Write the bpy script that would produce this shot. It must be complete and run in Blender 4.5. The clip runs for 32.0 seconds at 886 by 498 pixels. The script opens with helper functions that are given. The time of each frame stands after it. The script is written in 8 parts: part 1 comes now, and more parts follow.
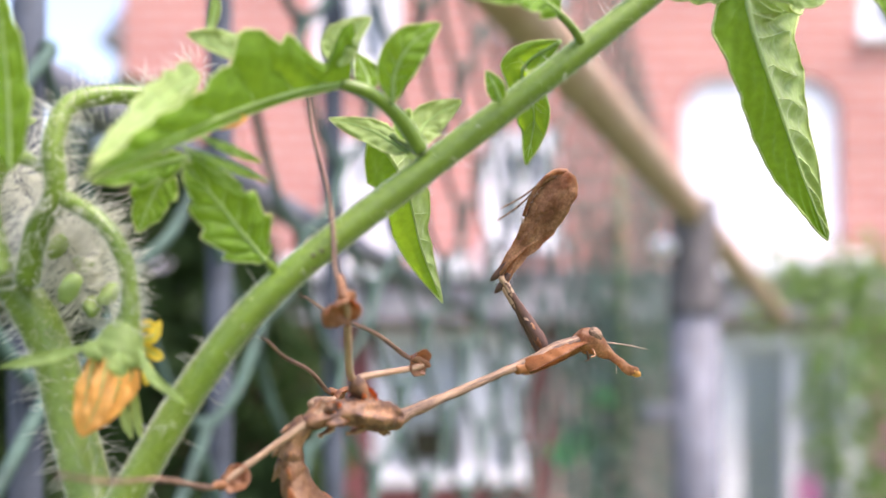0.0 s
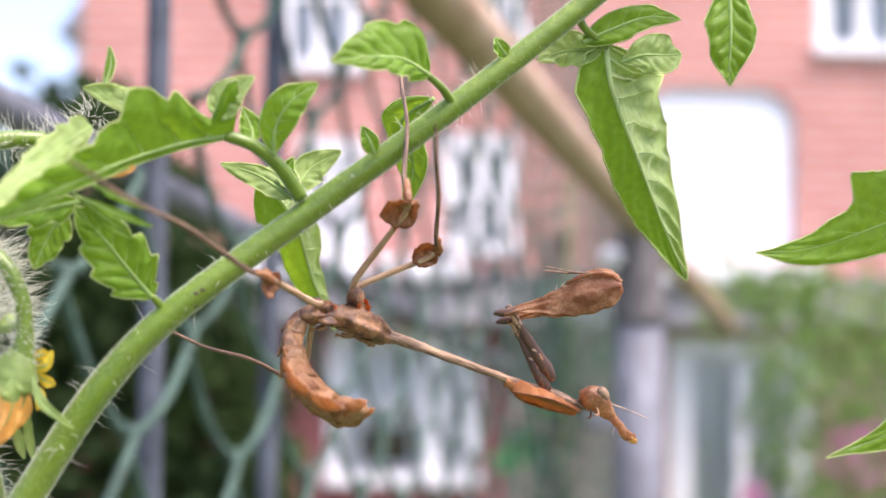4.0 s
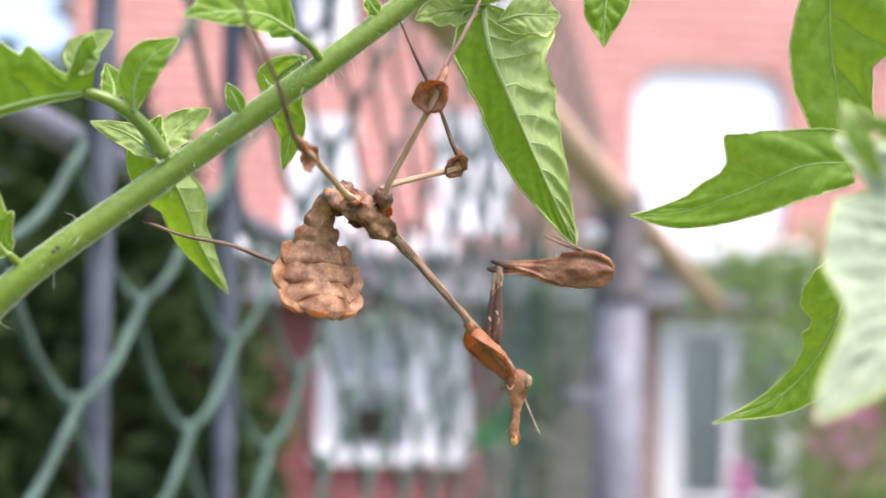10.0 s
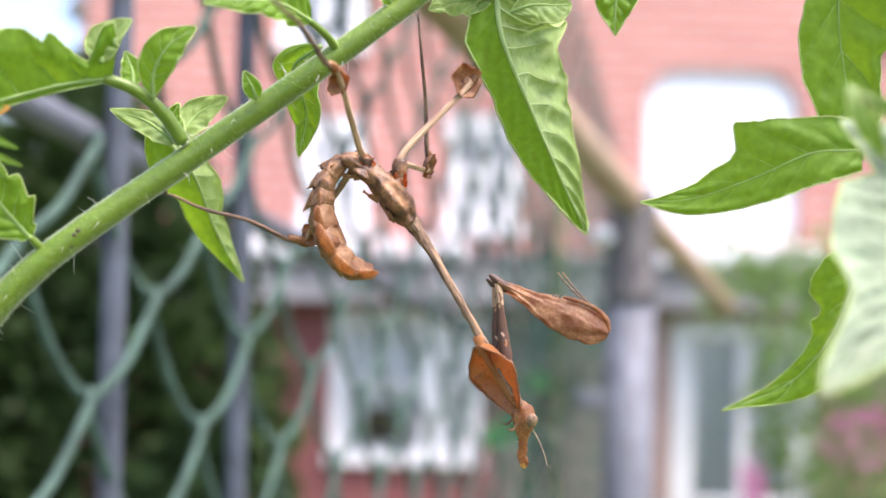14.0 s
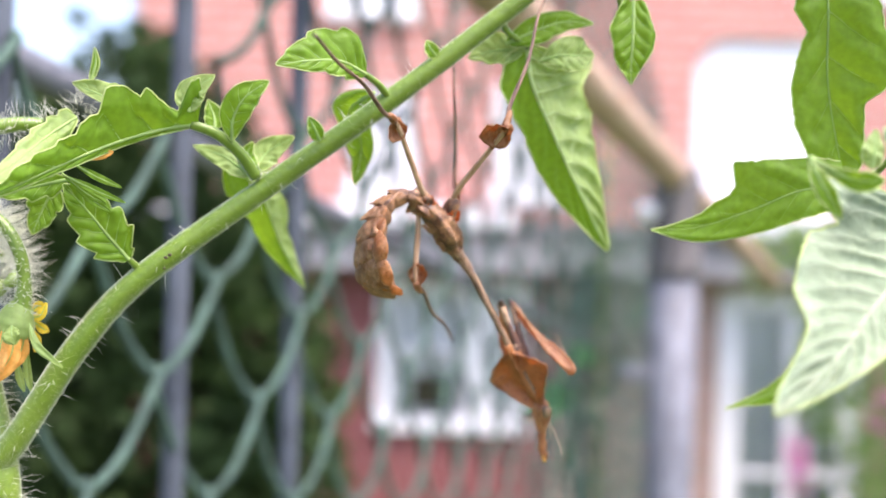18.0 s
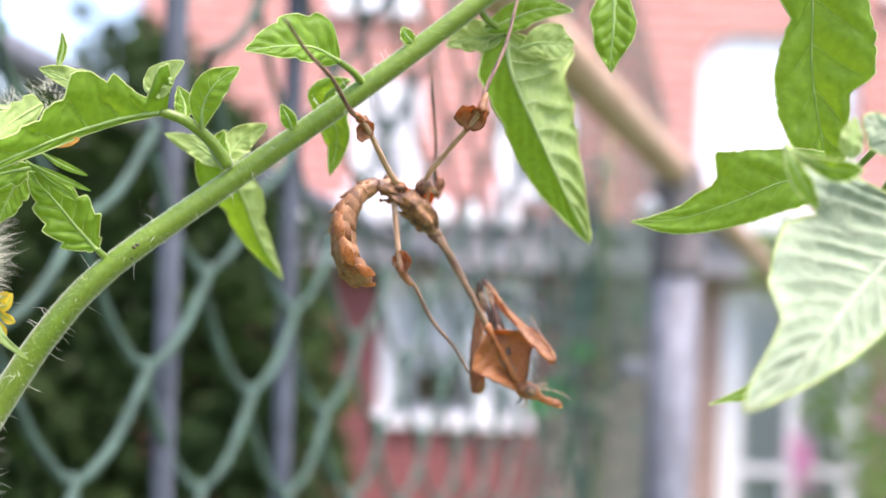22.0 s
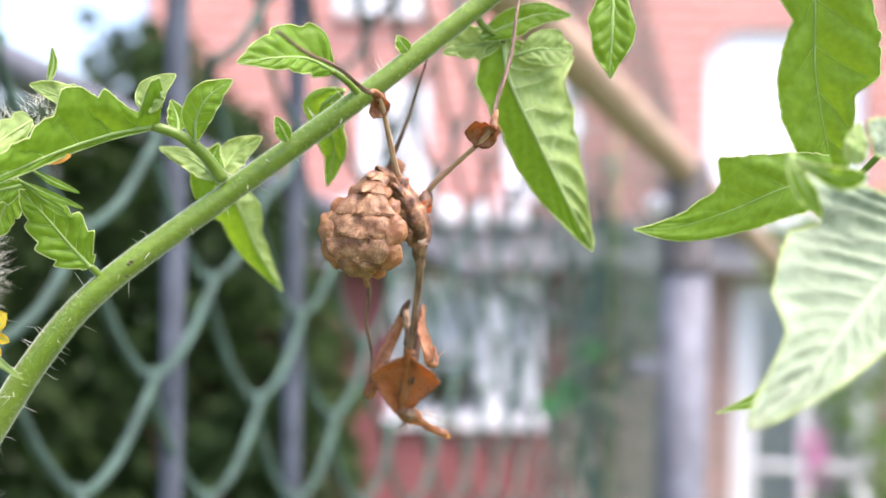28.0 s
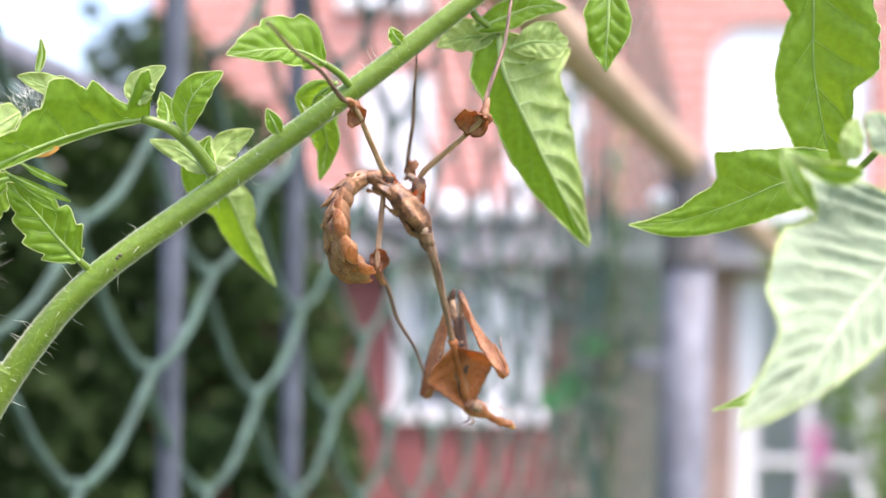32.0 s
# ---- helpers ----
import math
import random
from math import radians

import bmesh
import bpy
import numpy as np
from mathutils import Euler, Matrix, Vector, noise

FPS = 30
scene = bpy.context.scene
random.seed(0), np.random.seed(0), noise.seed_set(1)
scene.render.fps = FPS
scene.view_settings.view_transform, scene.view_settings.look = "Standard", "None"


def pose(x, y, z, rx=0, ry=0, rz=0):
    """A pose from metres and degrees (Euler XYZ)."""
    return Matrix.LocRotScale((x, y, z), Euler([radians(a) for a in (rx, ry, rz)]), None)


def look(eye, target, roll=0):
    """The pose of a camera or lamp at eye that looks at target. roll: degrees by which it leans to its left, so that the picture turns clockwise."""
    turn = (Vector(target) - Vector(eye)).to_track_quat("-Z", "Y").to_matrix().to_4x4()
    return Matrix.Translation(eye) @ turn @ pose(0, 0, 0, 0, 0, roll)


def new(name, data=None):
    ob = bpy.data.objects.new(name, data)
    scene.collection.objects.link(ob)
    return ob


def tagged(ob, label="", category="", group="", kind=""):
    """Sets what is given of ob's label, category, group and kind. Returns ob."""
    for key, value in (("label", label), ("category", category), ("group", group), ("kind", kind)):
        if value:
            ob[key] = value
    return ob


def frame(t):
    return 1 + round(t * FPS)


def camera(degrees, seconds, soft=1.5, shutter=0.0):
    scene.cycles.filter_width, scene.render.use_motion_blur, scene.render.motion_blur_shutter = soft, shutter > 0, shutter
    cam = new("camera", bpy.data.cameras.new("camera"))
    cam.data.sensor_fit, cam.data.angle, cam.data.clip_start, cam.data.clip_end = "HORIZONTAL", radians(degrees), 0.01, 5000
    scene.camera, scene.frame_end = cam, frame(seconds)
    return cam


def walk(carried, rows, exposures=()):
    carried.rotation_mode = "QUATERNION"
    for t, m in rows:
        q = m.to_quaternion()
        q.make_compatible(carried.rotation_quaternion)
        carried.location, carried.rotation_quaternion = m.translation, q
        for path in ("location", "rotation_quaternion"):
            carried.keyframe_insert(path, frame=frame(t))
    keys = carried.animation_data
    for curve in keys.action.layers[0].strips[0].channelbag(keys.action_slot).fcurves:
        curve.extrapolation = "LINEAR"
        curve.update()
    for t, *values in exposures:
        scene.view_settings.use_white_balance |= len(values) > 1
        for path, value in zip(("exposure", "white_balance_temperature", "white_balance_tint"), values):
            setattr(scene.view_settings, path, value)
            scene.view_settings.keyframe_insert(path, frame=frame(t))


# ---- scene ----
cam = camera(43.3, 32.0, soft=1.6)
cam.data.dof.use_dof, cam.data.dof.focus_distance, cam.data.dof.aperture_fstop = True, 0.169, 12.6
PATH = [
    (0, (0.01571, 0.02002, 1.31557), (0.0407, 2.0174, 1.3892), -0.39),
    (1, (0.01297, 0.01053, 1.31267), (0.0312, 2.0089, 1.3739), 0.86),
    (2, (0.01790, 0.00986, 1.31533), (0.0670, 2.0081, 1.3821), 0.74),
    (3, (0.02372, 0.00869, 1.32026), (0.1074, 2.0053, 1.4021), 1.34),
    (3.5, (0.02606, 0.00753, 1.32090), (0.1266, 2.0035, 1.3984), 0.84),
    (5.5, (0.03111, 0.00307, 1.31570), (0.1122, 2.0001, 1.3894), 0.20),
    (6, (0.03553, 0.00658, 1.31375), (0.1360, 2.0039, 1.3384), 0.39),
    (7, (0.04448, 0.00629, 1.31833), (0.1665, 2.0020, 1.3644), 1.13),
    (8, (0.04803, 0.00713, 1.31797), (0.1882, 2.0018, 1.3597), 1.27),
    (9, (0.04856, 0.00817, 1.31815), (0.1864, 2.0030, 1.3605), 0.86),
    (10, (0.04520, 0.00667, 1.31831), (0.1526, 2.0034, 1.3569), 1.07),
    (11, (0.04505, 0.00533, 1.31771), (0.1376, 2.0028, 1.3556), 1.02),
    (12, (0.04474, 0.00610, 1.31625), (0.1363, 2.0036, 1.3550), 1.05),
    (13, (0.04365, 0.00422, 1.31563), (0.1304, 2.0019, 1.3564), 1.34),
    (14, (0.04493, 0.00430, 1.31584), (0.1318, 2.0020, 1.3584), 1.23),
    (16.5, (0.04900, -0.01346, 1.32237), (0.0675, 1.9864, 1.3253), 1.38),
    (17, (0.04644, -0.01842, 1.31837), (0.0771, 1.9805, 1.2607), 1.83),
    (17.5, (0.04495, -0.02114, 1.32314), (0.0581, 1.9788, 1.3117), 1.92),
    (18, (0.04555, -0.02135, 1.32420), (0.0491, 1.9786, 1.3065), 1.73),
    (18.5, (0.04584, -0.02204, 1.32462), (0.0465, 1.9779, 1.3154), 1.60),
    (19, (0.04617, -0.02096, 1.32459), (0.0359, 1.9789, 1.3023), 1.99),
    (19.5, (0.04807, -0.01950, 1.32334), (0.0401, 1.9803, 1.2981), 1.92),
    (20, (0.04779, -0.01956, 1.32368), (0.0359, 1.9803, 1.3034), 1.96),
    (20.5, (0.04802, -0.01819, 1.32459), (0.0420, 1.9817, 1.3050), 2.00),
    (21, (0.04916, -0.01813, 1.32408), (0.0387, 1.9817, 1.2972), 1.91),
    (21.5, (0.05028, -0.01753, 1.32396), (0.0421, 1.9822, 1.2942), 1.90),
    (22, (0.05038, -0.01746, 1.32363), (0.0460, 1.9824, 1.2975), 1.98),
    (22.5, (0.04969, -0.01768, 1.32462), (0.0406, 1.9821, 1.2968), 1.99),
    (23, (0.04876, -0.01782, 1.32462), (0.0399, 1.9819, 1.2956), 1.89),
    (23.5, (0.04892, -0.01675, 1.32481), (0.0353, 1.9830, 1.2944), 1.87),
    (24, (0.05046, -0.01489, 1.32419), (0.0430, 1.9848, 1.2879), 2.02),
    (24.5, (0.05004, -0.01634, 1.32511), (0.0497, 1.9835, 1.3003), 1.75),
    (25, (0.05236, -0.01576, 1.32510), (0.0482, 1.9840, 1.2970), 1.47),
    (25.5, (0.05309, -0.01534, 1.32481), (0.0427, 1.9844, 1.2968), 1.26),
    (27.5, (0.05240, -0.01370, 1.32512), (0.0368, 1.9860, 1.2918), 1.17),
    (28, (0.05199, -0.01443, 1.32549), (0.0303, 1.9853, 1.2987), 1.06),
    (28.5, (0.05252, -0.01407, 1.32515), (0.0306, 1.9856, 1.2933), 1.21),
    (29, (0.05334, -0.01378, 1.32511), (0.0295, 1.9859, 1.2958), 1.29),
    (29.5, (0.05264, -0.01372, 1.32515), (0.0264, 1.9859, 1.2930), 1.28),
    (30, (0.05399, -0.01291, 1.32523), (0.0302, 1.9867, 1.2915), 1.30),
    (30.5, (0.05396, -0.01182, 1.32572), (0.0294, 1.9878, 1.2921), 1.35),
    (31, (0.05433, -0.01214, 1.32562), (0.0295, 1.9874, 1.2881), 1.15),
    (31.5, (0.05318, -0.01240, 1.32552), (0.0335, 1.9871, 1.2836), 1.22),
    (32, (0.05365, -0.01238, 1.32569), (0.0260, 1.9871, 1.2874), 1.26),
]
walk(cam, [(t, look(eye, target, roll)) for t, eye, target, roll in PATH], exposures=[(0.0, 1.80, 6450, 23), (3.0, 1.75, 6450, 23), (7.0, 1.78, 6400, 22), (14.0, 1.83, 6350, 18), (17.0, 1.91, 6350, 20), (32.0, 1.98, 6350, 20)])

# ---- light ----
world = bpy.data.worlds.new("sky")
scene.world = world
world.use_nodes = True
wn, wl = world.node_tree.nodes, world.node_tree.links
sky = wn.new("ShaderNodeTexSky")
sky.sky_type, sky.sun_disc, sky.sun_elevation, sky.sun_rotation = "NISHITA", False, radians(66), radians(127)
sky.air_density, sky.dust_density = 1.0, 4.0
wl.new(sky.outputs[0], wn["Background"].inputs[0])
wn["Background"].inputs[1].default_value = 0.14
sun = new("sun", bpy.data.lights.new("sun", "SUN"))
sun.data.energy, sun.data.angle, sun.data.color = 1.7, radians(24), (1.0, 0.95, 0.88)
sun.matrix_world = look((1.0, -0.75, 2.8), (0, 0, 0))


# ---- materials ----
def material(name, colour, rough=0.6, metal=0.0, spots=None, scale=200.0, amount=0.25, bump=0.0, through_light=None, spec=0.5, fine=None, share=0.42, stretch=None, cells=0.0, dots=None, fuzz=0.0):
    """A procedural surface: colour varied by two scales of noise, an optional second colour in spots, bump, and light passing through thin leaves."""
    m = bpy.data.materials.new(name)
    m.use_nodes = True
    n, l = m.node_tree.nodes, m.node_tree.links
    p = n["Principled BSDF"]
    p.inputs["Roughness"].default_value, p.inputs["Metallic"].default_value = rough, metal
    p.inputs["Specular IOR Level"].default_value = spec
    p.inputs["Sheen Weight"].default_value, p.inputs["Sheen Roughness"].default_value = fuzz, 0.35
    tc = n.new("ShaderNodeTexCoord")
    a, b = n.new("ShaderNodeTexNoise"), n.new("ShaderNodeTexNoise")
    a.inputs["Scale"].default_value, b.inputs["Scale"].default_value = scale, fine or scale * 7
    a.inputs["Detail"].default_value, b.inputs["Detail"].default_value = 4, 3
    place = tc.outputs["Object"]
    if stretch:
        mp = n.new("ShaderNodeMapping")
        mp.inputs["Scale"].default_value = stretch
        l.new(place, mp.inputs["Vector"])
        place = mp.outputs["Vector"]
    for t in (a, b):
        l.new(place, t.inputs["Vector"])
    mix = n.new("ShaderNodeMix")
    mix.data_type = "RGBA"
    ramp = n.new("ShaderNodeMapRange")
    ramp.inputs["From Min"].default_value, ramp.inputs["From Max"].default_value = 0.38, 0.66
    l.new(a.outputs["Fac"], ramp.inputs["Value"])
    l.new(ramp.outputs["Result"], mix.inputs["Factor"])
    dark = [c * (1 - amount) for c in colour]
    other = spots or [min(1, c * (1 + amount)) for c in colour]
    mix.inputs["A"].default_value, mix.inputs["B"].default_value = (*(colour if spots else dark), 1), (*other, 1)
    mul = n.new("ShaderNodeMix")
    mul.data_type, mul.blend_type = "RGBA", "MULTIPLY"
    mul.inputs["Factor"].default_value = 1.0
    r2 = n.new("ShaderNodeMapRange")
    r2.inputs["From Min"].default_value, r2.inputs["From Max"].default_value = 0.3, 0.7
    r2.inputs["To Min"].default_value, r2.inputs["To Max"].default_value = 1 - amount * 0.6, 1 + amount * 0.3
    l.new(b.outputs["Fac"], r2.inputs["Value"])
    l.new(mix.outputs["Result"], mul.inputs["A"])
    l.new(r2.outputs["Result"], mul.inputs["B"])
    shade = mul.outputs["Result"]
    if dots:
        vo, cut, dm = n.new("ShaderNodeTexVoronoi"), n.new("ShaderNodeMapRange"), n.new("ShaderNodeMix")
        vo.inputs["Scale"].default_value = dots[0]
        cut.inputs["From Min"].default_value, cut.inputs["From Max"].default_value = 0.16, 0.3
        dm.data_type = "RGBA"
        dm.inputs["A"].default_value = (*dots[1], 1)
        l.new(tc.outputs["Object"], vo.inputs["Vector"])
        l.new(vo.outputs["Distance"], cut.inputs["Value"])
        l.new(cut.outputs["Result"], dm.inputs["Factor"])
        l.new(shade, dm.inputs["B"])
        shade = dm.outputs["Result"]
    l.new(shade, p.inputs["Base Color"])
    if bump:
        bm = n.new("ShaderNodeBump")
        bm.inputs["Strength"].default_value, bm.inputs["Distance"].default_value = 0.6, bump
        height = b.outputs["Fac"]
        if cells:
            vc, ad = n.new("ShaderNodeTexVoronoi"), n.new("ShaderNodeMath")
            vc.feature = "SMOOTH_F1"
            vc.inputs["Scale"].default_value = cells
            ad.operation = "MULTIPLY_ADD"
            ad.inputs[1].default_value = 0.4
            l.new(tc.outputs["Object"], vc.inputs["Vector"])
            inv = n.new("ShaderNodeMath")
            inv.operation = "SUBTRACT"
            inv.inputs[0].default_value = 1.0
            l.new(vc.outputs["Distance"], inv.inputs[1])
            l.new(b.outputs["Fac"], ad.inputs[0])
            l.new(inv.outputs[0], ad.inputs[2])
            height = ad.outputs[0]
        l.new(height, bm.inputs["Height"])
        l.new(bm.outputs["Normal"], p.inputs["Normal"])
    if through_light:
        tr, add = n.new("ShaderNodeBsdfTranslucent"), n.new("ShaderNodeMixShader")
        tint = n.new("ShaderNodeMix")
        tint.data_type, tint.blend_type = "RGBA", "MULTIPLY"
        tint.inputs["Factor"].default_value = 0.6
        tint.inputs["A"].default_value = (*through_light, 1)
        l.new(r2.outputs["Result"], tint.inputs["B"])
        l.new(tint.outputs["Result"], tr.inputs["Color"])
        add.inputs[0].default_value = share
        l.new(p.outputs[0], add.inputs[1])
        l.new(tr.outputs[0], add.inputs[2])
        l.new(add.outputs[0], n["Material Output"].inputs["Surface"])
    return m


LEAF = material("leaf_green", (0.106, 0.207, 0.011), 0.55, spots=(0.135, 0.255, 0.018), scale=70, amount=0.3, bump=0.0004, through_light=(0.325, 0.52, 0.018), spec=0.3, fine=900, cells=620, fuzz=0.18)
LEAF_PALE = material("leaf_underside", (0.245, 0.315, 0.2), 0.7, scale=90, amount=0.2, bump=0.0012, share=0.2, through_light=(0.42, 0.52, 0.28), fine=900, cells=430, fuzz=0.3)
# Also serves as the lit-half colour of the two folded leaflets.
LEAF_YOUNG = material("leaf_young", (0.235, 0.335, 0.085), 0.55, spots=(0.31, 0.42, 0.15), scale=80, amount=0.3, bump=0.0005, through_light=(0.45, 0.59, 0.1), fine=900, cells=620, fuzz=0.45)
VEIN = material("leaf_vein", (0.38, 0.52, 0.17), 0.6, scale=300, amount=0.15, through_light=(0.4, 0.6, 0.15))
VEIN_PALE = material("pale_vein", (0.5, 0.56, 0.42), 0.6, scale=300, amount=0.12, through_light=(0.7, 0.75, 0.55))
STEM = material("stem_green", (0.1, 0.172, 0.008), 0.38, spots=(0.145, 0.22, 0.02), scale=75, amount=0.3, bump=0.0002, fine=900, fuzz=0.7)
VEIN_LIGHT = material("light_vein", (0.5, 0.62, 0.28), 0.6, scale=300, amount=0.12, through_light=(0.55, 0.68, 0.3))
# Pale colour painting the backlit glow of hairs on the leaf edges.
EDGE_GLOW = material("leaf_edge_glow", (0.47, 0.57, 0.22), 0.6, scale=300, amount=0.3, through_light=(0.75, 0.82, 0.36))
HAIR = material("hair", (0.85, 0.86, 0.76), 0.5, scale=300, amount=0.1, through_light=(0.85, 0.85, 0.72))
DOWN = material("short_hair", (0.55, 0.62, 0.38), 0.5, scale=300, amount=0.1, through_light=(0.8, 0.82, 0.6))
PETAL = material("petal", (0.84, 0.42, 0.09), 0.6, spots=(0.88, 0.52, 0.16), scale=300, amount=0.25, bump=0.0001, through_light=(0.92, 0.52, 0.12))
ANTHER = material("yellow_petal", (0.85, 0.62, 0.04), 0.6, scale=300, amount=0.2, through_light=(0.9, 0.7, 0.05))
WIRE = material("coated_wire", (0.053, 0.094, 0.074), 0.7, scale=60, amount=0.3, bump=0.0003, spec=0.25)
ZINC = material("galvanised_steel", (0.14, 0.147, 0.175), 0.65, 0.1, scale=30, amount=0.25, bump=0.0004)
BAR = material("grey_bar", (0.055, 0.066, 0.083), 0.75, 0.0, scale=40, amount=0.3, bump=0.0003, spec=0.3)
DARKSTEEL = material("dark_bracket", (0.15, 0.135, 0.135), 0.6, 0.3, scale=40, amount=0.3, bump=0.0005)
TAN = material("weathered_rail", (0.37, 0.25, 0.17), 0.6, spots=(0.46, 0.34, 0.25), scale=25, amount=0.35, bump=0.0008)
WHITE = material("white_paint", (0.8, 0.79, 0.8), 0.5, scale=4, amount=0.06, bump=0.0005)
BLIND = material("white_blind", (0.85, 0.86, 0.9), 0.7, scale=3, amount=0.05)
FASCIA = material("grey_fascia", (0.3, 0.285, 0.29), 0.7, scale=6, amount=0.3, bump=0.001)
GRASS = material("grass_ground", (0.07, 0.11, 0.03), 0.9, spots=(0.11, 0.13, 0.05), scale=3, amount=0.35, bump=0.01)
HEDGE = material("hedge_leaf", (0.033, 0.062, 0.023), 0.8, spots=(0.053, 0.085, 0.024), scale=2.2, amount=0.5, through_light=(0.02, 0.045, 0.01), spec=0.1)
SHRUB = material("shrub_leaf", (0.16, 0.27, 0.07), 0.6, scale=6, amount=0.4, through_light=(0.2, 0.35, 0.06))
BARK = material("bark", (0.08, 0.06, 0.04), 0.9, scale=20, amount=0.3, bump=0.003)
MAGENTA = material("magenta_flower", (0.5, 0.16, 0.36), 0.6, scale=20, amount=0.3, through_light=(0.7, 0.1, 0.4))
ROOFING = material("roof_slate", (0.2, 0.2, 0.21), 0.8, scale=4, amount=0.3, bump=0.003)
# Mottled curtain colours also carry the pale and grey reflections of the panes.
ROOM = material("reflection_curtain", (0.88, 0.91, 0.94), 0.8, spots=(0.76, 0.81, 0.82), scale=4.5, amount=0.2)
DIMROOM = material("dim_reflection_curtain", (0.66, 0.72, 0.78), 0.8, spots=(0.36, 0.43, 0.48), scale=4.5, amount=0.2)
PALEROOM = material("pale_reflection_curtain", (0.9, 0.9, 0.93), 0.8, spots=(0.72, 0.76, 0.76), scale=3, amount=0.15)
PALEWALL = material("pale_render", (0.6, 0.6, 0.62), 0.8, scale=2, amount=0.12, bump=0.002)


def brick_material(name, one, two, mortar):
    m = material(name, one, 0.85, scale=2.5, amount=0.2)
    n, l = m.node_tree.nodes, m.node_tree.links
    tc, mp, br = n.new("ShaderNodeTexCoord"), n.new("ShaderNodeMapping"), n.new("ShaderNodeTexBrick")
    mp.inputs["Rotation"].default_value[0] = radians(90)
    br.inputs["Scale"].default_value = 1.0
    br.inputs["Brick Width"].default_value, br.inputs["Row Height"].default_value, br.inputs["Mortar Size"].default_value = 0.225, 0.075, 0.006
    for k, c in (("Color1", one), ("Color2", two), ("Mortar", mortar)):
        br.inputs[k].default_value = (*c, 1)
    l.new(tc.outputs["Object"], mp.inputs["Vector"])
    l.new(mp.outputs["Vector"], br.inputs["Vector"])
    mul = n.new("ShaderNodeMix")
    mul.data_type, mul.blend_type = "RGBA", "MULTIPLY"
    mul.inputs["Factor"].default_value = 1.0
    noise_a = n.new("ShaderNodeTexNoise")
    noise_a.inputs["Scale"].default_value = 1.3
    rng = n.new("ShaderNodeMapRange")
    rng.inputs["To Min"].default_value, rng.inputs["To Max"].default_value = 0.75, 1.2
    l.new(tc.outputs["Object"], noise_a.inputs["Vector"])
    l.new(noise_a.outputs["Fac"], rng.inputs["Value"])
    l.new(br.outputs["Color"], mul.inputs["A"])
    l.new(rng.outputs["Result"], mul.inputs["B"])
    l.new(mul.outputs["Result"], n["Principled BSDF"].inputs["Base Color"])
    bmp = n.new("ShaderNodeBump")
    bmp.inputs["Distance"].default_value = 0.006
    l.new(br.outputs["Fac"], bmp.inputs["Height"])
    bmp.invert = True
    l.new(bmp.outputs["Normal"], n["Principled BSDF"].inputs["Normal"])
    return m


BRICK = brick_material("red_brick", (0.5, 0.205, 0.17), (0.56, 0.25, 0.205), (0.58, 0.45, 0.41))
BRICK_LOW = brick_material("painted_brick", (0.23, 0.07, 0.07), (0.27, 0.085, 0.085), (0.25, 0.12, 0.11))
BRICK_WORN = brick_material("worn_brick", (0.36, 0.235, 0.2), (0.42, 0.27, 0.23), (0.42, 0.35, 0.31))
GLASS = bpy.data.materials.new("window_glass")
GLASS.use_nodes = True
gn, gl = GLASS.node_tree.nodes, GLASS.node_tree.links
clear, shine, both, fres = gn.new("ShaderNodeBsdfTransparent"), gn.new("ShaderNodeBsdfGlossy"), gn.new("ShaderNodeMixShader"), gn.new("ShaderNodeFresnel")
shine.inputs["Roughness"].default_value = 0.03
gl.new(fres.outputs[0], both.inputs[0])
gl.new(clear.outputs[0], both.inputs[1])
gl.new(shine.outputs[0], both.inputs[2])
gl.new(both.outputs[0], gn["Material Output"].inputs["Surface"])


# ---- mesh tools ----
def part(name, bm, mat, parent=None, label="", smooth=True):
    """Links a bmesh as one mesh object under a thing or a part."""
    me = bpy.data.meshes.new(name)
    bm.to_mesh(me)
    bm.free()
    return dress(name, me, mat, parent, label, smooth)


def dress(name, me, mat, parent=None, label="", smooth=True):
    for m in mat if isinstance(mat, (list, tuple)) else [mat]:
        me.materials.append(m)
    if smooth:
        me.polygons.foreach_set("use_smooth", [True] * len(me.polygons))
    ob = new(name, me)
    ob.parent = parent
    if label:
        tagged(ob, label)
    return ob


def thing(name, place=(0, 0, 0), **tags):
    ob = new(name)
    ob.location, ob.empty_display_size = place, 0.02
    return tagged(ob, **tags)


def box(bm, lo, hi, bevel=0.0):
    v = bmesh.ops.create_cube(bm, size=1.0, matrix=Matrix.LocRotScale([(a + b) / 2 for a, b in zip(lo, hi)], None, [b - a for a, b in zip(lo, hi)]))["verts"]
    if bevel:
        bmesh.ops.bevel(bm, geom=list({e for x in v for e in x.link_edges}), offset=bevel, segments=2, affect="EDGES", profile=0.6)
    return bm


def boxed(name, lo, hi, mat, parent=None, bevel=0.004, label=""):
    return part(name, box(bmesh.new(), lo, hi, bevel), mat, parent, label, smooth=False)


def smooth_line(points, steps=8):
    """A Catmull-Rom line through the points."""
    p = [Vector(a) for a in points]
    p = [p[0] * 2 - p[1], *p, p[-1] * 2 - p[-2]]
    out = []
    for i in range(1, len(p) - 2):
        for k in range(steps):
            t = k / steps
            a, b, c, d = p[i - 1:i + 3]
            out.append(0.5 * (2 * b + (c - a) * t + (2 * a - 5 * b + 4 * c - d) * t * t + (3 * b - a - 3 * c + d) * t ** 3))
    return out + [p[-2]]


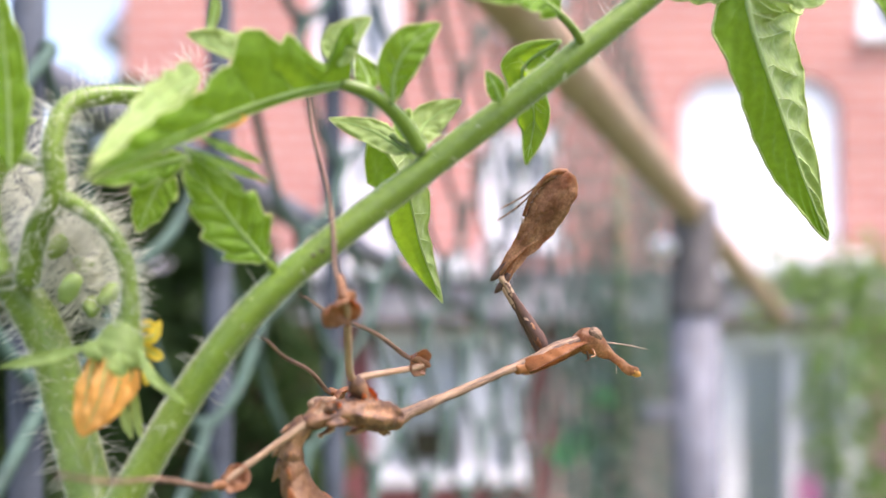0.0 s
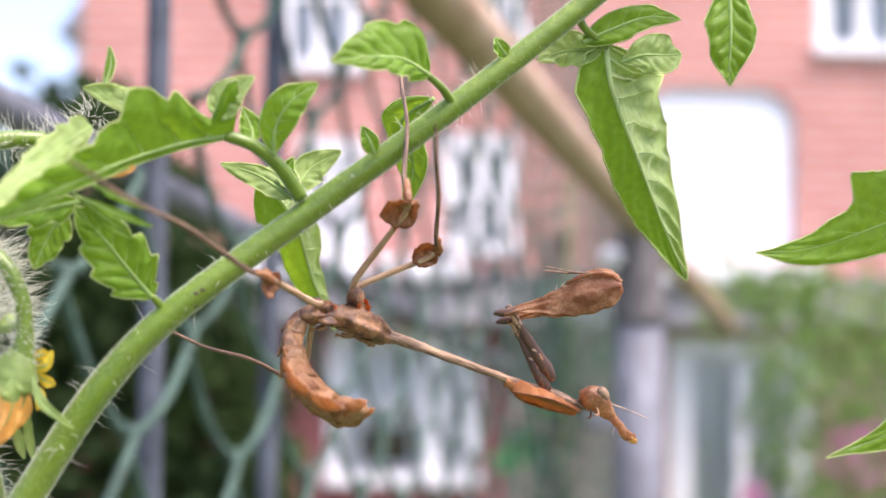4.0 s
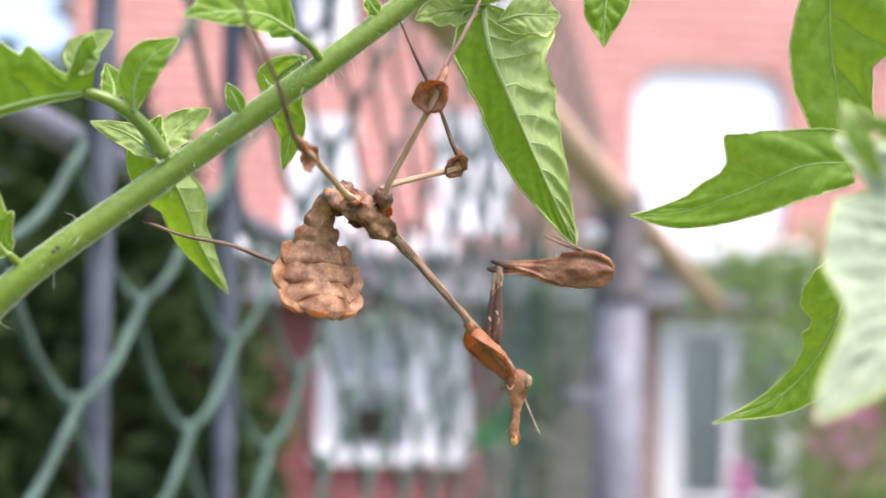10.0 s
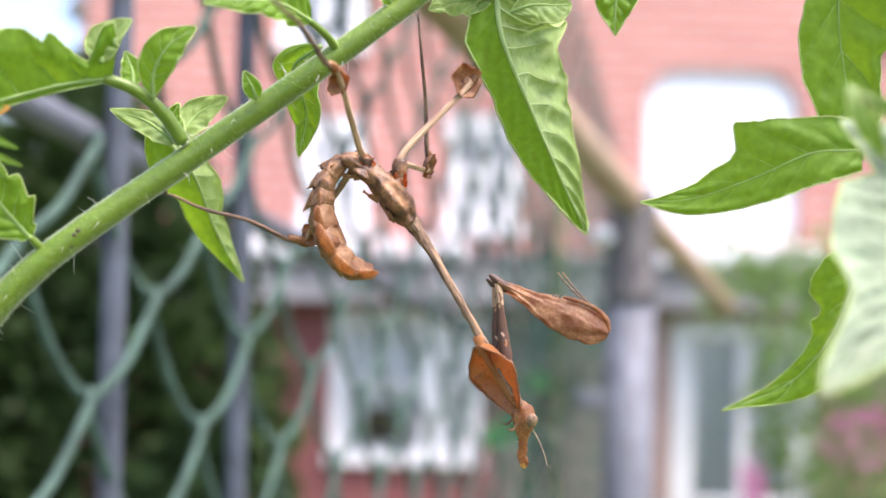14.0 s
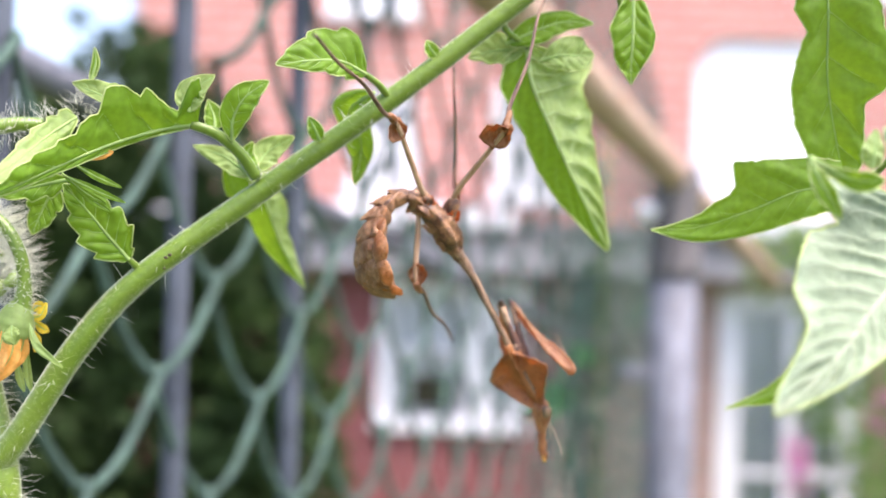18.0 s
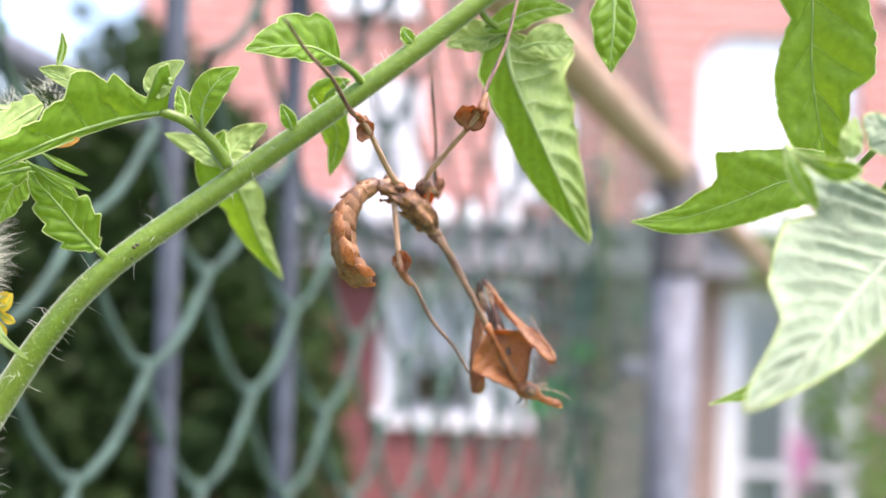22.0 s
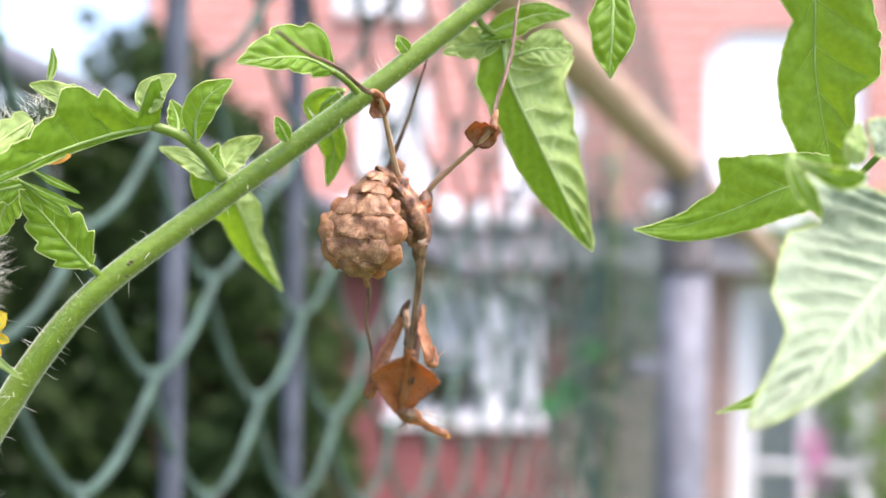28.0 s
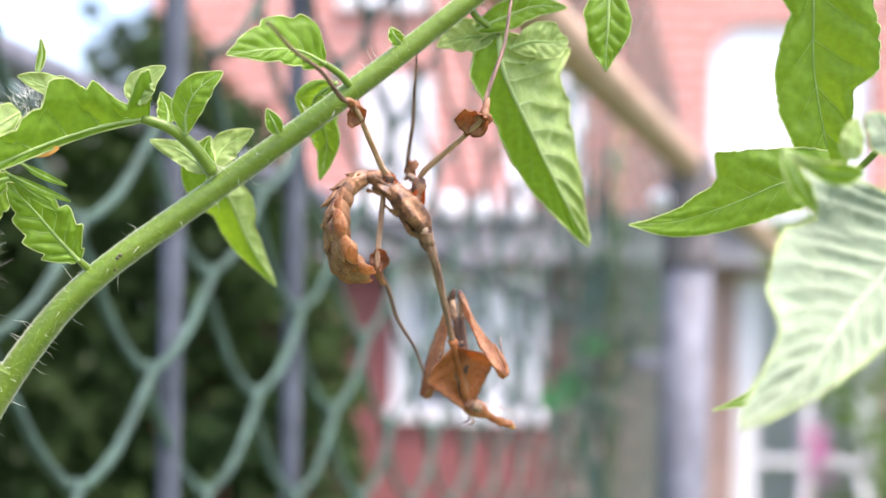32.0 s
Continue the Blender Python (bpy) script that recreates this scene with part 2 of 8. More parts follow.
def tube(bm, points, radius, sides=10, cap=True, wobble=0.0, seed=0):
    """A tube along a line of points; radius: a number or a function of 0 to 1."""
    rnd = random.Random(seed)
    pts, rings, normal = [Vector(p) for p in points], [], None
    for i, p in enumerate(pts):
        d = (pts[min(i + 1, len(pts) - 1)] - pts[max(i - 1, 0)]).normalized()
        if normal is None:
            normal = d.orthogonal().normalized()
        normal = (normal - d * normal.dot(d)).normalized()
        side = d.cross(normal)
        u = i / max(1, len(pts) - 1)
        r = (radius(u) if callable(radius) else radius) * (1 + rnd.uniform(-wobble, wobble))
        rings.append([bm.verts.new(p + (normal * math.cos(a) + side * math.sin(a)) * r) for a in (2 * math.pi * k / sides for k in range(sides))])
    for a, b in zip(rings, rings[1:]):
        for k in range(sides):
            bm.faces.new((a[k], a[(k + 1) % sides], b[(k + 1) % sides], b[k]))
    if cap:
        bm.faces.new(rings[0][::-1])
        bm.faces.new(rings[-1])
    return bm


def tubed(name, points, radius, mat, parent=None, sides=10, label="", **more):
    return part(name, tube(bmesh.new(), points, radius, sides, **more), mat, parent, label)


# ---- ground and house ----
bm = bmesh.new()
xs, ys = [-60, -8, -3, -1, 0, 1, 3, 8, 60], [-60, -6, -1, 0.5, 2, 4, 6, 9, 20, 120]
drop = lambda y: -0.15 * min(max(y, 0), 6.5)
grid = [[bm.verts.new((x, y, drop(y))) for x in xs] for y in ys]
for a, b in zip(grid, grid[1:]):
    for k in range(len(xs) - 1):
        bm.faces.new((a[k], a[k + 1], b[k + 1], b[k]))
tagged(part("ground", bm, GRASS), "rough grass sloping down towards the brick house", "ground", kind="structure")

HY = 6.0
house = thing("house", (1.5, HY, -1.0), label="red brick terraced house with white windows and a porch roof", category="house")


def into(ob, parent):
    """Puts an object built in world space under a thing, where it stands."""
    ob.parent = parent
    ob.matrix_parent_inverse = Matrix.Translation(-Vector(parent.location))
    return ob


OPEN = [(1.39, 2.25, 1.52, 2.46, 1), (-0.29, 0.53, 0.32, 1.11, 0), (1.56, 2.35, -0.9, 1.10, 0), (-0.60, -0.13, 2.52, 3.3, 0), (0.41, 0.77, 2.70, 3.4, 0),
        (-0.47, -0.1, 1.55, 2.14, 0), (0.31, 0.72, 1.55, 2.18, 0), (2.36, 2.9, 2.68, 3.4, 0)]


def wall_with_openings(x0, x1, z0, z1, y, thick, holes):
    bm = bmesh.new()
    gx = sorted({x0, x1, *[h[0] for h in holes], *[h[1] for h in holes]})
    gz = sorted({z0, z1, *[h[2] for h in holes], *[h[3] for h in holes]})
    for a, b in zip(gx, gx[1:]):
        run = None
        for c, d in zip(gz, gz[1:]):
            mx, mz = (a + b) / 2, (c + d) / 2
            solid = not any(h[0] < mx < h[1] and h[2] < mz < h[3] for h in holes)
            if solid:
                run = (run[0], d) if run else (c, d)
            if run and (not solid or d == gz[-1]):
                box(bm, (a, y, run[0]), (b, y + thick, run[1]))
                run = None
    bmesh.ops.remove_doubles(bm, verts=bm.verts, dist=1e-5)
    return bm


into(part("wall", wall_with_openings(-1.62, 9.0, 1.38, 5.2, HY, 0.25, [h for h in OPEN if h[2] > 1.38]), BRICK, smooth=False), house)
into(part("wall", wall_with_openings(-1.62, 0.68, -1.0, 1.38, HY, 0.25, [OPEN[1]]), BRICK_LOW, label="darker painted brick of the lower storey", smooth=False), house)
into(part("wall", wall_with_openings(0.68, 9.0, -1.0, 1.38, HY, 0.25, [OPEN[2]]), BRICK_WORN, label="worn brown brick beside the door", smooth=False), house)


def window(x0, x1, z0, z1, arched, blind, bar=None, bar_half=0.035):
    w = into(boxed("window", (x0 - 0.02, HY + 0.1, z0 - 0.02), (x1 + 0.02, HY + 0.135, z1 + 0.02), BLIND if blind else PALEROOM if z0 < 0 else DIMROOM if z0 > 1.38 else ROOM, bevel=0.0), house)
    t = 0.13 if z0 < 0 else 0.095
    bar = bar or (x0 + x1) / 2
    for nm, lo, hi in () if blind else (("jamb", (x0, HY + 0.005, z0), (x0 + t, HY + 0.085, z1)), ("jamb", (x1 - t, HY + 0.005, z0), (x1, HY + 0.085, z1)),
                       ("head", (x0 + t, HY + 0.005, z1 - t), (x1 - t, HY + 0.085, z1)), ("sill", (x0 - 0.015, HY - 0.05, z0 - 0.035), (x1 + 0.015, HY + 0.085, z0 + 0.03)),
                       ("mullion", (bar - bar_half, HY + 0.01, z0), (bar + bar_half, HY + 0.08, z1 - t)), ("rail", (x0 + t, HY + 0.015, (z0 + z1) / 2 - 0.02), (x1 - t, HY + 0.075, (z0 + z1) / 2 + 0.02))):
        ob = into(boxed(nm, lo, hi, WHITE, bevel=0.006), house)
        ob.parent, ob.matrix_parent_inverse = w, Matrix.Identity(4)
    for a, b in ((z0, (z0 + z1) / 2 - 0.02), ((z0 + z1) / 2 + 0.02, z1 - t)):
        e = 0.0 if blind else t
        ob = into(boxed("pane", (x0 + e, HY + 0.045, a), (x1 - e, HY + 0.052, b if not blind else b + (z1 - b if b > (z0 + z1) / 2 else 0.04)), GLASS if not blind else BLIND, bevel=0.0), house)
        ob.parent, ob.matrix_parent_inverse = w, Matrix.Identity(4)
    return w


for sgn, cx in ((1, 1.39), (-1, 2.25)):
    bm = bmesh.new()
    rim = [(cx, 2.46)] + [(cx + sgn * 0.22 * (1 - math.cos(a)), 2.46 - 0.20 * (1 - math.sin(a))) for a in (k * math.pi / 16 for k in range(9))]
    front, back = [bm.verts.new((x, HY + 0.003, z)) for x, z in rim], [bm.verts.new((x, HY + 0.12, z)) for x, z in rim]
    bm.faces.new(front)
    bm.faces.new(back[::-1])
    for k in range(len(rim)):
        q = (k + 1) % len(rim)
        bm.faces.new((front[q], front[k], back[k], back[q]))
    bmesh.ops.recalc_face_normals(bm, faces=bm.faces)
    into(part("arch_corner", bm, BRICK, smooth=False), house)
for i, h in enumerate(OPEN):
    window(*h, blind=i == 0, bar=0.268 if i == 1 else None, bar_half=0.075 if i == 1 else 0.035)
# Dark panel behind the glass paints the unlit interior of the room.
into(boxed("dark_shelf", (-0.09, HY + 0.062, 0.40), (0.15, HY + 0.088, 0.575), BARK, label="dark panel standing in for the unlit room behind the pane"), house)
# porch roof: white gutter edge over a dark fascia
into(boxed("porch_roof", (-1.6, HY - 0.22, 1.36), (6.0, HY + 0.02, 1.42), ROOFING), house)
into(boxed("porch_fascia", (-1.6, HY - 0.26, 1.16), (6.0, HY - 0.22, 1.34), FASCIA), house)
for k in range(12):
    into(boxed("gutter", (-1.6 + 0.172 * k, HY - 0.32, 1.375), (-1.6 + 0.172 * k + (0.165 if k < 8 else 0.125), HY - 0.22, 1.495 - 0.004 * (k % 3)), WHITE, bevel=0.03), house)
into(boxed("gutter", (1.4, HY - 0.32, 1.375), (2.3, HY - 0.22, 1.495), WHITE, bevel=0.02), house)
into(boxed("house_roof", (-1.75, HY - 0.25, 5.2), (9.2, HY + 7.0, 5.35), ROOFING), house)
into(boxed("side_wall", (-1.62, HY + 0.25, -1.0), (-1.37, HY + 6.5, 5.2), BRICK, bevel=0.0), house)

# ---- fence ----
FD = Vector((0.28594, 0.95825, 0.0))
F0 = Vector((-0.0611, 0.4233, 0.0))
on_fence = lambda s, z, off=0.0: F0 + FD * s + Vector((0, 0, z)) + Vector((FD.y, -FD.x, 0)) * off
fence = thing("chain_link_fence", on_fence(0.3, 0.2), label="sagging chain-link fence of green coated wire on grey steel bars", category="fence")
PITCH, ROW, SLOPE = 0.0892, 0.0463, -0.235
NODE_S, NODE_Z = 0.034, 1.305


def wire_mesh(phase, first):
    """One strand that zigzags along the fence: its rising runs lie before the mesh, its falling runs behind it, and it hooks over its neighbours at the bends."""
    pts = []
    for j in range(first, 44):
        low, nxt = (j + phase) % 2 == 0, (j + 1) * PITCH / 2
        here = j * PITCH / 2
        z0, z1 = (0.0, ROW) if low else (ROW, 0.0)
        face = 1 if low else -1
        for f, off in ((0.0, 0.0), (0.10, 0.0040), (0.34, 0.0060), (0.66, 0.0060), (0.90, 0.0040)):
            ss = here + (nxt - here) * f
            z = z0 + (z1 - z0) * (f - 0.05 * math.sin(2 * math.pi * f)) - (0.0012 * face if f == 0.0 else 0.0)
            pts.append(FD * ss + Vector((0, 0, z + SLOPE * ss)) + Vector((FD.y, -FD.x, 0)) * off * face)
    b = tube(bmesh.new(), smooth_line(pts, 2), 0.0021, 7)
    me = bpy.data.meshes.new("wire")
    b.to_mesh(me)
    b.free()
    me.materials.append(WIRE)
    me.polygons.foreach_set("use_smooth", [True] * len(me.polygons))
    return me


WIRES = [[wire_mesh(0, -9), wire_mesh(1, -9)], [wire_mesh(0, 0), wire_mesh(1, 0)]]
for r in range(-26, 16):
    ob = new("wire", WIRES[r > 0][r % 2])
    ob.location = on_fence(NODE_S, NODE_Z + r * ROW)
    into(ob, fence)
rnd = random.Random(17)
for k in range(18):
    at, off, sway = rnd.uniform(0.84, 1.2), rnd.uniform(-0.03, 0.02), rnd.uniform(0.008, 0.022)
    top = 1.42 - 0.12 * (at - 0.79) + rnd.gauss(0, 0.03)
    line = [on_fence(at + sway * math.sin(z * 15 + k * 1.9) + 0.02 * math.sin(z * 3 + k), z, off + 0.4 * sway * math.cos(z * 15 + k * 1.9)) for z in (0.15 + (top - 0.15) * i / 46 for i in range(47))]
    into(tubed("wire", line, 0.0019, WIRE, sides=6), fence)
for s, r in ((-0.097, 0.0047), (0.0183, 0.0047), (0.1352, 0.005)):
    into(tubed("upright_bar", [on_fence(s, -0.15, -0.008), on_fence(s, 1.0, -0.008), on_fence(s, 2.1, -0.008)], r, BAR, sides=14), fence)
into(tubed("cross_rail", [on_fence(s, 1.369 - 0.155 * s, -0.02) for s in (-0.5, 0.0, 0.5, 1.0, 1.5)], 0.0066, ZINC, sides=12), fence)

post = thing("fence_post", (0.339, 1.38, -0.2), label="round galvanised steel fence post with a dark rail bracket", category="post")
into(tubed("tube", [(0.339, 1.38, z) for z in (-0.25, 0.4, 0.9, 1.296)], 0.03, ZINC, sides=28), post)
into(tubed("bracket", [(0.339, 1.38, z) for z in (1.285, 1.292, 1.30, 1.34, 1.36, 1.42, 1.425)], lambda u: 0.033 if u < 0.5 else 0.029, DARKSTEEL, sides=24), post)
into(boxed("strap", (0.272, 1.36, 1.155), (0.31, 1.375, 1.175), ZINC, bevel=0.004), post)
# Added white ball and stem stand in for a blurred bright spot.
bm = bmesh.new()
bmesh.ops.create_uvsphere(bm, u_segments=20, v_segments=12, radius=0.0145, matrix=Matrix.LocRotScale((0.301, 1.368, 1.366), None, (1, 1, 0.92)))
into(part("white_knob", bm, WHITE), post)
into(tubed("knob_stem", [(0.301, 1.37, 1.358), (0.318, 1.375, 1.35), (0.33, 1.378, 1.34)], 0.004, DARKSTEEL), post)
T0, TD = Vector((0.2124, 1.0652, 1.4494)), Vector((0.3669, 0.9231, -0.1151))
rail = thing("top_rail", T0 - TD * 0.6, label="weathered tan tubular handrail sloping down past the post", category="rail")
into(tubed("rail_tube", [T0 + TD * k for k in (-0.9, -0.6, -0.3, 0.0, 0.3, 0.6, 0.9, 1.3, 1.8)], 0.0195, TAN, sides=20, wobble=0.02), rail)
into(tubed("rail_sleeve", [T0 + TD * k for k in (0.33, 0.35, 0.40, 0.42)], 0.0225, DARKSTEEL, sides=20), rail)

# ---- planting behind the fence ----
def leaf_scatter(count, spot, size, seed, tilt=1.0):
    """Many small pointed leaves, each two bent triangles; spot(rnd) gives a place."""
    rnd, verts, faces = random.Random(seed), [], []
    for _ in range(count):
        p = Vector(spot(rnd))
        d = Vector((rnd.gauss(0, 1), rnd.gauss(0, 1), rnd.gauss(0, 0.7) - 0.2)).normalized()
        s = d.orthogonal().normalized()
        s = (Matrix.Rotation(rnd.uniform(0, 6.28), 3, d) @ s)
        n = d.cross(s)
        l = size * rnd.uniform(0.6, 1.4)
        k = len(verts)
        verts += [p, p + d * l * 0.45 + s * l * 0.28 + n * l * 0.08, p + d * l, p + d * l * 0.45 - s * l * 0.28 + n * l * 0.08]
        faces += [(k, k + 1, k + 2), (k, k + 2, k + 3)]
    me = bpy.data.meshes.new("foliage")
    me.from_pydata(verts, [], faces)
    return me


HEDGE_TOP = [(-3.2, 1.66), (-1.22, 1.68), (-0.95, 1.72), (-0.88, 1.88), (-0.72, 1.88), (-0.66, 1.72), (-0.50, 1.66), (-0.43, 1.41), (-0.32, 1.21), (-0.25, 0.96), (-0.2, -0.5)]


def hedge_height(x):
    for (a, za), (b, zb) in zip(HEDGE_TOP, HEDGE_TOP[1:-1]):
        if a <= x <= b:
            return za + (zb - za) * (x - a) / (b - a)
    return 0.0


def hedge_spot(rnd):
    while True:
        x, y, z = rnd.uniform(-3.2, -0.22), rnd.uniform(2.75, 3.45), rnd.uniform(-0.45, 2.0)
        if z < hedge_height(x) + 0.1 * noise.noise((x * 5, y * 5, z * 5)):
            return x, y, z


hedge = thing("hedge", (-1.6, 3.1, -0.45), label="dark green leafy hedge behind the chain-link fence", category="hedge")
into(dress("foliage", leaf_scatter(42000, hedge_spot, 0.07, 3), HEDGE, smooth=False), hedge)
tagged(hedge.children[0], kind="stuff")
for k, x in enumerate((-2.8, -2.1, -1.5, -1.0, -0.6, -0.35)):
    top = hedge_height(x) - 0.15
    into(tubed("trunk", smooth_line([(x, 3.15, -0.5), (x + 0.05, 3.1, top * 0.5), (x - 0.03, 3.2, top)]), lambda u: 0.03 - 0.02 * u, BARK, sides=8, wobble=0.1, seed=k), hedge)

shrub = thing("flowering_shrub", (2.3, 4.3, -0.65), label="green garden shrub with magenta flowers before the house", category="shrub")


def shrub_spot(rnd):
    if rnd.random() < 0.035:
        u = rnd.random() ** 0.6
        return 1.1 + 0.55 * u, rnd.uniform(3.9, 4.2), 1.31 + 0.03 * u + rnd.gauss(0, 0.08)
    while True:
        x, y, z = rnd.uniform(1.45, 3.4), rnd.uniform(3.9, 4.7), rnd.uniform(-0.6, 1.6)
        edge = 1.52 + 0.14 * noise.noise((y * 3, z * 3, 1)) + 0.25 * max(0, 0.75 - z) * (y < 9)
        if x > edge and ((x - 2.4) / 1.0) ** 2 + ((z - 0.4) / 1.1) ** 2 < 1.1 + 0.35 * noise.noise((x * 3, y * 3, z * 3)):
            return x, y, z


into(dress("foliage", leaf_scatter(9000, shrub_spot, 0.06, 5), SHRUB, smooth=False), shrub)
tagged(shrub.children[0], kind="stuff")
into(tubed("arching_branch", smooth_line([(2.35, 4.25, 0.6), (2.0, 4.15, 1.15), (1.6, 4.05, 1.34), (1.12, 4.0, 1.3)]), lambda u: 0.012 - 0.009 * u, BARK, sides=7), shrub)
into(tubed("trunk", [(2.4, 4.3, -0.7), (2.42, 4.3, 0.0), (2.35, 4.25, 0.7)], lambda u: 0.035 - 0.02 * u, BARK, sides=8), shrub)


def blossom_spot(rnd):
    x, z = rnd.choice(((1.31, 0.57), (1.30, 0.65), (1.29, 0.61), (1.56, 0.84), (1.73, 0.83), (1.62, 0.72), (1.73, 0.71), (1.63, 0.83), (1.30, 0.5), (1.62, 0.4), (1.66, 0.2)))
    return rnd.gauss(x, 0.022), rnd.uniform(3.78, 3.9), rnd.gauss(z, 0.035)


for k, x in enumerate((1.30, 1.62, 1.73)):
    into(tubed("flower_stem", smooth_line([(x + 0.12, 3.95, -0.6), (x + 0.05, 3.9, 0.1), (x, 3.85, 0.75 if k else 0.55)]), 0.006, SHRUB, sides=6), shrub)
into(dress("blossom", leaf_scatter(150, blossom_spot, 0.04, 8), MAGENTA, smooth=False), shrub)
tagged(shrub.children[-1], "loose spikes of magenta flowers", kind="stuff")

neighbour = thing("neighbouring_house", (-3.6, 22.0, -1.0), label="pale rendered house with a slate roof far behind the hedge", category="house")
into(boxed("wall", (-5.6, 20.0, -1.0), (-1.5, 27.0, 5.75), PALEWALL, bevel=0.0), neighbour)
bm = bmesh.new()
r = [bm.verts.new(v) for v in ((-5.85, 19.7, 5.75), (-1.2, 19.7, 5.75), (-1.2, 27.3, 5.75), (-5.85, 27.3, 5.75), (-3.6, 19.7, 8.8), (-3.6, 27.3, 8.8))]
for f in ((0, 1, 4), (2, 3, 5), (1, 2, 5, 4), (3, 0, 4, 5), (3, 2, 1, 0)):
    bm.faces.new([r[i] for i in f])
into(part("roof", bm, ROOFING, smooth=False), neighbour)

# ---- tomato plant ----
plant = thing("tomato_plant", (-0.0228, 0.1520, 1.2859), label="green hairy tomato plant with a slanting leaf stalk and one flower", category="plant")
stand = lambda ob: into(ob, plant)


def leaflet(rib, below, above, lobes=3, cut=0.22, mat=None, face=(0, -1, 0.15), fold=0.25, quilt=0.0005, seed=1, name="leaflet", label="", stalk=None, peak=0.38, vein=0.0003, pairs=6, margin=0.00011, phase=None, ridge=False, rim=None, shape=None, lean=0.10):
    """A leaf blade along its midrib: lobed edges, quilted between its side veins, folded a little, with a raised midrib and side veins."""
    rnd = random.Random(seed)
    wide = max(max(h for _, h in side) for side in shape) if shape else max(below, above)
    if shape:
        below, above = (max(h for _, h in side) for side in shape)
    under = mat is LEAF_PALE
    quilt = min(quilt, 0.12 * wide)
    folds = fold if isinstance(fold, tuple) else (fold, fold)
    ribmat = VEIN_PALE if under else VEIN_LIGHT if ridge else VEIN
    line = smooth_line(rib, 26 if wide > 0.004 else 16)
    n, m = len(line), 12 if wide > 0.004 else 7
    length = sum((b - a).length for a, b in zip(line, line[1:]))
    slant = min(0.2, 0.7 * wide / length)
    bm = bmesh.new()
    rows, veins = [], []
    ph = phase or [rnd.uniform(0, 1), rnd.uniform(0, 1)]
    jag = [[rnd.uniform(0.75, 1.25) for _ in range(lobes + 3)] for _ in range(2)]
    ex = math.log(0.5) / math.log(peak)
    for i, p in enumerate(line):
        u = i / (n - 1)
        d = (line[min(i + 1, n - 1)] - line[max(i - 1, 0)]).normalized()
        nrm = Vector(face)
        nrm = (nrm - d * nrm.dot(d)).normalized()
        side = nrm.cross(d)
        row = []
        for sgn, w in ((-1, above), (1, below)):
            fold = folds[sgn < 0]
            g = u * (lobes + 0.5) + ph[sgn > 0]
            saw = (g % 1.0)
            j = jag[sgn > 0][int(g)]
            ramp = 0.03 if phase else 0.12
            bite = (1 - saw) ** (0.8 if phase else 1.3) * min(1, saw / ramp)
            tooth = 1 - cut * (0.25 if ridge and sgn < 0 else 1) * bite * j if lobes and not (phase and sgn > 0) else 1.0
            h = w * max(0.0, math.sin(math.pi * u ** ex)) ** 0.85 * tooth * (1 + 0.05 * noise.noise((u * 9, sgn * 3.0, seed)) + 0.018 * noise.noise((u * 40, sgn * 3.0, seed))) + 0.00006
            if shape:
                h = float(np.interp(u, *zip(*shape[sgn < 0]))) * (1 + 0.04 * noise.noise((u * 30, sgn * 3.0, seed)) + 0.03 * noise.noise((u * 75, sgn * 3.0, seed))) + 0.00006
            half = []
            for k in range(1, m + 1):
                v = k / m
                c = (u - slant * v) * (pairs + 0.6) - 0.7 + 0.12 * noise.noise((v * 3, u * 4, seed + sgn))
                pillow = abs(math.sin(math.pi * c)) ** 0.7 - 0.6
                grow = min(1, h / 0.002)
                q = quilt * (0.3 if ridge and sgn < 0 else 1) * grow * math.sin(math.pi * min(1, v * 0.93 + 0.04)) * ((-1 if under or ridge else 1) * pillow + 0.45 * noise.noise((u * length * 420, v * h * 420 * sgn, seed)))
                rip = 0.0008 * noise.noise((u * 6 + seed, v * 2 * sgn, seed * 1.7)) * v * grow
                curl = -0.10 * h * max(0, v - 0.75) * 4 * (0.5 + 0.5 * noise.noise((u * 5, sgn, seed)))
                off = side * sgn * (h * v * (1 - 0.12 * abs(fold) * v)) + d * (lean * h * v) + nrm * (fold * h * v - fold * 0.4 * h * v * v + q + rip + curl)
                half.append(bm.verts.new(p + off))
            row.append(half)
        mid = bm.verts.new(p)
        rows.append(row[0][::-1] + [mid] + row[1])
        veins.append((p, nrm))
    for a, b in zip(rows, rows[1:]):
        for k in range(2 * m):
            bm.faces.new((a[k], a[k + 1], b[k + 1], b[k]))
    bm.faces.index_update()
    # Folded leaflets: the sunlit half is painted pale, the other half darker green.
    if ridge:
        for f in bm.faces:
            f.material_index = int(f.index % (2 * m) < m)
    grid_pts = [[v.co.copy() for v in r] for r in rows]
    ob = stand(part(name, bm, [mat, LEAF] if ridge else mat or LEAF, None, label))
    rb = bmesh.new()
    tube(rb, [p - q * vein * 0.1 for p, q in veins[:-2]], lambda u: vein * (1.25 - u), 6)
    mid = stand(part("midrib", rb, ribmat))
    mid.parent, mid.matrix_parent_inverse = ob, Matrix.Identity(4)
    if wide > 0.0022 and mat in (LEAF, LEAF_YOUNG, LEAF_PALE):
        vb = bmesh.new()
        for s in range(pairs):
            u0 = (s + 0.7) / (pairs + 0.6)
            for sgn, w in ((-1, above), (1, below)):
                if w < 0.0018 or ridge and sgn < 0:
                    continue
                pts = []
                for k in range(0, m):
                    v = k / m
                    f = min(n - 1.001, (u0 + slant * v) * (n - 1))
                    i = int(f)
                    pts.append(grid_pts[i][m + sgn * k].lerp(grid_pts[i + 1][m + sgn * k], f - i) + veins[i][1] * 0.00003)
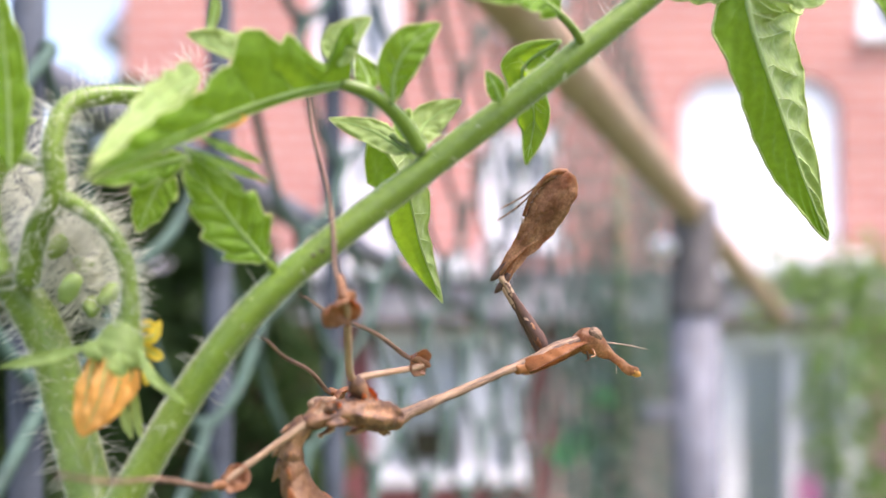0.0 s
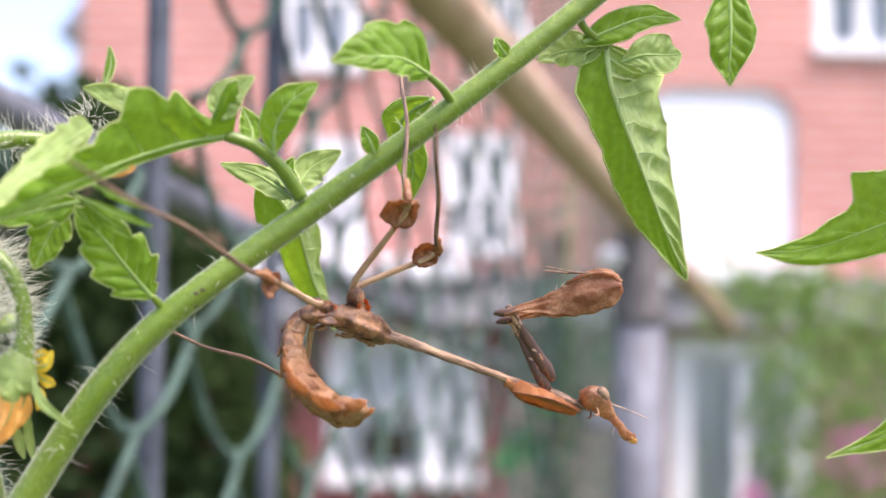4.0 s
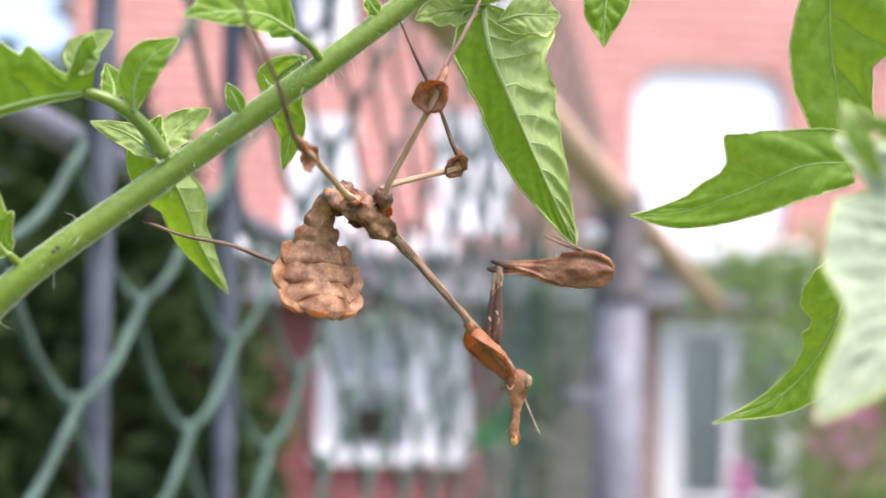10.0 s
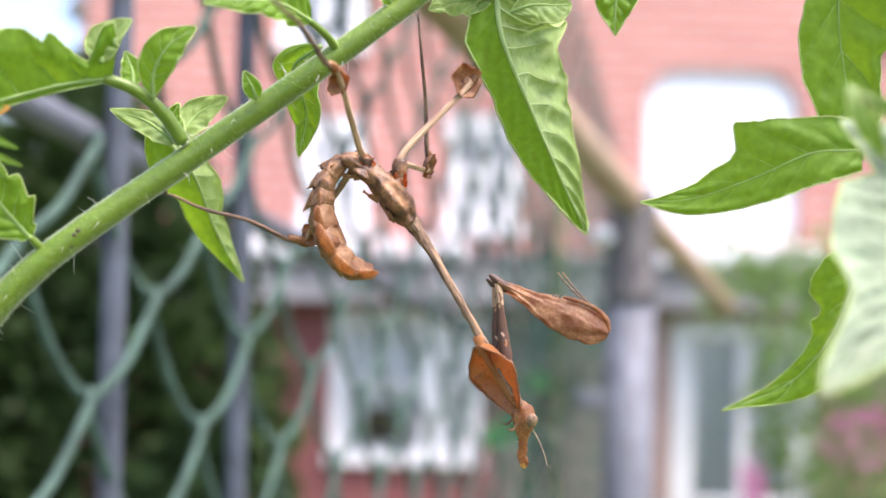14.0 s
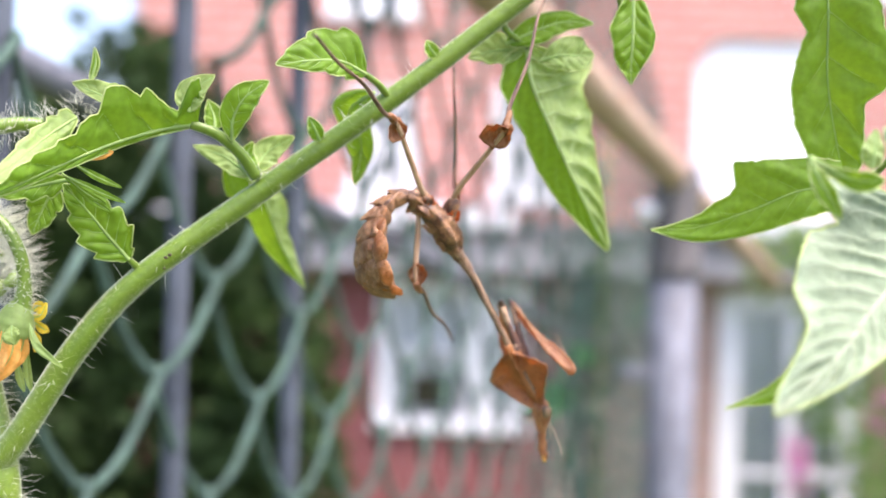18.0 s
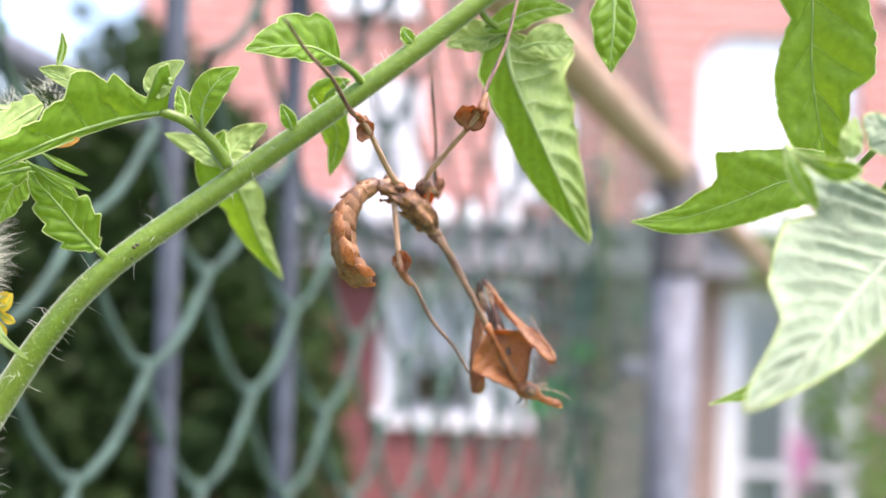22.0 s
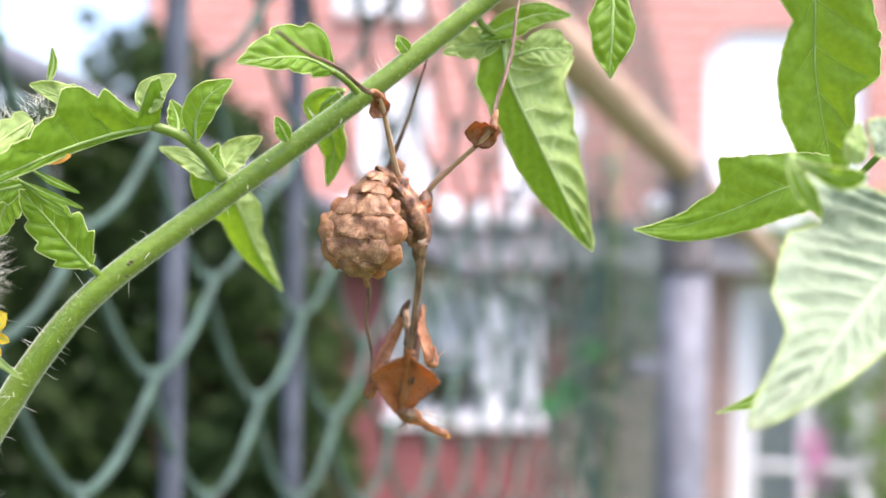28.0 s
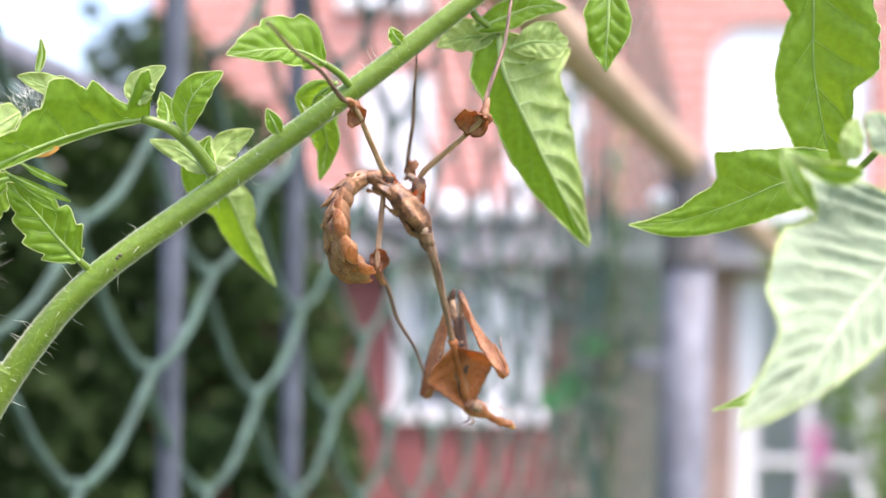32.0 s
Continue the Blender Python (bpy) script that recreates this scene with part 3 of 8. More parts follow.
                tube(vb, pts, lambda u: vein * (0.38 if under or ridge else 0.24) * (1.1 - u), 4, cap=False)
        sv = stand(part("vein_net", vb, ribmat))
        sv.parent, sv.matrix_parent_inverse = ob, Matrix.Identity(4)
    # A thin tube on each edge carries the bright rim as colour.
    for edge in (0, 2 * m):
        ln = [grid_pts[i][edge] for i in range(1, n)]
        mg = stand(part("margin", tube(bmesh.new(), ln, margin, 5), rim or EDGE_GLOW))
        mg.parent, mg.matrix_parent_inverse = ob, Matrix.Identity(4)
    if stalk:
        st = stand(tubed("leaf_stalk", smooth_line(stalk, 6), lambda u: 0.0007 - 0.0002 * u, STEM, sides=8))
        st.parent, st.matrix_parent_inverse = ob, Matrix.Identity(4)
    return ob


MAIN = smooth_line([(-0.0243, 0.1600, 1.2741), (-0.0252, 0.1600, 1.2851), (-0.0301, 0.1650, 1.2974), (-0.0337, 0.1670, 1.3080), (-0.0373, 0.1670, 1.3148), (-0.0415, 0.1670, 1.3195), (-0.0473, 0.1660, 1.3241), (-0.0585, 0.1660, 1.3314)], 8)
stand(tubed("main_stem", MAIN, lambda u: 0.0031 - 0.0007 * u, STEM, sides=16, wobble=0.015))
stand(tubed("lower_stem", smooth_line([(MAIN[0].x + 0.006, MAIN[0].y + 0.02, -0.03), (MAIN[0].x - 0.004, MAIN[0].y + 0.012, 0.5), (MAIN[0].x + 0.002, MAIN[0].y + 0.002, 1.0), tuple(MAIN[0])]), lambda u: 0.0048 - 0.0017 * u, STEM, sides=14))
RACHIS = smooth_line([(-0.0257, 0.1590, 1.2854), (-0.0221, 0.1590, 1.2899), (-0.0128, 0.1590, 1.3049), (-0.0030, 0.1600, 1.3165), (0.0162, 0.1640, 1.3319), (0.0364, 0.1660, 1.3474), (0.0553, 0.1680, 1.3630), (0.0651, 0.1680, 1.3710), (0.0824, 0.1660, 1.3814), (0.0993, 0.1600, 1.3847), (0.1144, 0.1520, 1.3792)], 10)
stand(tubed("leaf_rachis", RACHIS, lambda u: 0.0023 - 0.0011 * u, STEM, sides=16, wobble=0.015, label="long pale-rimmed green leaf stalk"))

# the side branch over the slanting stalk
stand(tubed("side_branch", smooth_line([(0.0148, 0.1630, 1.3335), (0.0121, 0.1610, 1.3374), (0.0087, 0.1590, 1.3401), (0.0048, 0.1580, 1.3414)]), lambda u: 0.0011 - 0.0003 * u, STEM, sides=10))
leaflet([(0.0059, 0.1580, 1.3414), (0.0002, 0.1560, 1.3401), (-0.0062, 0.1520, 1.3373), (-0.0114, 0.1450, 1.3335), (-0.0156, 0.1370, 1.3296), (-0.0183, 0.1300, 1.3268)], 0, 0, 0, 0, LEAF, (0, -1, -0.5), 0.1, 0.0008, seed=11, pairs=7, margin=0.00012, lean=-0.34, shape=(((0.00, 0.0002), (0.10, 0.0006), (0.50, 0.0011), (0.80, 0.0008), (1.00, 0.0000)), ((0.000, 0.0003), (0.015, 0.0053), (0.050, 0.0076), (0.090, 0.0074), (0.105, 0.0061), (0.120, 0.0026), (0.160, 0.0032), (0.220, 0.0050), (0.280, 0.0074), (0.300, 0.0061), (0.360, 0.0082), (0.420, 0.0091), (0.450, 0.0088), (0.465, 0.0055), (0.500, 0.0056), (0.550, 0.0050), (0.560, 0.0039), (0.630, 0.0041), (0.640, 0.0033), (0.720, 0.0033), (0.730, 0.0026), (0.820, 0.0026), (0.830, 0.0018), (0.930, 0.0012), (1.000, 0.0000))))
leaflet([(-0.0114, 0.1515, 1.3413), (-0.0139, 0.1475, 1.3383), (-0.0159, 0.1405, 1.3340), (-0.0184, 0.1325, 1.3285)], 0, 0, 0, 0, LEAF_YOUNG, (0, -1, -0.3), 0.15, 0.0006, seed=111, pairs=6, vein=0.0002, lean=-0.2, label="pale turned-up half of the serrated leaflet", shape=(((0.000, 0.0003), (0.200, 0.0018), (0.500, 0.0021), (0.800, 0.0013), (1.000, 0.0000)), ((0.000, 0.0003), (0.060, 0.0018), (0.160, 0.0023), (0.170, 0.0016), (0.300, 0.0024), (0.310, 0.0017), (0.450, 0.0024), (0.470, 0.0017), (0.620, 0.0018), (0.640, 0.0013), (0.800, 0.0011), (1.000, 0.0000))))
leaflet([(-0.0044, 0.1570, 1.3437), (-0.0093, 0.1570, 1.3455), (-0.0140, 0.1570, 1.3473)], 0.0012, 0.0026, 1, 0.2, LEAF_YOUNG, seed=12)
leaflet([(0.0049, 0.1560, 1.3431), (0.0054, 0.1560, 1.3463), (0.0088, 0.1560, 1.3491)], 0.0024, 0.0022, 0, 0.2, LEAF_YOUNG, seed=13)
leaflet([(0.0083, 0.1600, 1.3408), (0.0079, 0.1610, 1.3431), (0.0066, 0.1620, 1.3459)], 0.0016, 0.0016, 0, 0.2, LEAF, seed=14)
leaflet([(0.0113, 0.1590, 1.3390), (0.0116, 0.1580, 1.3425), (0.0136, 0.1570, 1.3459), (0.0173, 0.1570, 1.3486)], 0.0026, 0.0026, 0, 0.2, LEAF, seed=15, peak=0.5)
leaflet([(0.0136, 0.1660, 1.3343), (0.0156, 0.1680, 1.3380), (0.0201, 0.1680, 1.3408)], 0.0026, 0.0026, 1, 0.12, LEAF_YOUNG, seed=16)
leaflet([(0.0144, 0.1650, 1.3347), (0.0124, 0.1670, 1.3372), (0.0133, 0.1670, 1.3396)], 0.0013, 0.0013, 0, 0.1, LEAF, seed=17)
leaflet([(0.0132, 0.1670, 1.3337), (0.0080, 0.1700, 1.3372), (0.0022, 0.1720, 1.3391)], 0.0022, 0.0016, 1, 0.2, LEAF_YOUNG, seed=18)
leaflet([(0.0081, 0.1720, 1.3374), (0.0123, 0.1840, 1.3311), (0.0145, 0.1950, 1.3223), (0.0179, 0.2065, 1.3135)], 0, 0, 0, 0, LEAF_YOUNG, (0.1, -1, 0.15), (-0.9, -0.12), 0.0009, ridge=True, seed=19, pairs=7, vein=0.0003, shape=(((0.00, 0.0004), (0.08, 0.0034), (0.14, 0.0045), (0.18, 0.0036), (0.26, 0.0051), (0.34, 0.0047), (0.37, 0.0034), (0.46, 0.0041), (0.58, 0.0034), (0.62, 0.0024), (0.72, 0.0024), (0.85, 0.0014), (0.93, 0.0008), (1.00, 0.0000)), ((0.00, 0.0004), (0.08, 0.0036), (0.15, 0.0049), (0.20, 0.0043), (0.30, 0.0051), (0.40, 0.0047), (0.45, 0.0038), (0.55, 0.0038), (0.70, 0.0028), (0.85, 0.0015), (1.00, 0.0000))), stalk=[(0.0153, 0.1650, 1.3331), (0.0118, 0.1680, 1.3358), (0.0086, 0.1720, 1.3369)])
leaflet([(0.0250, 0.1630, 1.3398), (0.0243, 0.1620, 1.3416), (0.0232, 0.1620, 1.3436)], 0.0012, 0.0012, 0, 0.1, LEAF, seed=20)
leaflet([(0.0334, 0.1680, 1.3487), (0.0289, 0.1740, 1.3461), (0.0308, 0.1780, 1.3405), (0.0297, 0.1790, 1.3334)], 0.0033, 0.0033, 2, 0.35, LEAF, seed=21, peak=0.42)
leaflet([(0.0325, 0.1600, 1.3506), (0.0288, 0.1560, 1.3519), (0.0247, 0.1520, 1.3513), (0.0195, 0.1490, 1.3500)], 0.0028, 0.0058, 3, 0.2, LEAF, (0, -1, 0.2), 0.15, seed=22, peak=0.36, stalk=[(0.0360, 0.1650, 1.3477), (0.0344, 0.1630, 1.3494), (0.0320, 0.1600, 1.3508)])
leaflet([(0.0439, 0.1660, 1.3547), (0.0429, 0.1650, 1.3558), (0.0421, 0.1650, 1.3572)], 0.0011, 0.0011, 0, 0.1, LEAF, seed=23)
leaflet([(-0.0044, 0.1580, 1.3193), (-0.0070, 0.1560, 1.3227), (-0.0101, 0.1540, 1.3270), (-0.0134, 0.1520, 1.3310)], 0.0044, 0.0044, 4, 0.3, LEAF, (0.2, -1, 0.1), 0.2, seed=24, peak=0.42, stalk=[(-0.0033, 0.1600, 1.3174), (-0.0036, 0.1590, 1.3183), (-0.0045, 0.1580, 1.3195)])
# the cluster at the top and the large hanging leaflet
leaflet([(0.0556, 0.1700, 1.3579), (0.0604, 0.1700, 1.3602), (0.0654, 0.1700, 1.3620), (0.0704, 0.1700, 1.3618)], 0.0026, 0.0024, 1, 0.15, LEAF, seed=25)
leaflet([(0.0589, 0.1710, 1.3572), (0.0553, 0.1720, 1.3572), (0.0524, 0.1730, 1.3569), (0.0493, 0.1730, 1.3557)], 0.0028, 0.0032, 2, 0.2, LEAF_YOUNG, seed=26)
leaflet([(0.0616, 0.1710, 1.3553), (0.0647, 0.1700, 1.3562), (0.0679, 0.1700, 1.3563), (0.0708, 0.1710, 1.3567)], 0.0034, 0.0030, 0, 0, LEAF_YOUNG, seed=27, peak=0.55)
# Light on its turned right half is put into the paler leaf colour.
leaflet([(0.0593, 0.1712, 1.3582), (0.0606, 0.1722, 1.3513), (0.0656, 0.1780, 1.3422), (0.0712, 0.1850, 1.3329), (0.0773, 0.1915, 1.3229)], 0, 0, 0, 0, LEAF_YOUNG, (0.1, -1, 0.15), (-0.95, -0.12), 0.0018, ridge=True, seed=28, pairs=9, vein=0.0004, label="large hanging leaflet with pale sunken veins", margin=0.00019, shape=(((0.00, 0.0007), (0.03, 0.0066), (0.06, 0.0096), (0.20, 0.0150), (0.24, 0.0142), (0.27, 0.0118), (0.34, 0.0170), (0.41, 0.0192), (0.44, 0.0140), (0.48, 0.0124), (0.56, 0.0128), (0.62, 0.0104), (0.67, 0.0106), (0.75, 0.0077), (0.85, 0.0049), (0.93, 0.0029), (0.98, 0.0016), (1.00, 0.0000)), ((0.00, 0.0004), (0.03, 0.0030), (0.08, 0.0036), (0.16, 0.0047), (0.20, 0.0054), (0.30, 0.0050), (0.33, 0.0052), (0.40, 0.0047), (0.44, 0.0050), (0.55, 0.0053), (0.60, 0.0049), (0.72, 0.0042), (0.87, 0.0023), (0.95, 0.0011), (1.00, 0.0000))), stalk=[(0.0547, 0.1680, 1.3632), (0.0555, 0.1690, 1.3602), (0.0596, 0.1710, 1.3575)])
leaflet([(0.0766, 0.1660, 1.3651), (0.0765, 0.1650, 1.3587), (0.0763, 0.1650, 1.3542), (0.0764, 0.1650, 1.3509)], 0, 0, 0, 0, LEAF, seed=29, lean=0.0, shape=(((0.00, 0.0018), (0.30, 0.0037), (0.45, 0.0035), (0.60, 0.0025), (0.80, 0.0012), (1.00, 0.0000)), ((0.00, 0.0018), (0.25, 0.0041), (0.40, 0.0034), (0.60, 0.0028), (0.80, 0.0013), (1.00, 0.0000))), stalk=[(0.0723, 0.1670, 1.3767), (0.0745, 0.1660, 1.3640)])
leaflet([(0.1055, 0.1580, 1.3741), (0.1065, 0.1580, 1.3631), (0.1075, 0.1600, 1.3515), (0.1103, 0.1620, 1.3404), (0.1128, 0.1640, 1.3335)], 0, 0, 0, 0, LEAF, (0, -1, 0.05), 0.3, 0.0008, seed=30, vein=0.0002, label="broad hanging leaflet", margin=0.00012, lean=0.0, shape=(((0.00, 0.0004), (0.10, 0.0053), (0.25, 0.0084), (0.40, 0.0099), (0.54, 0.0097), (0.56, 0.0089), (0.59, 0.0055), (0.70, 0.0046), (0.80, 0.0043), (0.90, 0.0021), (1.00, 0.0000)), ((0.00, 0.0004), (0.10, 0.0044), (0.25, 0.0058), (0.33, 0.0035), (0.36, 0.0044), (0.50, 0.0064), (0.62, 0.0066), (0.72, 0.0055), (0.85, 0.0039), (0.95, 0.0012), (1.00, 0.0000))), stalk=[(0.1059, 0.1580, 1.3839), (0.1066, 0.1580, 1.3790)])
leaflet([(0.1099, 0.1580, 1.3343), (0.1034, 0.1590, 1.3338), (0.0964, 0.1620, 1.3305), (0.0883, 0.1650, 1.3275), (0.0808, 0.1665, 1.3268)], 0, 0, 0, 0, LEAF, (0, -1, 0.2), 0.15, 0.0003, seed=31, vein=0.00012, margin=0.00012, lean=0.0, shape=(((0.00, 0.0030), (0.20, 0.0046), (0.40, 0.0043), (0.60, 0.0035), (0.75, 0.0025), (0.90, 0.0012), (1.00, 0.0000)), ((0.00, 0.0044), (0.10, 0.0048), (0.25, 0.0053), (0.40, 0.0074), (0.49, 0.0085), (0.51, 0.0080), (0.53, 0.0046), (0.57, 0.0035), (0.64, 0.0032), (0.72, 0.0021), (0.82, 0.0014), (0.92, 0.0004), (1.00, 0.0000))), stalk=[(0.1183, 0.1500, 1.3460), (0.1165, 0.1540, 1.3400), (0.1130, 0.1590, 1.3345)])
leaflet([(0.1104, 0.1220, 1.3280), (0.1046, 0.1200, 1.3221), (0.0981, 0.1150, 1.3166), (0.0924, 0.1090, 1.3119), (0.0827, 0.1010, 1.3059)], 0, 0, 0, 0, LEAF_PALE, (-0.2, -1, 0.3), 0.2, 0.0011, seed=32, pairs=11, vein=0.0003, label="large leaflet showing its pale quilted underside", margin=0.00015, shape=(((0.00, 0.0003), (0.10, 0.0045), (0.30, 0.0059), (0.44, 0.0055), (0.60, 0.0045), (0.73, 0.0035), (0.85, 0.0023), (0.95, 0.0010), (1.00, 0.0000)), ((0.00, 0.0003), (0.03, 0.0096), (0.10, 0.0153), (0.16, 0.0171), (0.20, 0.0140), (0.25, 0.0102), (0.28, 0.0106), (0.34, 0.0121), (0.42, 0.0116), (0.59, 0.0088), (0.67, 0.0068), (0.74, 0.0048), (0.85, 0.0031), (0.95, 0.0014), (1.00, 0.0000))), stalk=[(0.1208, 0.1350, 1.3601), (0.1200, 0.1300, 1.3490), (0.1180, 0.1225, 1.3320)])
leaflet([(0.0899, 0.1140, 1.3356), (0.0907, 0.1130, 1.3331), (0.0922, 0.1130, 1.3306), (0.0940, 0.1140, 1.3282)], 0.0009, 0.0012, 0, 0.1, LEAF, (-0.3, -1, 0.4), 0.3, 0.0004, seed=33, peak=0.55, label="green margin of the basal lobe curled forward", margin=0.00012)
leaflet([(0.0901, 0.1145, 1.3355), (0.0926, 0.1130, 1.3337), (0.0956, 0.1130, 1.3328), (0.0991, 0.1140, 1.3328)], 0.0012, 0.0014, 0, 0.1, LEAF, (0.1, -1, -0.4), 0.3, 0.0004, seed=133, peak=0.7, label="shaded green fold of the basal lobe", margin=0.00012)
leaflet([(0.0991, 0.1180, 1.3345), (0.0993, 0.1180, 1.3368), (0.0998, 0.1190, 1.3396)], 0.0016, 0.0012, 0, 0.1, LEAF_YOUNG, seed=35)
leaflet([(0.1063, 0.1210, 1.3358), (0.1031, 0.1200, 1.3387), (0.1007, 0.1190, 1.3397)], 0.0028, 0.0016, 0, 0.1, LEAF_PALE, seed=135)
leaflet([(0.1219, 0.1820, 1.3231), (0.1192, 0.1840, 1.3129), (0.1165, 0.1860, 1.3054), (0.1105, 0.1880, 1.2983), (0.1000, 0.1887, 1.2938)], 0, 0, 0, 0, LEAF, seed=34, lean=0.0, label="green leaflet behind the pale one", shape=(((0.00, 0.0030), (0.20, 0.0081), (0.40, 0.0079), (0.60, 0.0051), (0.80, 0.0022), (0.92, 0.0006), (1.00, 0.0000)), ((0.00, 0.0020), (0.12, 0.0063), (0.20, 0.0071), (0.27, 0.0067), (0.32, 0.0038), (0.37, 0.0036), (0.42, 0.0045), (0.48, 0.0030), (0.60, 0.0022), (0.75, 0.0018), (0.90, 0.0006), (1.00, 0.0000))), stalk=[(0.1273, 0.1700, 1.3400), (0.1260, 0.1780, 1.3330), (0.1219, 0.1820, 1.3231)])
stand(tubed("side_branch", smooth_line([(0.1144, 0.1520, 1.3792), (0.1207, 0.1480, 1.3731), (0.1216, 0.1400, 1.3612), (0.1189, 0.1400, 1.3482), (0.1187, 0.1500, 1.3374)]), lambda u: 0.0014 - 0.0005 * u, STEM, sides=10))

# a leafy side shoot beside the main stem
stand(tubed("side_shoot", smooth_line([(-0.0387, 0.1630, 1.3174), (-0.0407, 0.1640, 1.3236), (-0.0410, 0.1640, 1.3287), (-0.0398, 0.1650, 1.3331), (-0.0395, 0.1650, 1.3367), (-0.0416, 0.1660, 1.3420), (-0.0456, 0.1660, 1.3467)]), lambda u: 0.0019 - 0.0007 * u, STEM, sides=12))
leaflet([(-0.0390, 0.1620, 1.3327), (-0.0402, 0.1600, 1.3385), (-0.0434, 0.1590, 1.3451), (-0.0500, 0.1590, 1.3511)], 0.0048, 0.0022, 4, 0.3, LEAF, (0.3, -1, -0.5), 0.5, seed=91, peak=0.45)
leaflet([(-0.0413, 0.1660, 1.3420), (-0.0408, 0.1660, 1.3468), (-0.0397, 0.1670, 1.3535)], 0.0026, 0.0026, 4, 0.35, LEAF, (-0.3, -1, -0.4), 0.5, seed=92)
leaflet([(-0.0400, 0.1620, 1.3288), (-0.0426, 0.1610, 1.3325), (-0.0469, 0.1600, 1.3361)], 0.0026, 0.0034, 3, 0.3, LEAF, (0, -1, -0.3), 0.5, seed=93)
leaflet([(-0.0413, 0.1620, 1.3338), (-0.0435, 0.1610, 1.3356), (-0.0451, 0.1610, 1.3394)], 0.0016, 0.0018, 2, 0.3, LEAF, (0.2, -1, 0.5), 0.5, seed=94)
leaflet([(-0.0404, 0.1670, 1.3370), (-0.0382, 0.1670, 1.3378), (-0.0359, 0.1670, 1.3384)], 0.0009, 0.0009, 0, 0.3, LEAF, seed=95)
leaflet([(-0.0407, 0.1670, 1.3422), (-0.0388, 0.1670, 1.3424), (-0.0365, 0.1670, 1.3423)], 0.0007, 0.0007, 0, 0.3, LEAF, seed=96)
leaflet([(-0.0425, 0.1680, 1.3239), (-0.0449, 0.1680, 1.3235), (-0.0488, 0.1680, 1.3222)], 0.0024, 0.0024, 2, 0.3, LEAF, seed=97)

# the flower truss at the main stem
stand(tubed("truss_stalk", smooth_line([(-0.0356, 0.1630, 1.3167), (-0.0336, 0.1610, 1.3235), (-0.0307, 0.1590, 1.3277), (-0.0310, 0.1590, 1.3342), (-0.0296, 0.1610, 1.3393), (-0.0255, 0.1630, 1.3409), (-0.0213, 0.1650, 1.3412)]), lambda u: 0.0017 - 0.0005 * u, STEM, sides=12))
stand(tubed("truss_stalk", smooth_line([(-0.0384, 0.1620, 1.3333), (-0.0350, 0.1610, 1.3325), (-0.0315, 0.1600, 1.3306)]), 0.0009, STEM))
PEDICEL = smooth_line([(-0.0302, 0.1590, 1.3277), (-0.0250, 0.1580, 1.3245), (-0.0219, 0.1570, 1.3204), (-0.0208, 0.1570, 1.3154), (-0.0212, 0.1570, 1.3107)])
flower = stand(tubed("flower_stalk", PEDICEL, lambda u: 0.0011 + 0.0006 * max(0, u - 0.75) * 4, STEM, sides=12))
def bloom(name, rib, a, b, mat, seed, label=""):
    ob = leaflet(rib, a, b, 0, 0, mat, (0, -1, 0), 0.35, 0.0, seed, name, label, peak=0.5, vein=0.00015, margin=0.00006, rim=mat)
    return ob
bloom("petal", [(-0.0248, 0.1560, 1.3081), (-0.0255, 0.1550, 1.3034), (-0.0264, 0.1550, 1.2986)], 0.0013, 0.0013, PETAL, 41, "closed orange petals")
bloom("petal", [(-0.0227, 0.1540, 1.3080), (-0.0234, 0.1530, 1.3028), (-0.0257, 0.1540, 1.2984)], 0.0016, 0.0014, PETAL, 42)
bloom("petal", [(-0.0211, 0.1550, 1.3077), (-0.0218, 0.1540, 1.3032), (-0.0249, 0.1540, 1.2990)], 0.0016, 0.0014, PETAL, 43)
bloom("petal", [(-0.0202, 0.1560, 1.3074), (-0.0208, 0.1560, 1.3042), (-0.0235, 0.1560, 1.3006)], 0.0013, 0.0012, PETAL, 44)
for k, (a, b, c) in enumerate([((-0.0200, 0.1580, 1.3096), (-0.0181, 0.1570, 1.3101), (-0.0172, 0.1570, 1.3121)), ((-0.0199, 0.1590, 1.3089), (-0.0182, 0.1580, 1.3080), (-0.0170, 0.1580, 1.3075)), ((-0.0199, 0.1580, 1.3078), (-0.0189, 0.1580, 1.3059), (-0.0192, 0.1580, 1.3041)), ((-0.0206, 0.1600, 1.3104), (-0.0195, 0.1600, 1.3114), (-0.0182, 0.1600, 1.3108))]):
    bloom("petal", [a, b, c], 0.0007, 0.0007, ANTHER, 50 + k, "curled yellow petal" if k == 0 else "")
for k, (a, b, c, w) in enumerate([((-0.0211, 0.1530, 1.3086), (-0.0207, 0.1520, 1.3072), (-0.0201, 0.1520, 1.3058), 0.0014), ((-0.0237, 0.1550, 1.3096), (-0.0245, 0.1540, 1.3087), (-0.0251, 0.1540, 1.3078), 0.0012), ((-0.0195, 0.1560, 1.3087), (-0.0173, 0.1540, 1.3054), (-0.0133, 0.1540, 1.3022), 0.0006),
                                 ((-0.0249, 0.1550, 1.3092), (-0.0307, 0.1540, 1.3077), (-0.0359, 0.1550, 1.3067), 0.0007), ((-0.0224, 0.1590, 1.3025), (-0.0219, 0.1590, 1.2999), (-0.0211, 0.1590, 1.2975), 0.0006), ((-0.0211, 0.1590, 1.3055), (-0.0207, 0.1590, 1.3010), (-0.0199, 0.1590, 1.2973), 0.0006)]):
    bloom("sepal", [a, b, c], w, w, LEAF_YOUNG, 60 + k)
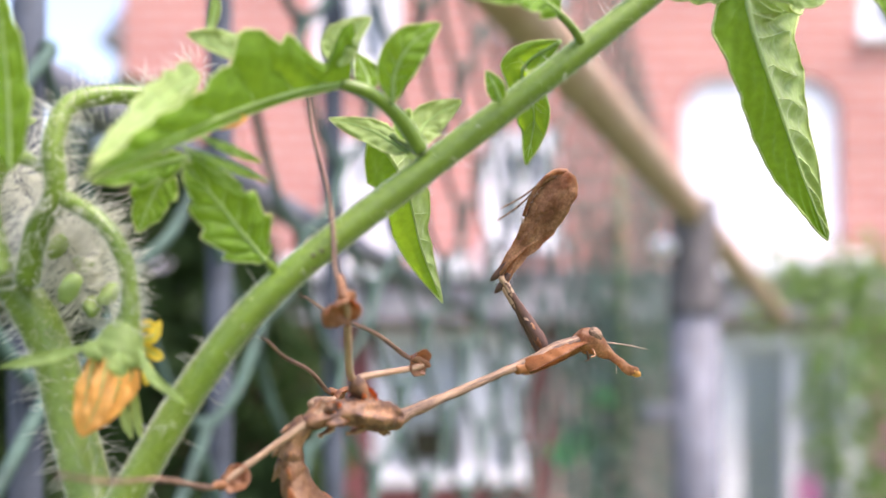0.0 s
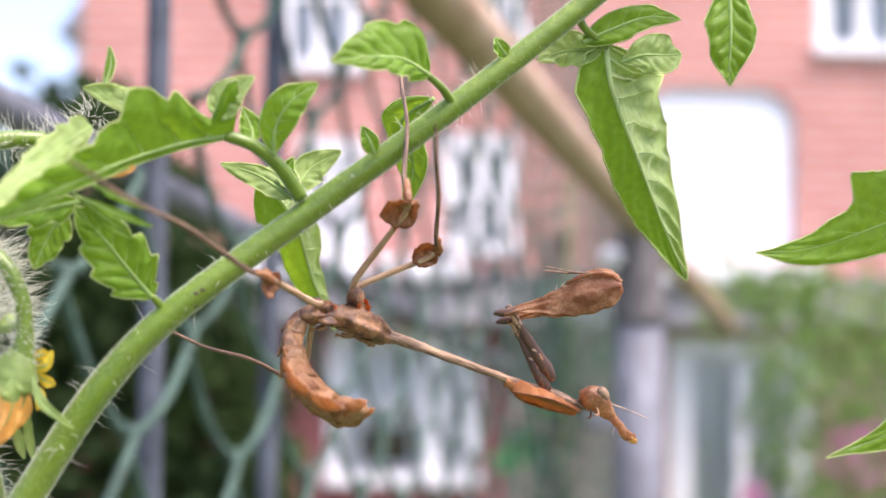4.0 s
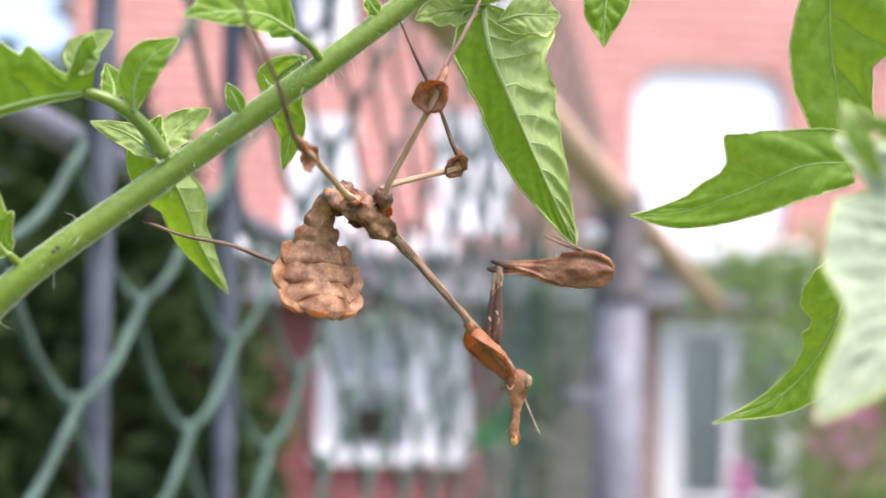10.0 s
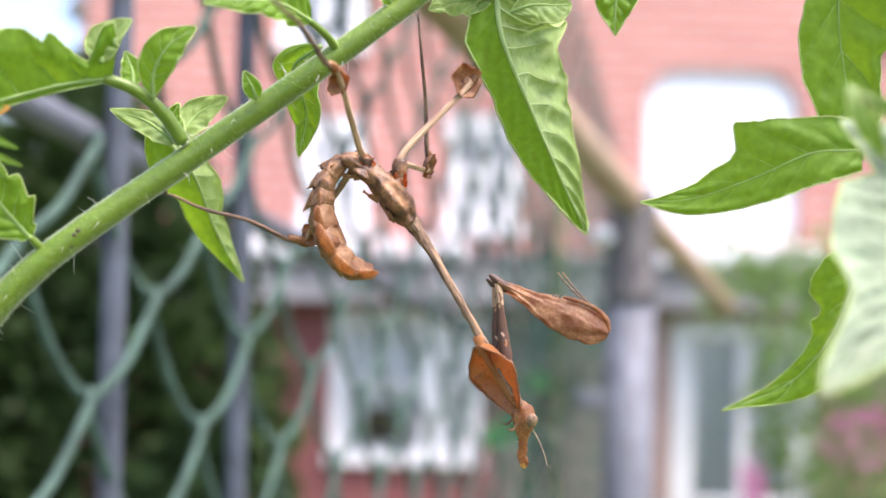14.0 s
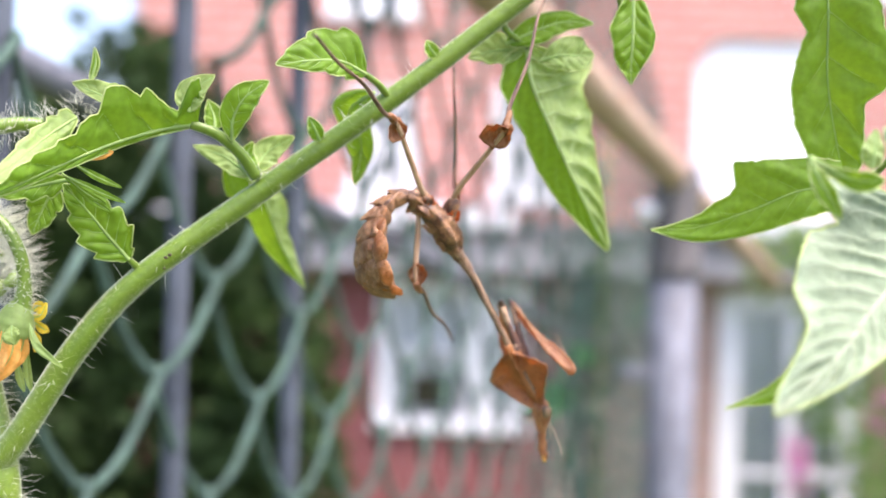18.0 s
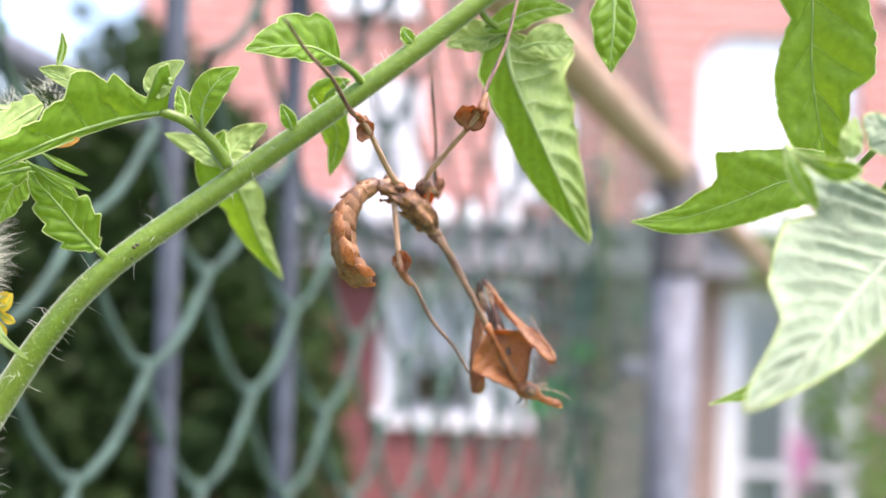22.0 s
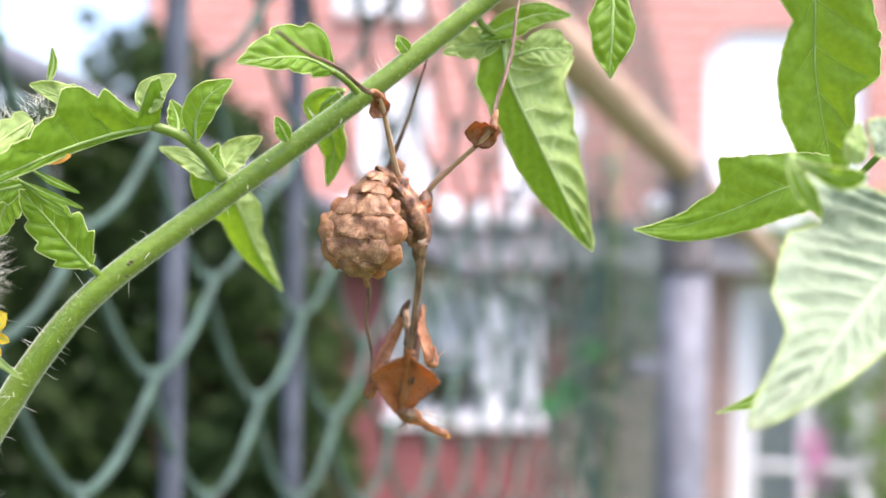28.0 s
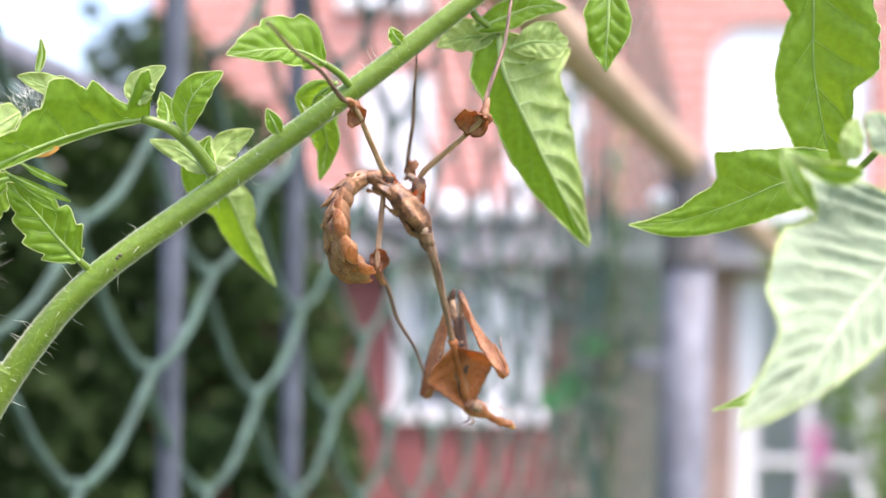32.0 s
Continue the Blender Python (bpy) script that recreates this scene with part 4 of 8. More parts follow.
for k, (a, b, c) in enumerate([((-0.0123, 0.1500, 1.3321), (-0.0075, 0.1490, 1.3301), (-0.0028, 0.1490, 1.3283)), ((-0.0112, 0.1510, 1.3339), (-0.0074, 0.1500, 1.3321), (-0.0037, 0.1500, 1.3306)), ((-0.0124, 0.1520, 1.3315), (-0.0090, 0.1520, 1.3288), (-0.0057, 0.1520, 1.3268)), ((-0.0130, 0.1500, 1.3326), (-0.0095, 0.1510, 1.3297), (-0.0062, 0.1510, 1.3280))]):
    bloom("sepal", [a, b, c], 0.0005, 0.0005, LEAF, 70 + k)
bloom("petal", [(-0.0097, 0.1520, 1.3349), (-0.0076, 0.1520, 1.3356), (-0.0057, 0.1520, 1.3362)], 0.0007, 0.0006, PETAL, 75, "withered orange petal")
leaflet([(-0.0131, 0.1540, 1.3318), (-0.0185, 0.1540, 1.3305), (-0.0246, 0.1540, 1.3288)], 0.0026, 0.0016, 3, 0.4, LEAF, seed=36)
leaflet([(-0.0164, 0.1580, 1.3313), (-0.0185, 0.1580, 1.3271), (-0.0202, 0.1580, 1.3229)], 0.003, 0.003, 2, 0.3, LEAF, seed=37)
leaflet([(-0.0322, 0.1480, 1.3295), (-0.0323, 0.1470, 1.3410), (-0.0336, 0.1460, 1.3525)], 0.0028, 0.0028, 3, 0.3, LEAF, seed=38)
leaflet([(-0.0343, 0.1500, 1.3377), (-0.0330, 0.1500, 1.3380), (-0.0312, 0.1500, 1.3384)], 0.0008, 0.0008, 0, 0.3, LEAF, seed=39)
leaflet([(-0.0114, 0.1580, 1.3479), (-0.0107, 0.1580, 1.3507), (-0.0109, 0.1580, 1.3532)], 0.0006, 0.0006, 0, 0, LEAF, seed=40)
stand(tubed("calyx", smooth_line([(-0.0212, 0.1570, 1.3122), (-0.0216, 0.1570, 1.3107), (-0.0221, 0.1570, 1.3089), (-0.0226, 0.1570, 1.3070)], 5), lambda u: 0.0012 + 0.0020 * min(1, u * 1.4) ** 0.7, LEAF_YOUNG, sides=14, wobble=0.04, label="pale green calyx cap"))
for k, (a, b, c) in enumerate([((-0.0444, 0.1670, 1.3173), (-0.0433, 0.1660, 1.3147), (-0.0409, 0.1660, 1.3122)), ((-0.0436, 0.1660, 1.3175), (-0.0419, 0.1650, 1.3151), (-0.0401, 0.1650, 1.3128)), ((-0.0451, 0.1680, 1.3171), (-0.0446, 0.1680, 1.3143), (-0.0430, 0.1680, 1.3120))]):
    bloom("petal", [a, b, c], 0.0012, 0.0012, PETAL, 55 + k)
for k, (at, r) in enumerate([((0.0027, 0.1552, 1.3204), 0.0003), ((0.0019, 0.1552, 1.3182), 0.0002), ((0.0014, 0.1580, 1.3199), 0.0003)]):
    bm = bmesh.new()
    bmesh.ops.create_icosphere(bm, subdivisions=2, radius=r, matrix=Matrix.LocRotScale(at, None, (1.2, 0.8, 0.9)))
    stand(part("blemish", bm, BARK))
for k, (x, y, s) in enumerate([((-0.0302, 0.1630, 1.3161), 0.0018, 0), ((-0.0334, 0.1680, 1.3217), 0.0016, 1), ((-0.0260, 0.1660, 1.3154), 0.0015, 2), ((-0.0285, 0.1670, 1.3138), 0.0016, 3), ((-0.0304, 0.1690, 1.3194), 0.0014, 4)]):
    bm = bmesh.new()
    bmesh.ops.create_icosphere(bm, subdivisions=3, radius=y, matrix=Matrix.LocRotScale(x, Euler((0.3 * s, 0.5, s)), (0.75, 0.75, 1.25)))
    for v in bm.verts:
        v.co += Vector((1, 1, 1)) * 0.0003 * noise.noise(v.co * 900)
    stand(part("flower_bud", bm, LEAF_YOUNG))


def hairs(name, line, radius, count, low, high, seed, thick=0.000035, start=0.0):
    """Fine hairs standing off a stalk."""
    rnd, verts, faces = random.Random(seed), [], []
    for _ in range(count):
        f = rnd.uniform(start, 1) * (len(line) - 1.001)
        i = int(f)
        p = line[i].lerp(line[i + 1], f - i)
        d = (line[i + 1] - line[i]).normalized()
        o = Matrix.Rotation(rnd.uniform(0, 6.283), 3, d) @ d.orthogonal().normalized()
        o = (o + d * rnd.gauss(0, 0.25) + Vector((0, 0, -0.1))).normalized()
        l = rnd.uniform(low, high)
        s = o.orthogonal().normalized()
        q = o.cross(s)
        bend = Vector((rnd.gauss(0, 1), rnd.gauss(0, 1), rnd.gauss(0, 1))) * l * 0.12
        r = radius(f / (len(line) - 1)) if callable(radius) else radius
        a, b, c = p + o * r * 0.95, p + o * (r + l * 0.5) + bend, p + o * (r + l) + bend * 0.3
        k = len(verts)
        for base, w in ((a, thick), (b, thick * 0.75)):
            verts += [base + s * w, base + (q * 0.87 - s * 0.5) * w, base - (q * 0.87 + s * 0.5) * w]
        verts.append(c)
        for e in range(3):
            g = (e + 1) % 3
            faces += [(k + e, k + g, k + 3 + g, k + 3 + e), (k + 3 + e, k + 3 + g, k + 6)]
    me = bpy.data.meshes.new(name)
    me.from_pydata(verts, [], faces)
    ob = stand(dress(name, me, HAIR if thick > 0.00003 else DOWN))
    return tagged(ob, "fine pale hairs", kind="stuff")


hairs("stalk_hairs", RACHIS, lambda u: 0.0023 - 0.0011 * u, 18000, 0.0002, 0.00048, 1, 0.00002)
hairs("stalk_hairs", RACHIS[:55], lambda u: 0.0023 - 0.0006 * u, 75, 0.0018, 0.0034, 2, 0.00005)
hairs("stem_hairs", MAIN, lambda u: 0.0031 - 0.0007 * u, 750, 0.0018, 0.0042, 3, 0.000045)
hairs("stem_hairs", MAIN, lambda u: 0.0031 - 0.0007 * u, 5000, 0.0003, 0.0008, 13, 0.00002)
hairs("truss_hairs", PEDICEL, 0.0011, 400, 0.001, 0.0032, 4, 0.000045)
TRUSS = smooth_line([(-0.0356, 0.1630, 1.3167), (-0.0336, 0.1610, 1.3235), (-0.0307, 0.1590, 1.3277), (-0.0310, 0.1590, 1.3342), (-0.0296, 0.1610, 1.3393), (-0.0213, 0.1650, 1.3412), (-0.0146, 0.1690, 1.3459)])
hairs("truss_hairs", TRUSS, 0.0013, 700, 0.0015, 0.0042, 5, 0.000045)
hairs("truss_hairs", smooth_line([(-0.0409, 0.1720, 1.3325), (-0.0341, 0.1720, 1.3228), (-0.0292, 0.1710, 1.3147)]), 0.001, 1000, 0.003, 0.0095, 6, 0.00006)
hairs("truss_hairs", smooth_line([(-0.0304, 0.1700, 1.3267), (-0.0276, 0.1690, 1.3202), (-0.0270, 0.1680, 1.3106)]), 0.0008, 600, 0.002, 0.007, 7, 0.00005)
hairs("shoot_hairs", smooth_line([(-0.0387, 0.1630, 1.3174), (-0.0407, 0.1640, 1.3236), (-0.0410, 0.1640, 1.3287), (-0.0398, 0.1650, 1.3331)]), 0.0017, 250, 0.0015, 0.004, 8, 0.00004)
# a leafy vine among the wires
VINE_DULL = material("vine_dull_leaf", (0.06, 0.1, 0.06), 0.7, scale=30, amount=0.4, through_light=(0.06, 0.12, 0.06))
VINE_LEAF = material("vine_leaf", (0.09, 0.36, 0.1), 0.6, scale=60, amount=0.3, through_light=(0.14, 0.6, 0.16))
vine = thing("vine", on_fence(1.0, 0.0, 0.02), label="thin green vine with bright leaves climbing the fence", category="plant")
VINE = smooth_line([on_fence(1.0, -0.1, 0.02), on_fence(0.98, 0.5, 0.03), on_fence(1.03, 0.95, 0.02), on_fence(0.97, 1.3, 0.03), on_fence(1.05, 1.5, 0.02)])
def vine_spot(rnd):
    s = rnd.uniform(0.75, 2.4)
    z = rnd.uniform(0.2, 1.34) if rnd.random() < 0.75 else rnd.uniform(1.1, 1.25)
    return on_fence(s, z, rnd.gauss(0.01, 0.012))


into(dress("foliage", leaf_scatter(900, vine_spot, 0.018, 21), VINE_DULL, smooth=False), vine)
tagged(vine.children[0], "sparse dull green vine leaves", kind="stuff")
into(tubed("vine_stem", VINE, 0.0018, STEM, sides=6), vine)
for k, (a, b) in enumerate([((0.1499, 1.3000, 1.0822), (0.1771, 1.2800, 1.1156)), ((0.1831, 1.4000, 1.0774), (0.2028, 1.3800, 1.1269)), ((0.1674, 1.3500, 1.0987), (0.1958, 1.3300, 1.1213)), ((0.2046, 1.3500, 1.1410), (0.2152, 1.3300, 1.1708))]):
    a, b = (Vector(p) + Vector((0.008, 0, 0.032)) for p in (a, b))
    mid = (a + b) / 2 - Vector((0.004, 0.004, 0.004))
    ob = leaflet([a, mid, b], 0.021, 0.021, 2, 0.2, VINE_LEAF, seed=80 + k, quilt=0.002)
    into(ob, vine)


# ---- mantis ----
M_BROWN = material("mantis_brown", (0.095, 0.041, 0.02), 0.5, spots=(0.37, 0.19, 0.088), scale=480, amount=0.65, bump=0.0004, fine=2200, cells=900)
M_ABDOMEN = material("mantis_abdomen", (0.18, 0.08, 0.036), 0.5, spots=(0.46, 0.268, 0.138), scale=480, amount=0.65, bump=0.0005, share=0.32, through_light=(0.72, 0.36, 0.13), fine=2600, cells=800)
M_PAD = material("mantis_pad", (0.21, 0.096, 0.042), 0.4, spots=(0.47, 0.27, 0.13), scale=700, amount=0.4, bump=0.0004, share=0.4, through_light=(0.85, 0.4, 0.12), fine=2600, cells=1000, dots=(1500, (0.12, 0.05, 0.02)))
M_LOBE = material("mantis_lobe", (0.24, 0.105, 0.045), 0.42, spots=(0.45, 0.25, 0.13), scale=700, amount=0.5, bump=0.0003, through_light=(0.62, 0.23, 0.07), fine=3000, cells=1400)
M_AMBER = material("mantis_amber", (0.5, 0.14, 0.035), 0.3, spots=(0.45, 0.1, 0.02), scale=900, amount=0.3, bump=0.0001, through_light=(0.9, 0.24, 0.03), fine=3000)
M_SHIELD = material("mantis_shield", (0.31, 0.125, 0.04), 0.5, spots=(0.42, 0.19, 0.07), scale=420, amount=0.3, bump=0.0001, through_light=(0.75, 0.3, 0.07), fine=3000, dots=(1100, (0.14, 0.05, 0.02)))
M_FEMUR = material("mantis_femur", (0.2, 0.085, 0.036), 0.5, spots=(0.5, 0.28, 0.14), scale=400, amount=0.6, bump=0.0003, through_light=(0.65, 0.26, 0.08), fine=2600, cells=900)
M_LEG = material("mantis_leg", (0.085, 0.043, 0.026), 0.6, spots=(0.4, 0.25, 0.145), scale=3600, amount=0.75, bump=0.0002, fine=9000, stretch=(0.05, 1, 1))
M_THIGH = material("mantis_thigh", (0.33, 0.195, 0.11), 0.6, spots=(0.62, 0.43, 0.27), scale=3600, amount=0.7, bump=0.0002, fine=9000, stretch=(0.05, 1, 1))
M_SHIN = material("mantis_shin", (0.07, 0.036, 0.024), 0.6, spots=(0.28, 0.17, 0.11), scale=3200, amount=0.6, bump=0.0002, fine=9000, stretch=(0.05, 1, 1))
M_PALE = material("mantis_pale", (0.5, 0.36, 0.25), 0.6, scale=700, amount=0.25, bump=0.0001)
M_BAND = material("mantis_band", (0.42, 0.25, 0.15), 0.6, spots=(0.52, 0.36, 0.25), scale=900, amount=0.3, bump=0.0001)
M_DARK = material("mantis_dark", (0.09, 0.042, 0.025), 0.5, scale=700, amount=0.4, bump=0.0001, stretch=(0.2, 1, 1))

mantis = thing("mantis", (0.03, 0.168, 1.33), label="brown dead-leaf mantis nymph hanging under the tomato stalk", category="insect")
MOVING = {}


def loft(sections, sides=18, rough=0.0, seed=0, edge=1.0, crease=0.0, slim=1.0, broad=1.0):
    """A body through rings (x, y, z, half height, half width), roughened."""
    bm = bmesh.new()
    rings = []
    for x, y, z, ry, rz in sections:
        ry, rz = ry * slim, rz * max(slim, slim * broad)
        ring = []
        for k in range(sides):
            a = 2 * math.pi * k / sides
            sn, cs = math.sin(a), math.cos(a)
            p = Vector((x, y + ry * math.copysign(abs(sn) ** edge, sn), z + rz * cs))
            if rough:
                g = noise.noise_vector(p * 700 + Vector((seed, seed * 2, 0))) * rough
                p += g + noise.noise_vector(p * 2200 + Vector((seed, 0, 0))) * rough * 0.35
                if crease:
                    p += Vector((0, sn, cs)) * crease * (0.5 - 1.6 * abs(noise.noise(Vector((p.x * 130, p.y * 420, p.z * 420)) + Vector((seed, 7, 0)))))
            ring.append(bm.verts.new(p))
        rings.append(ring)
    for a, b in zip(rings, rings[1:]):
        for k in range(sides):
            bm.faces.new((a[k], a[(k + 1) % sides], b[(k + 1) % sides], b[k]))
    bm.faces.new(rings[0][::-1])
    bm.faces.new(rings[-1])
    bmesh.ops.recalc_face_normals(bm, faces=bm.faces)
    return bm


def between(points, steps):
    """Section rows blended smoothly between the given ones."""
    pts = [np.array(p, float) for p in points]
    pts = [2 * pts[0] - pts[1], *pts, 2 * pts[-1] - pts[-2]]
    out = []
    for i in range(1, len(pts) - 2):
        a, b, c, d = pts[i - 1:i + 3]
        for k in range(steps):
            t = k / steps
            q = 0.5 * (2 * b + (c - a) * t + (2 * a - 5 * b + 4 * c - d) * t * t + (3 * b - a - 3 * c + d) * t ** 3)
            q[3:] = np.maximum(q[3:], 0.00008)
            out.append(tuple(q))
    return out + [tuple(pts[-2])]


def plate(half, height, length, thick, steps=22, across=6, wave=0.0, seed=0):
    """A thin closed leaf-like plate along x; half(u): its half widths to +z and -z; height(u, v): its bend in y."""
    bm = bmesh.new()
    faces_a, faces_b = [], []
    for i in range(steps + 1):
        u = i / steps
        hp, hm = half(u)
        top, bot = [], []
        for k in range(-across, across + 1):
            v = k / across
            z = v * (hp if v > 0 else hm)
            y = height(u, v) + wave * (noise.noise((u * 5, v * 2, seed)) + 0.45 * noise.noise((u * 14, v * 4, seed + 3)))
            t = thick * (1 - 0.75 * abs(v))
            top.append(bm.verts.new((u * length, y + t / 2, z)))
            bot.append(bm.verts.new((u * length, y - t / 2, z)))
        faces_a.append(top)
        faces_b.append(bot)
    n = 2 * across
    for i in range(steps):
        for k in range(n):
            bm.faces.new((faces_a[i][k], faces_a[i][k + 1], faces_a[i + 1][k + 1], faces_a[i + 1][k]))
            bm.faces.new((faces_b[i][k + 1], faces_b[i][k], faces_b[i + 1][k], faces_b[i + 1][k + 1]))
        for k in (0, n):
            bm.faces.new((faces_a[i][k], faces_b[i][k], faces_b[i + 1][k], faces_a[i + 1][k]))
    for i in (0, steps):
        for k in range(n):
            bm.faces.new((faces_a[i][k], faces_a[i][k + 1], faces_b[i][k + 1], faces_b[i][k]))
    bmesh.ops.recalc_face_normals(bm, faces=bm.faces)
    return bm


def turned(bm, m):
    bmesh.ops.transform(bm, matrix=m, verts=bm.verts)
    return bm


def lobe(size, seed):
    """A small crumpled, scalloped leaf-like flange."""
    half = lambda u: tuple(size * math.sin(math.pi * min(1, u * 0.97 + 0.02)) ** 0.6 * (0.62 + s) * (1 + 0.10 * math.sin(u * 26 + s * 20)) for s in (0.1, 0.0))
    return plate(half, lambda u, v: size * 0.28 * v * v + size * 0.12 * math.sin(u * 7 + v * 3 + seed), size * 2.1, size * 0.12, 18, 5, size * 0.22, seed)


def cup(r, seed):
    """A crumpled round cup with a scalloped rim, opening along y."""
    bm = bmesh.new()
    layers = []
    for shell in (0, 1):
        rings = []
        for i in range(1, 8):
            f = i / 7
            ring = []
            for k in range(28):
                a = 2 * math.pi * k / 28
                rr = r * (f - 0.06 * shell) * (1 + 0.035 * f * math.sin(11 * a + seed) + 0.22 * noise.noise((math.cos(a) * 1.3, math.sin(a) * 1.3, seed)))
                y = -r * 0.55 * f * f + shell * r * 0.1 + r * 0.28 * f * noise.noise((math.cos(a) * 1.7 * f * 2, math.sin(a) * 1.7 * f * 2, seed + 5)) + r * 0.05 * math.cos(f * 9 + 2.5 * math.sin(a + seed))
                ring.append(bm.verts.new((rr * math.cos(a), y, rr * math.sin(a))))
            rings.append(ring)
        mid = bm.verts.new((0, shell * r * 0.1, 0))
        for k in range(28):
            bm.faces.new((mid, rings[0][k], rings[0][(k + 1) % 28]))
        for a, b in zip(rings, rings[1:]):
            for k in range(28):
                bm.faces.new((a[k], a[(k + 1) % 28], b[(k + 1) % 28], b[k]))
        layers.append(rings)
    for k in range(28):
        q = (k + 1) % 28
        bm.faces.new((layers[0][-1][k], layers[0][-1][q], layers[1][-1][q], layers[1][-1][k]))
    bmesh.ops.recalc_face_normals(bm, faces=bm.faces)
    return bm


# trunk of the body
part("thorax", loft(between([(-0.0012, 0, 0, 0.0008, 0.0010), (0.0002, 0.0004, 0, 0.0012, 0.0018), (0.0020, 0.0008, 0, 0.0014, 0.0021), (0.0045, 0.0010, 0, 0.0016, 0.0024), (0.0070, 0.0009, 0, 0.0019, 0.0029), (0.0092, 0.0006, 0, 0.0022, 0.0030), (0.0110, 0.0003, 0, 0.0020, 0.0025), (0.0122, 0.0001, 0, 0.0014, 0.0017), (0.0129, 0.0, 0, 0.0009, 0.0010)], 9), 44, 0.00024, 3, edge=1.3, crease=0.0011, slim=0.94, broad=1.1), M_BROWN, mantis)
for k, (x, y, z, ry, s) in enumerate(((0.0020, -0.0016, 0.0008, 30, 0.0012), (0.0060, -0.0017, 0.0009, 10, 0.0013), (0.0098, -0.0019, 0.0006, -15, 0.0013))):
    part("back_flange", turned(lobe(s, 30 + k), pose(x, y, z, 0, 0, ry) @ pose(-s, 0, 0)), M_BROWN, mantis)
HIPS = dict(A=(0.0016, 0.0022, 0.0010), D=(0.0004, 0.0020, -0.0010), B=(0.0056, 0.0054, 0.0008), C=(0.0062, 0.0048, -0.0010))
for key, (x, y, z) in HIPS.items():
    root_x = 0.0030 if key in "AD" else 0.0082
    hip = tubed("leg_base", smooth_line([(root_x, 0.0, z * 0.5), ((root_x + x) / 2 + 0.0004, y * 0.55, z), (x, y, z)], 6), lambda u: 0.0018 - 0.0011 * u + 0.0004 * math.sin(u * 9), M_BROWN, mantis, 14, wobble=0.16, seed=ord(key))
    for sgn in (1, -1):
        s = 0.0018
        part("base_lobe", turned(lobe(s, ord(key) + sgn), pose(root_x * 0.45 + x * 0.55 + 0.0008, y * 0.45, z + sgn * 0.0005, 90, 0, 100 if key in "BC" else 130) @ pose(-s, 0, 0, 90 * (sgn < 0))), M_AMBER if sgn > 0 else M_LOBE, hip)
    s = 0.0019
    part("hip_plate", turned(lobe(s, ord(key) + 5), pose(root_x * 0.55 + x * 0.45, y * 0.35, z * 1.2, 80, 10, 105 if key in "BC" else 135) @ pose(-s * 0.8, 0, 0)), M_BROWN, hip)

def pad(size, seed):
    """A flat rounded lobe, lumpy and a little dished, with a scalloped free edge."""
    bm = bmesh.new()
    bmesh.ops.create_icosphere(bm, subdivisions=4, radius=1)
    for v in bm.verts:
        a = math.atan2(v.co.z, v.co.x)
        r = 1 + 0.03 * math.sin(7 * a + seed) + 0.2 * noise.noise((math.cos(a) * 1.4, math.sin(a) * 1.4, seed * 1.7))
        lump = noise.noise(v.co * 2.4 + Vector((seed, 0, 0)))
        v.co = Vector((v.co.x * 1.3 * r, v.co.y * (0.32 + 0.06 * lump) + 0.22 * (v.co.x ** 2 + v.co.z ** 2) - 0.1, v.co.z * 0.85 * r)) * size
    return bm


# abdomen: a flat, widening, curled tail end of overlapping rings
AB = 0.0166


def ab_centre(u):
    return Vector((AB * (0.5 - 0.5 * math.cos(math.pi * (0.06 + 0.94 * u))) - 0.0002, -0.0058 * math.sin(math.pi * (0.06 + 0.94 * u)) ** 0.85 + 0.0008 * (1 - u), 0))


def ab_ring(u, swell):
    wide = np.interp(u, (0, 0.12, 0.28, 0.40, 0.50, 0.62, 0.75, 0.87, 1.0), (0.0013, 0.0016, 0.0024, 0.0036, 0.0053, 0.0058, 0.0052, 0.0037, 0.0014)) * swell
    thick = np.interp(u, (0, 0.2, 0.5, 0.8, 1.0), (0.0013, 0.0015, 0.0018, 0.0017, 0.0010)) * swell
    return wide, thick


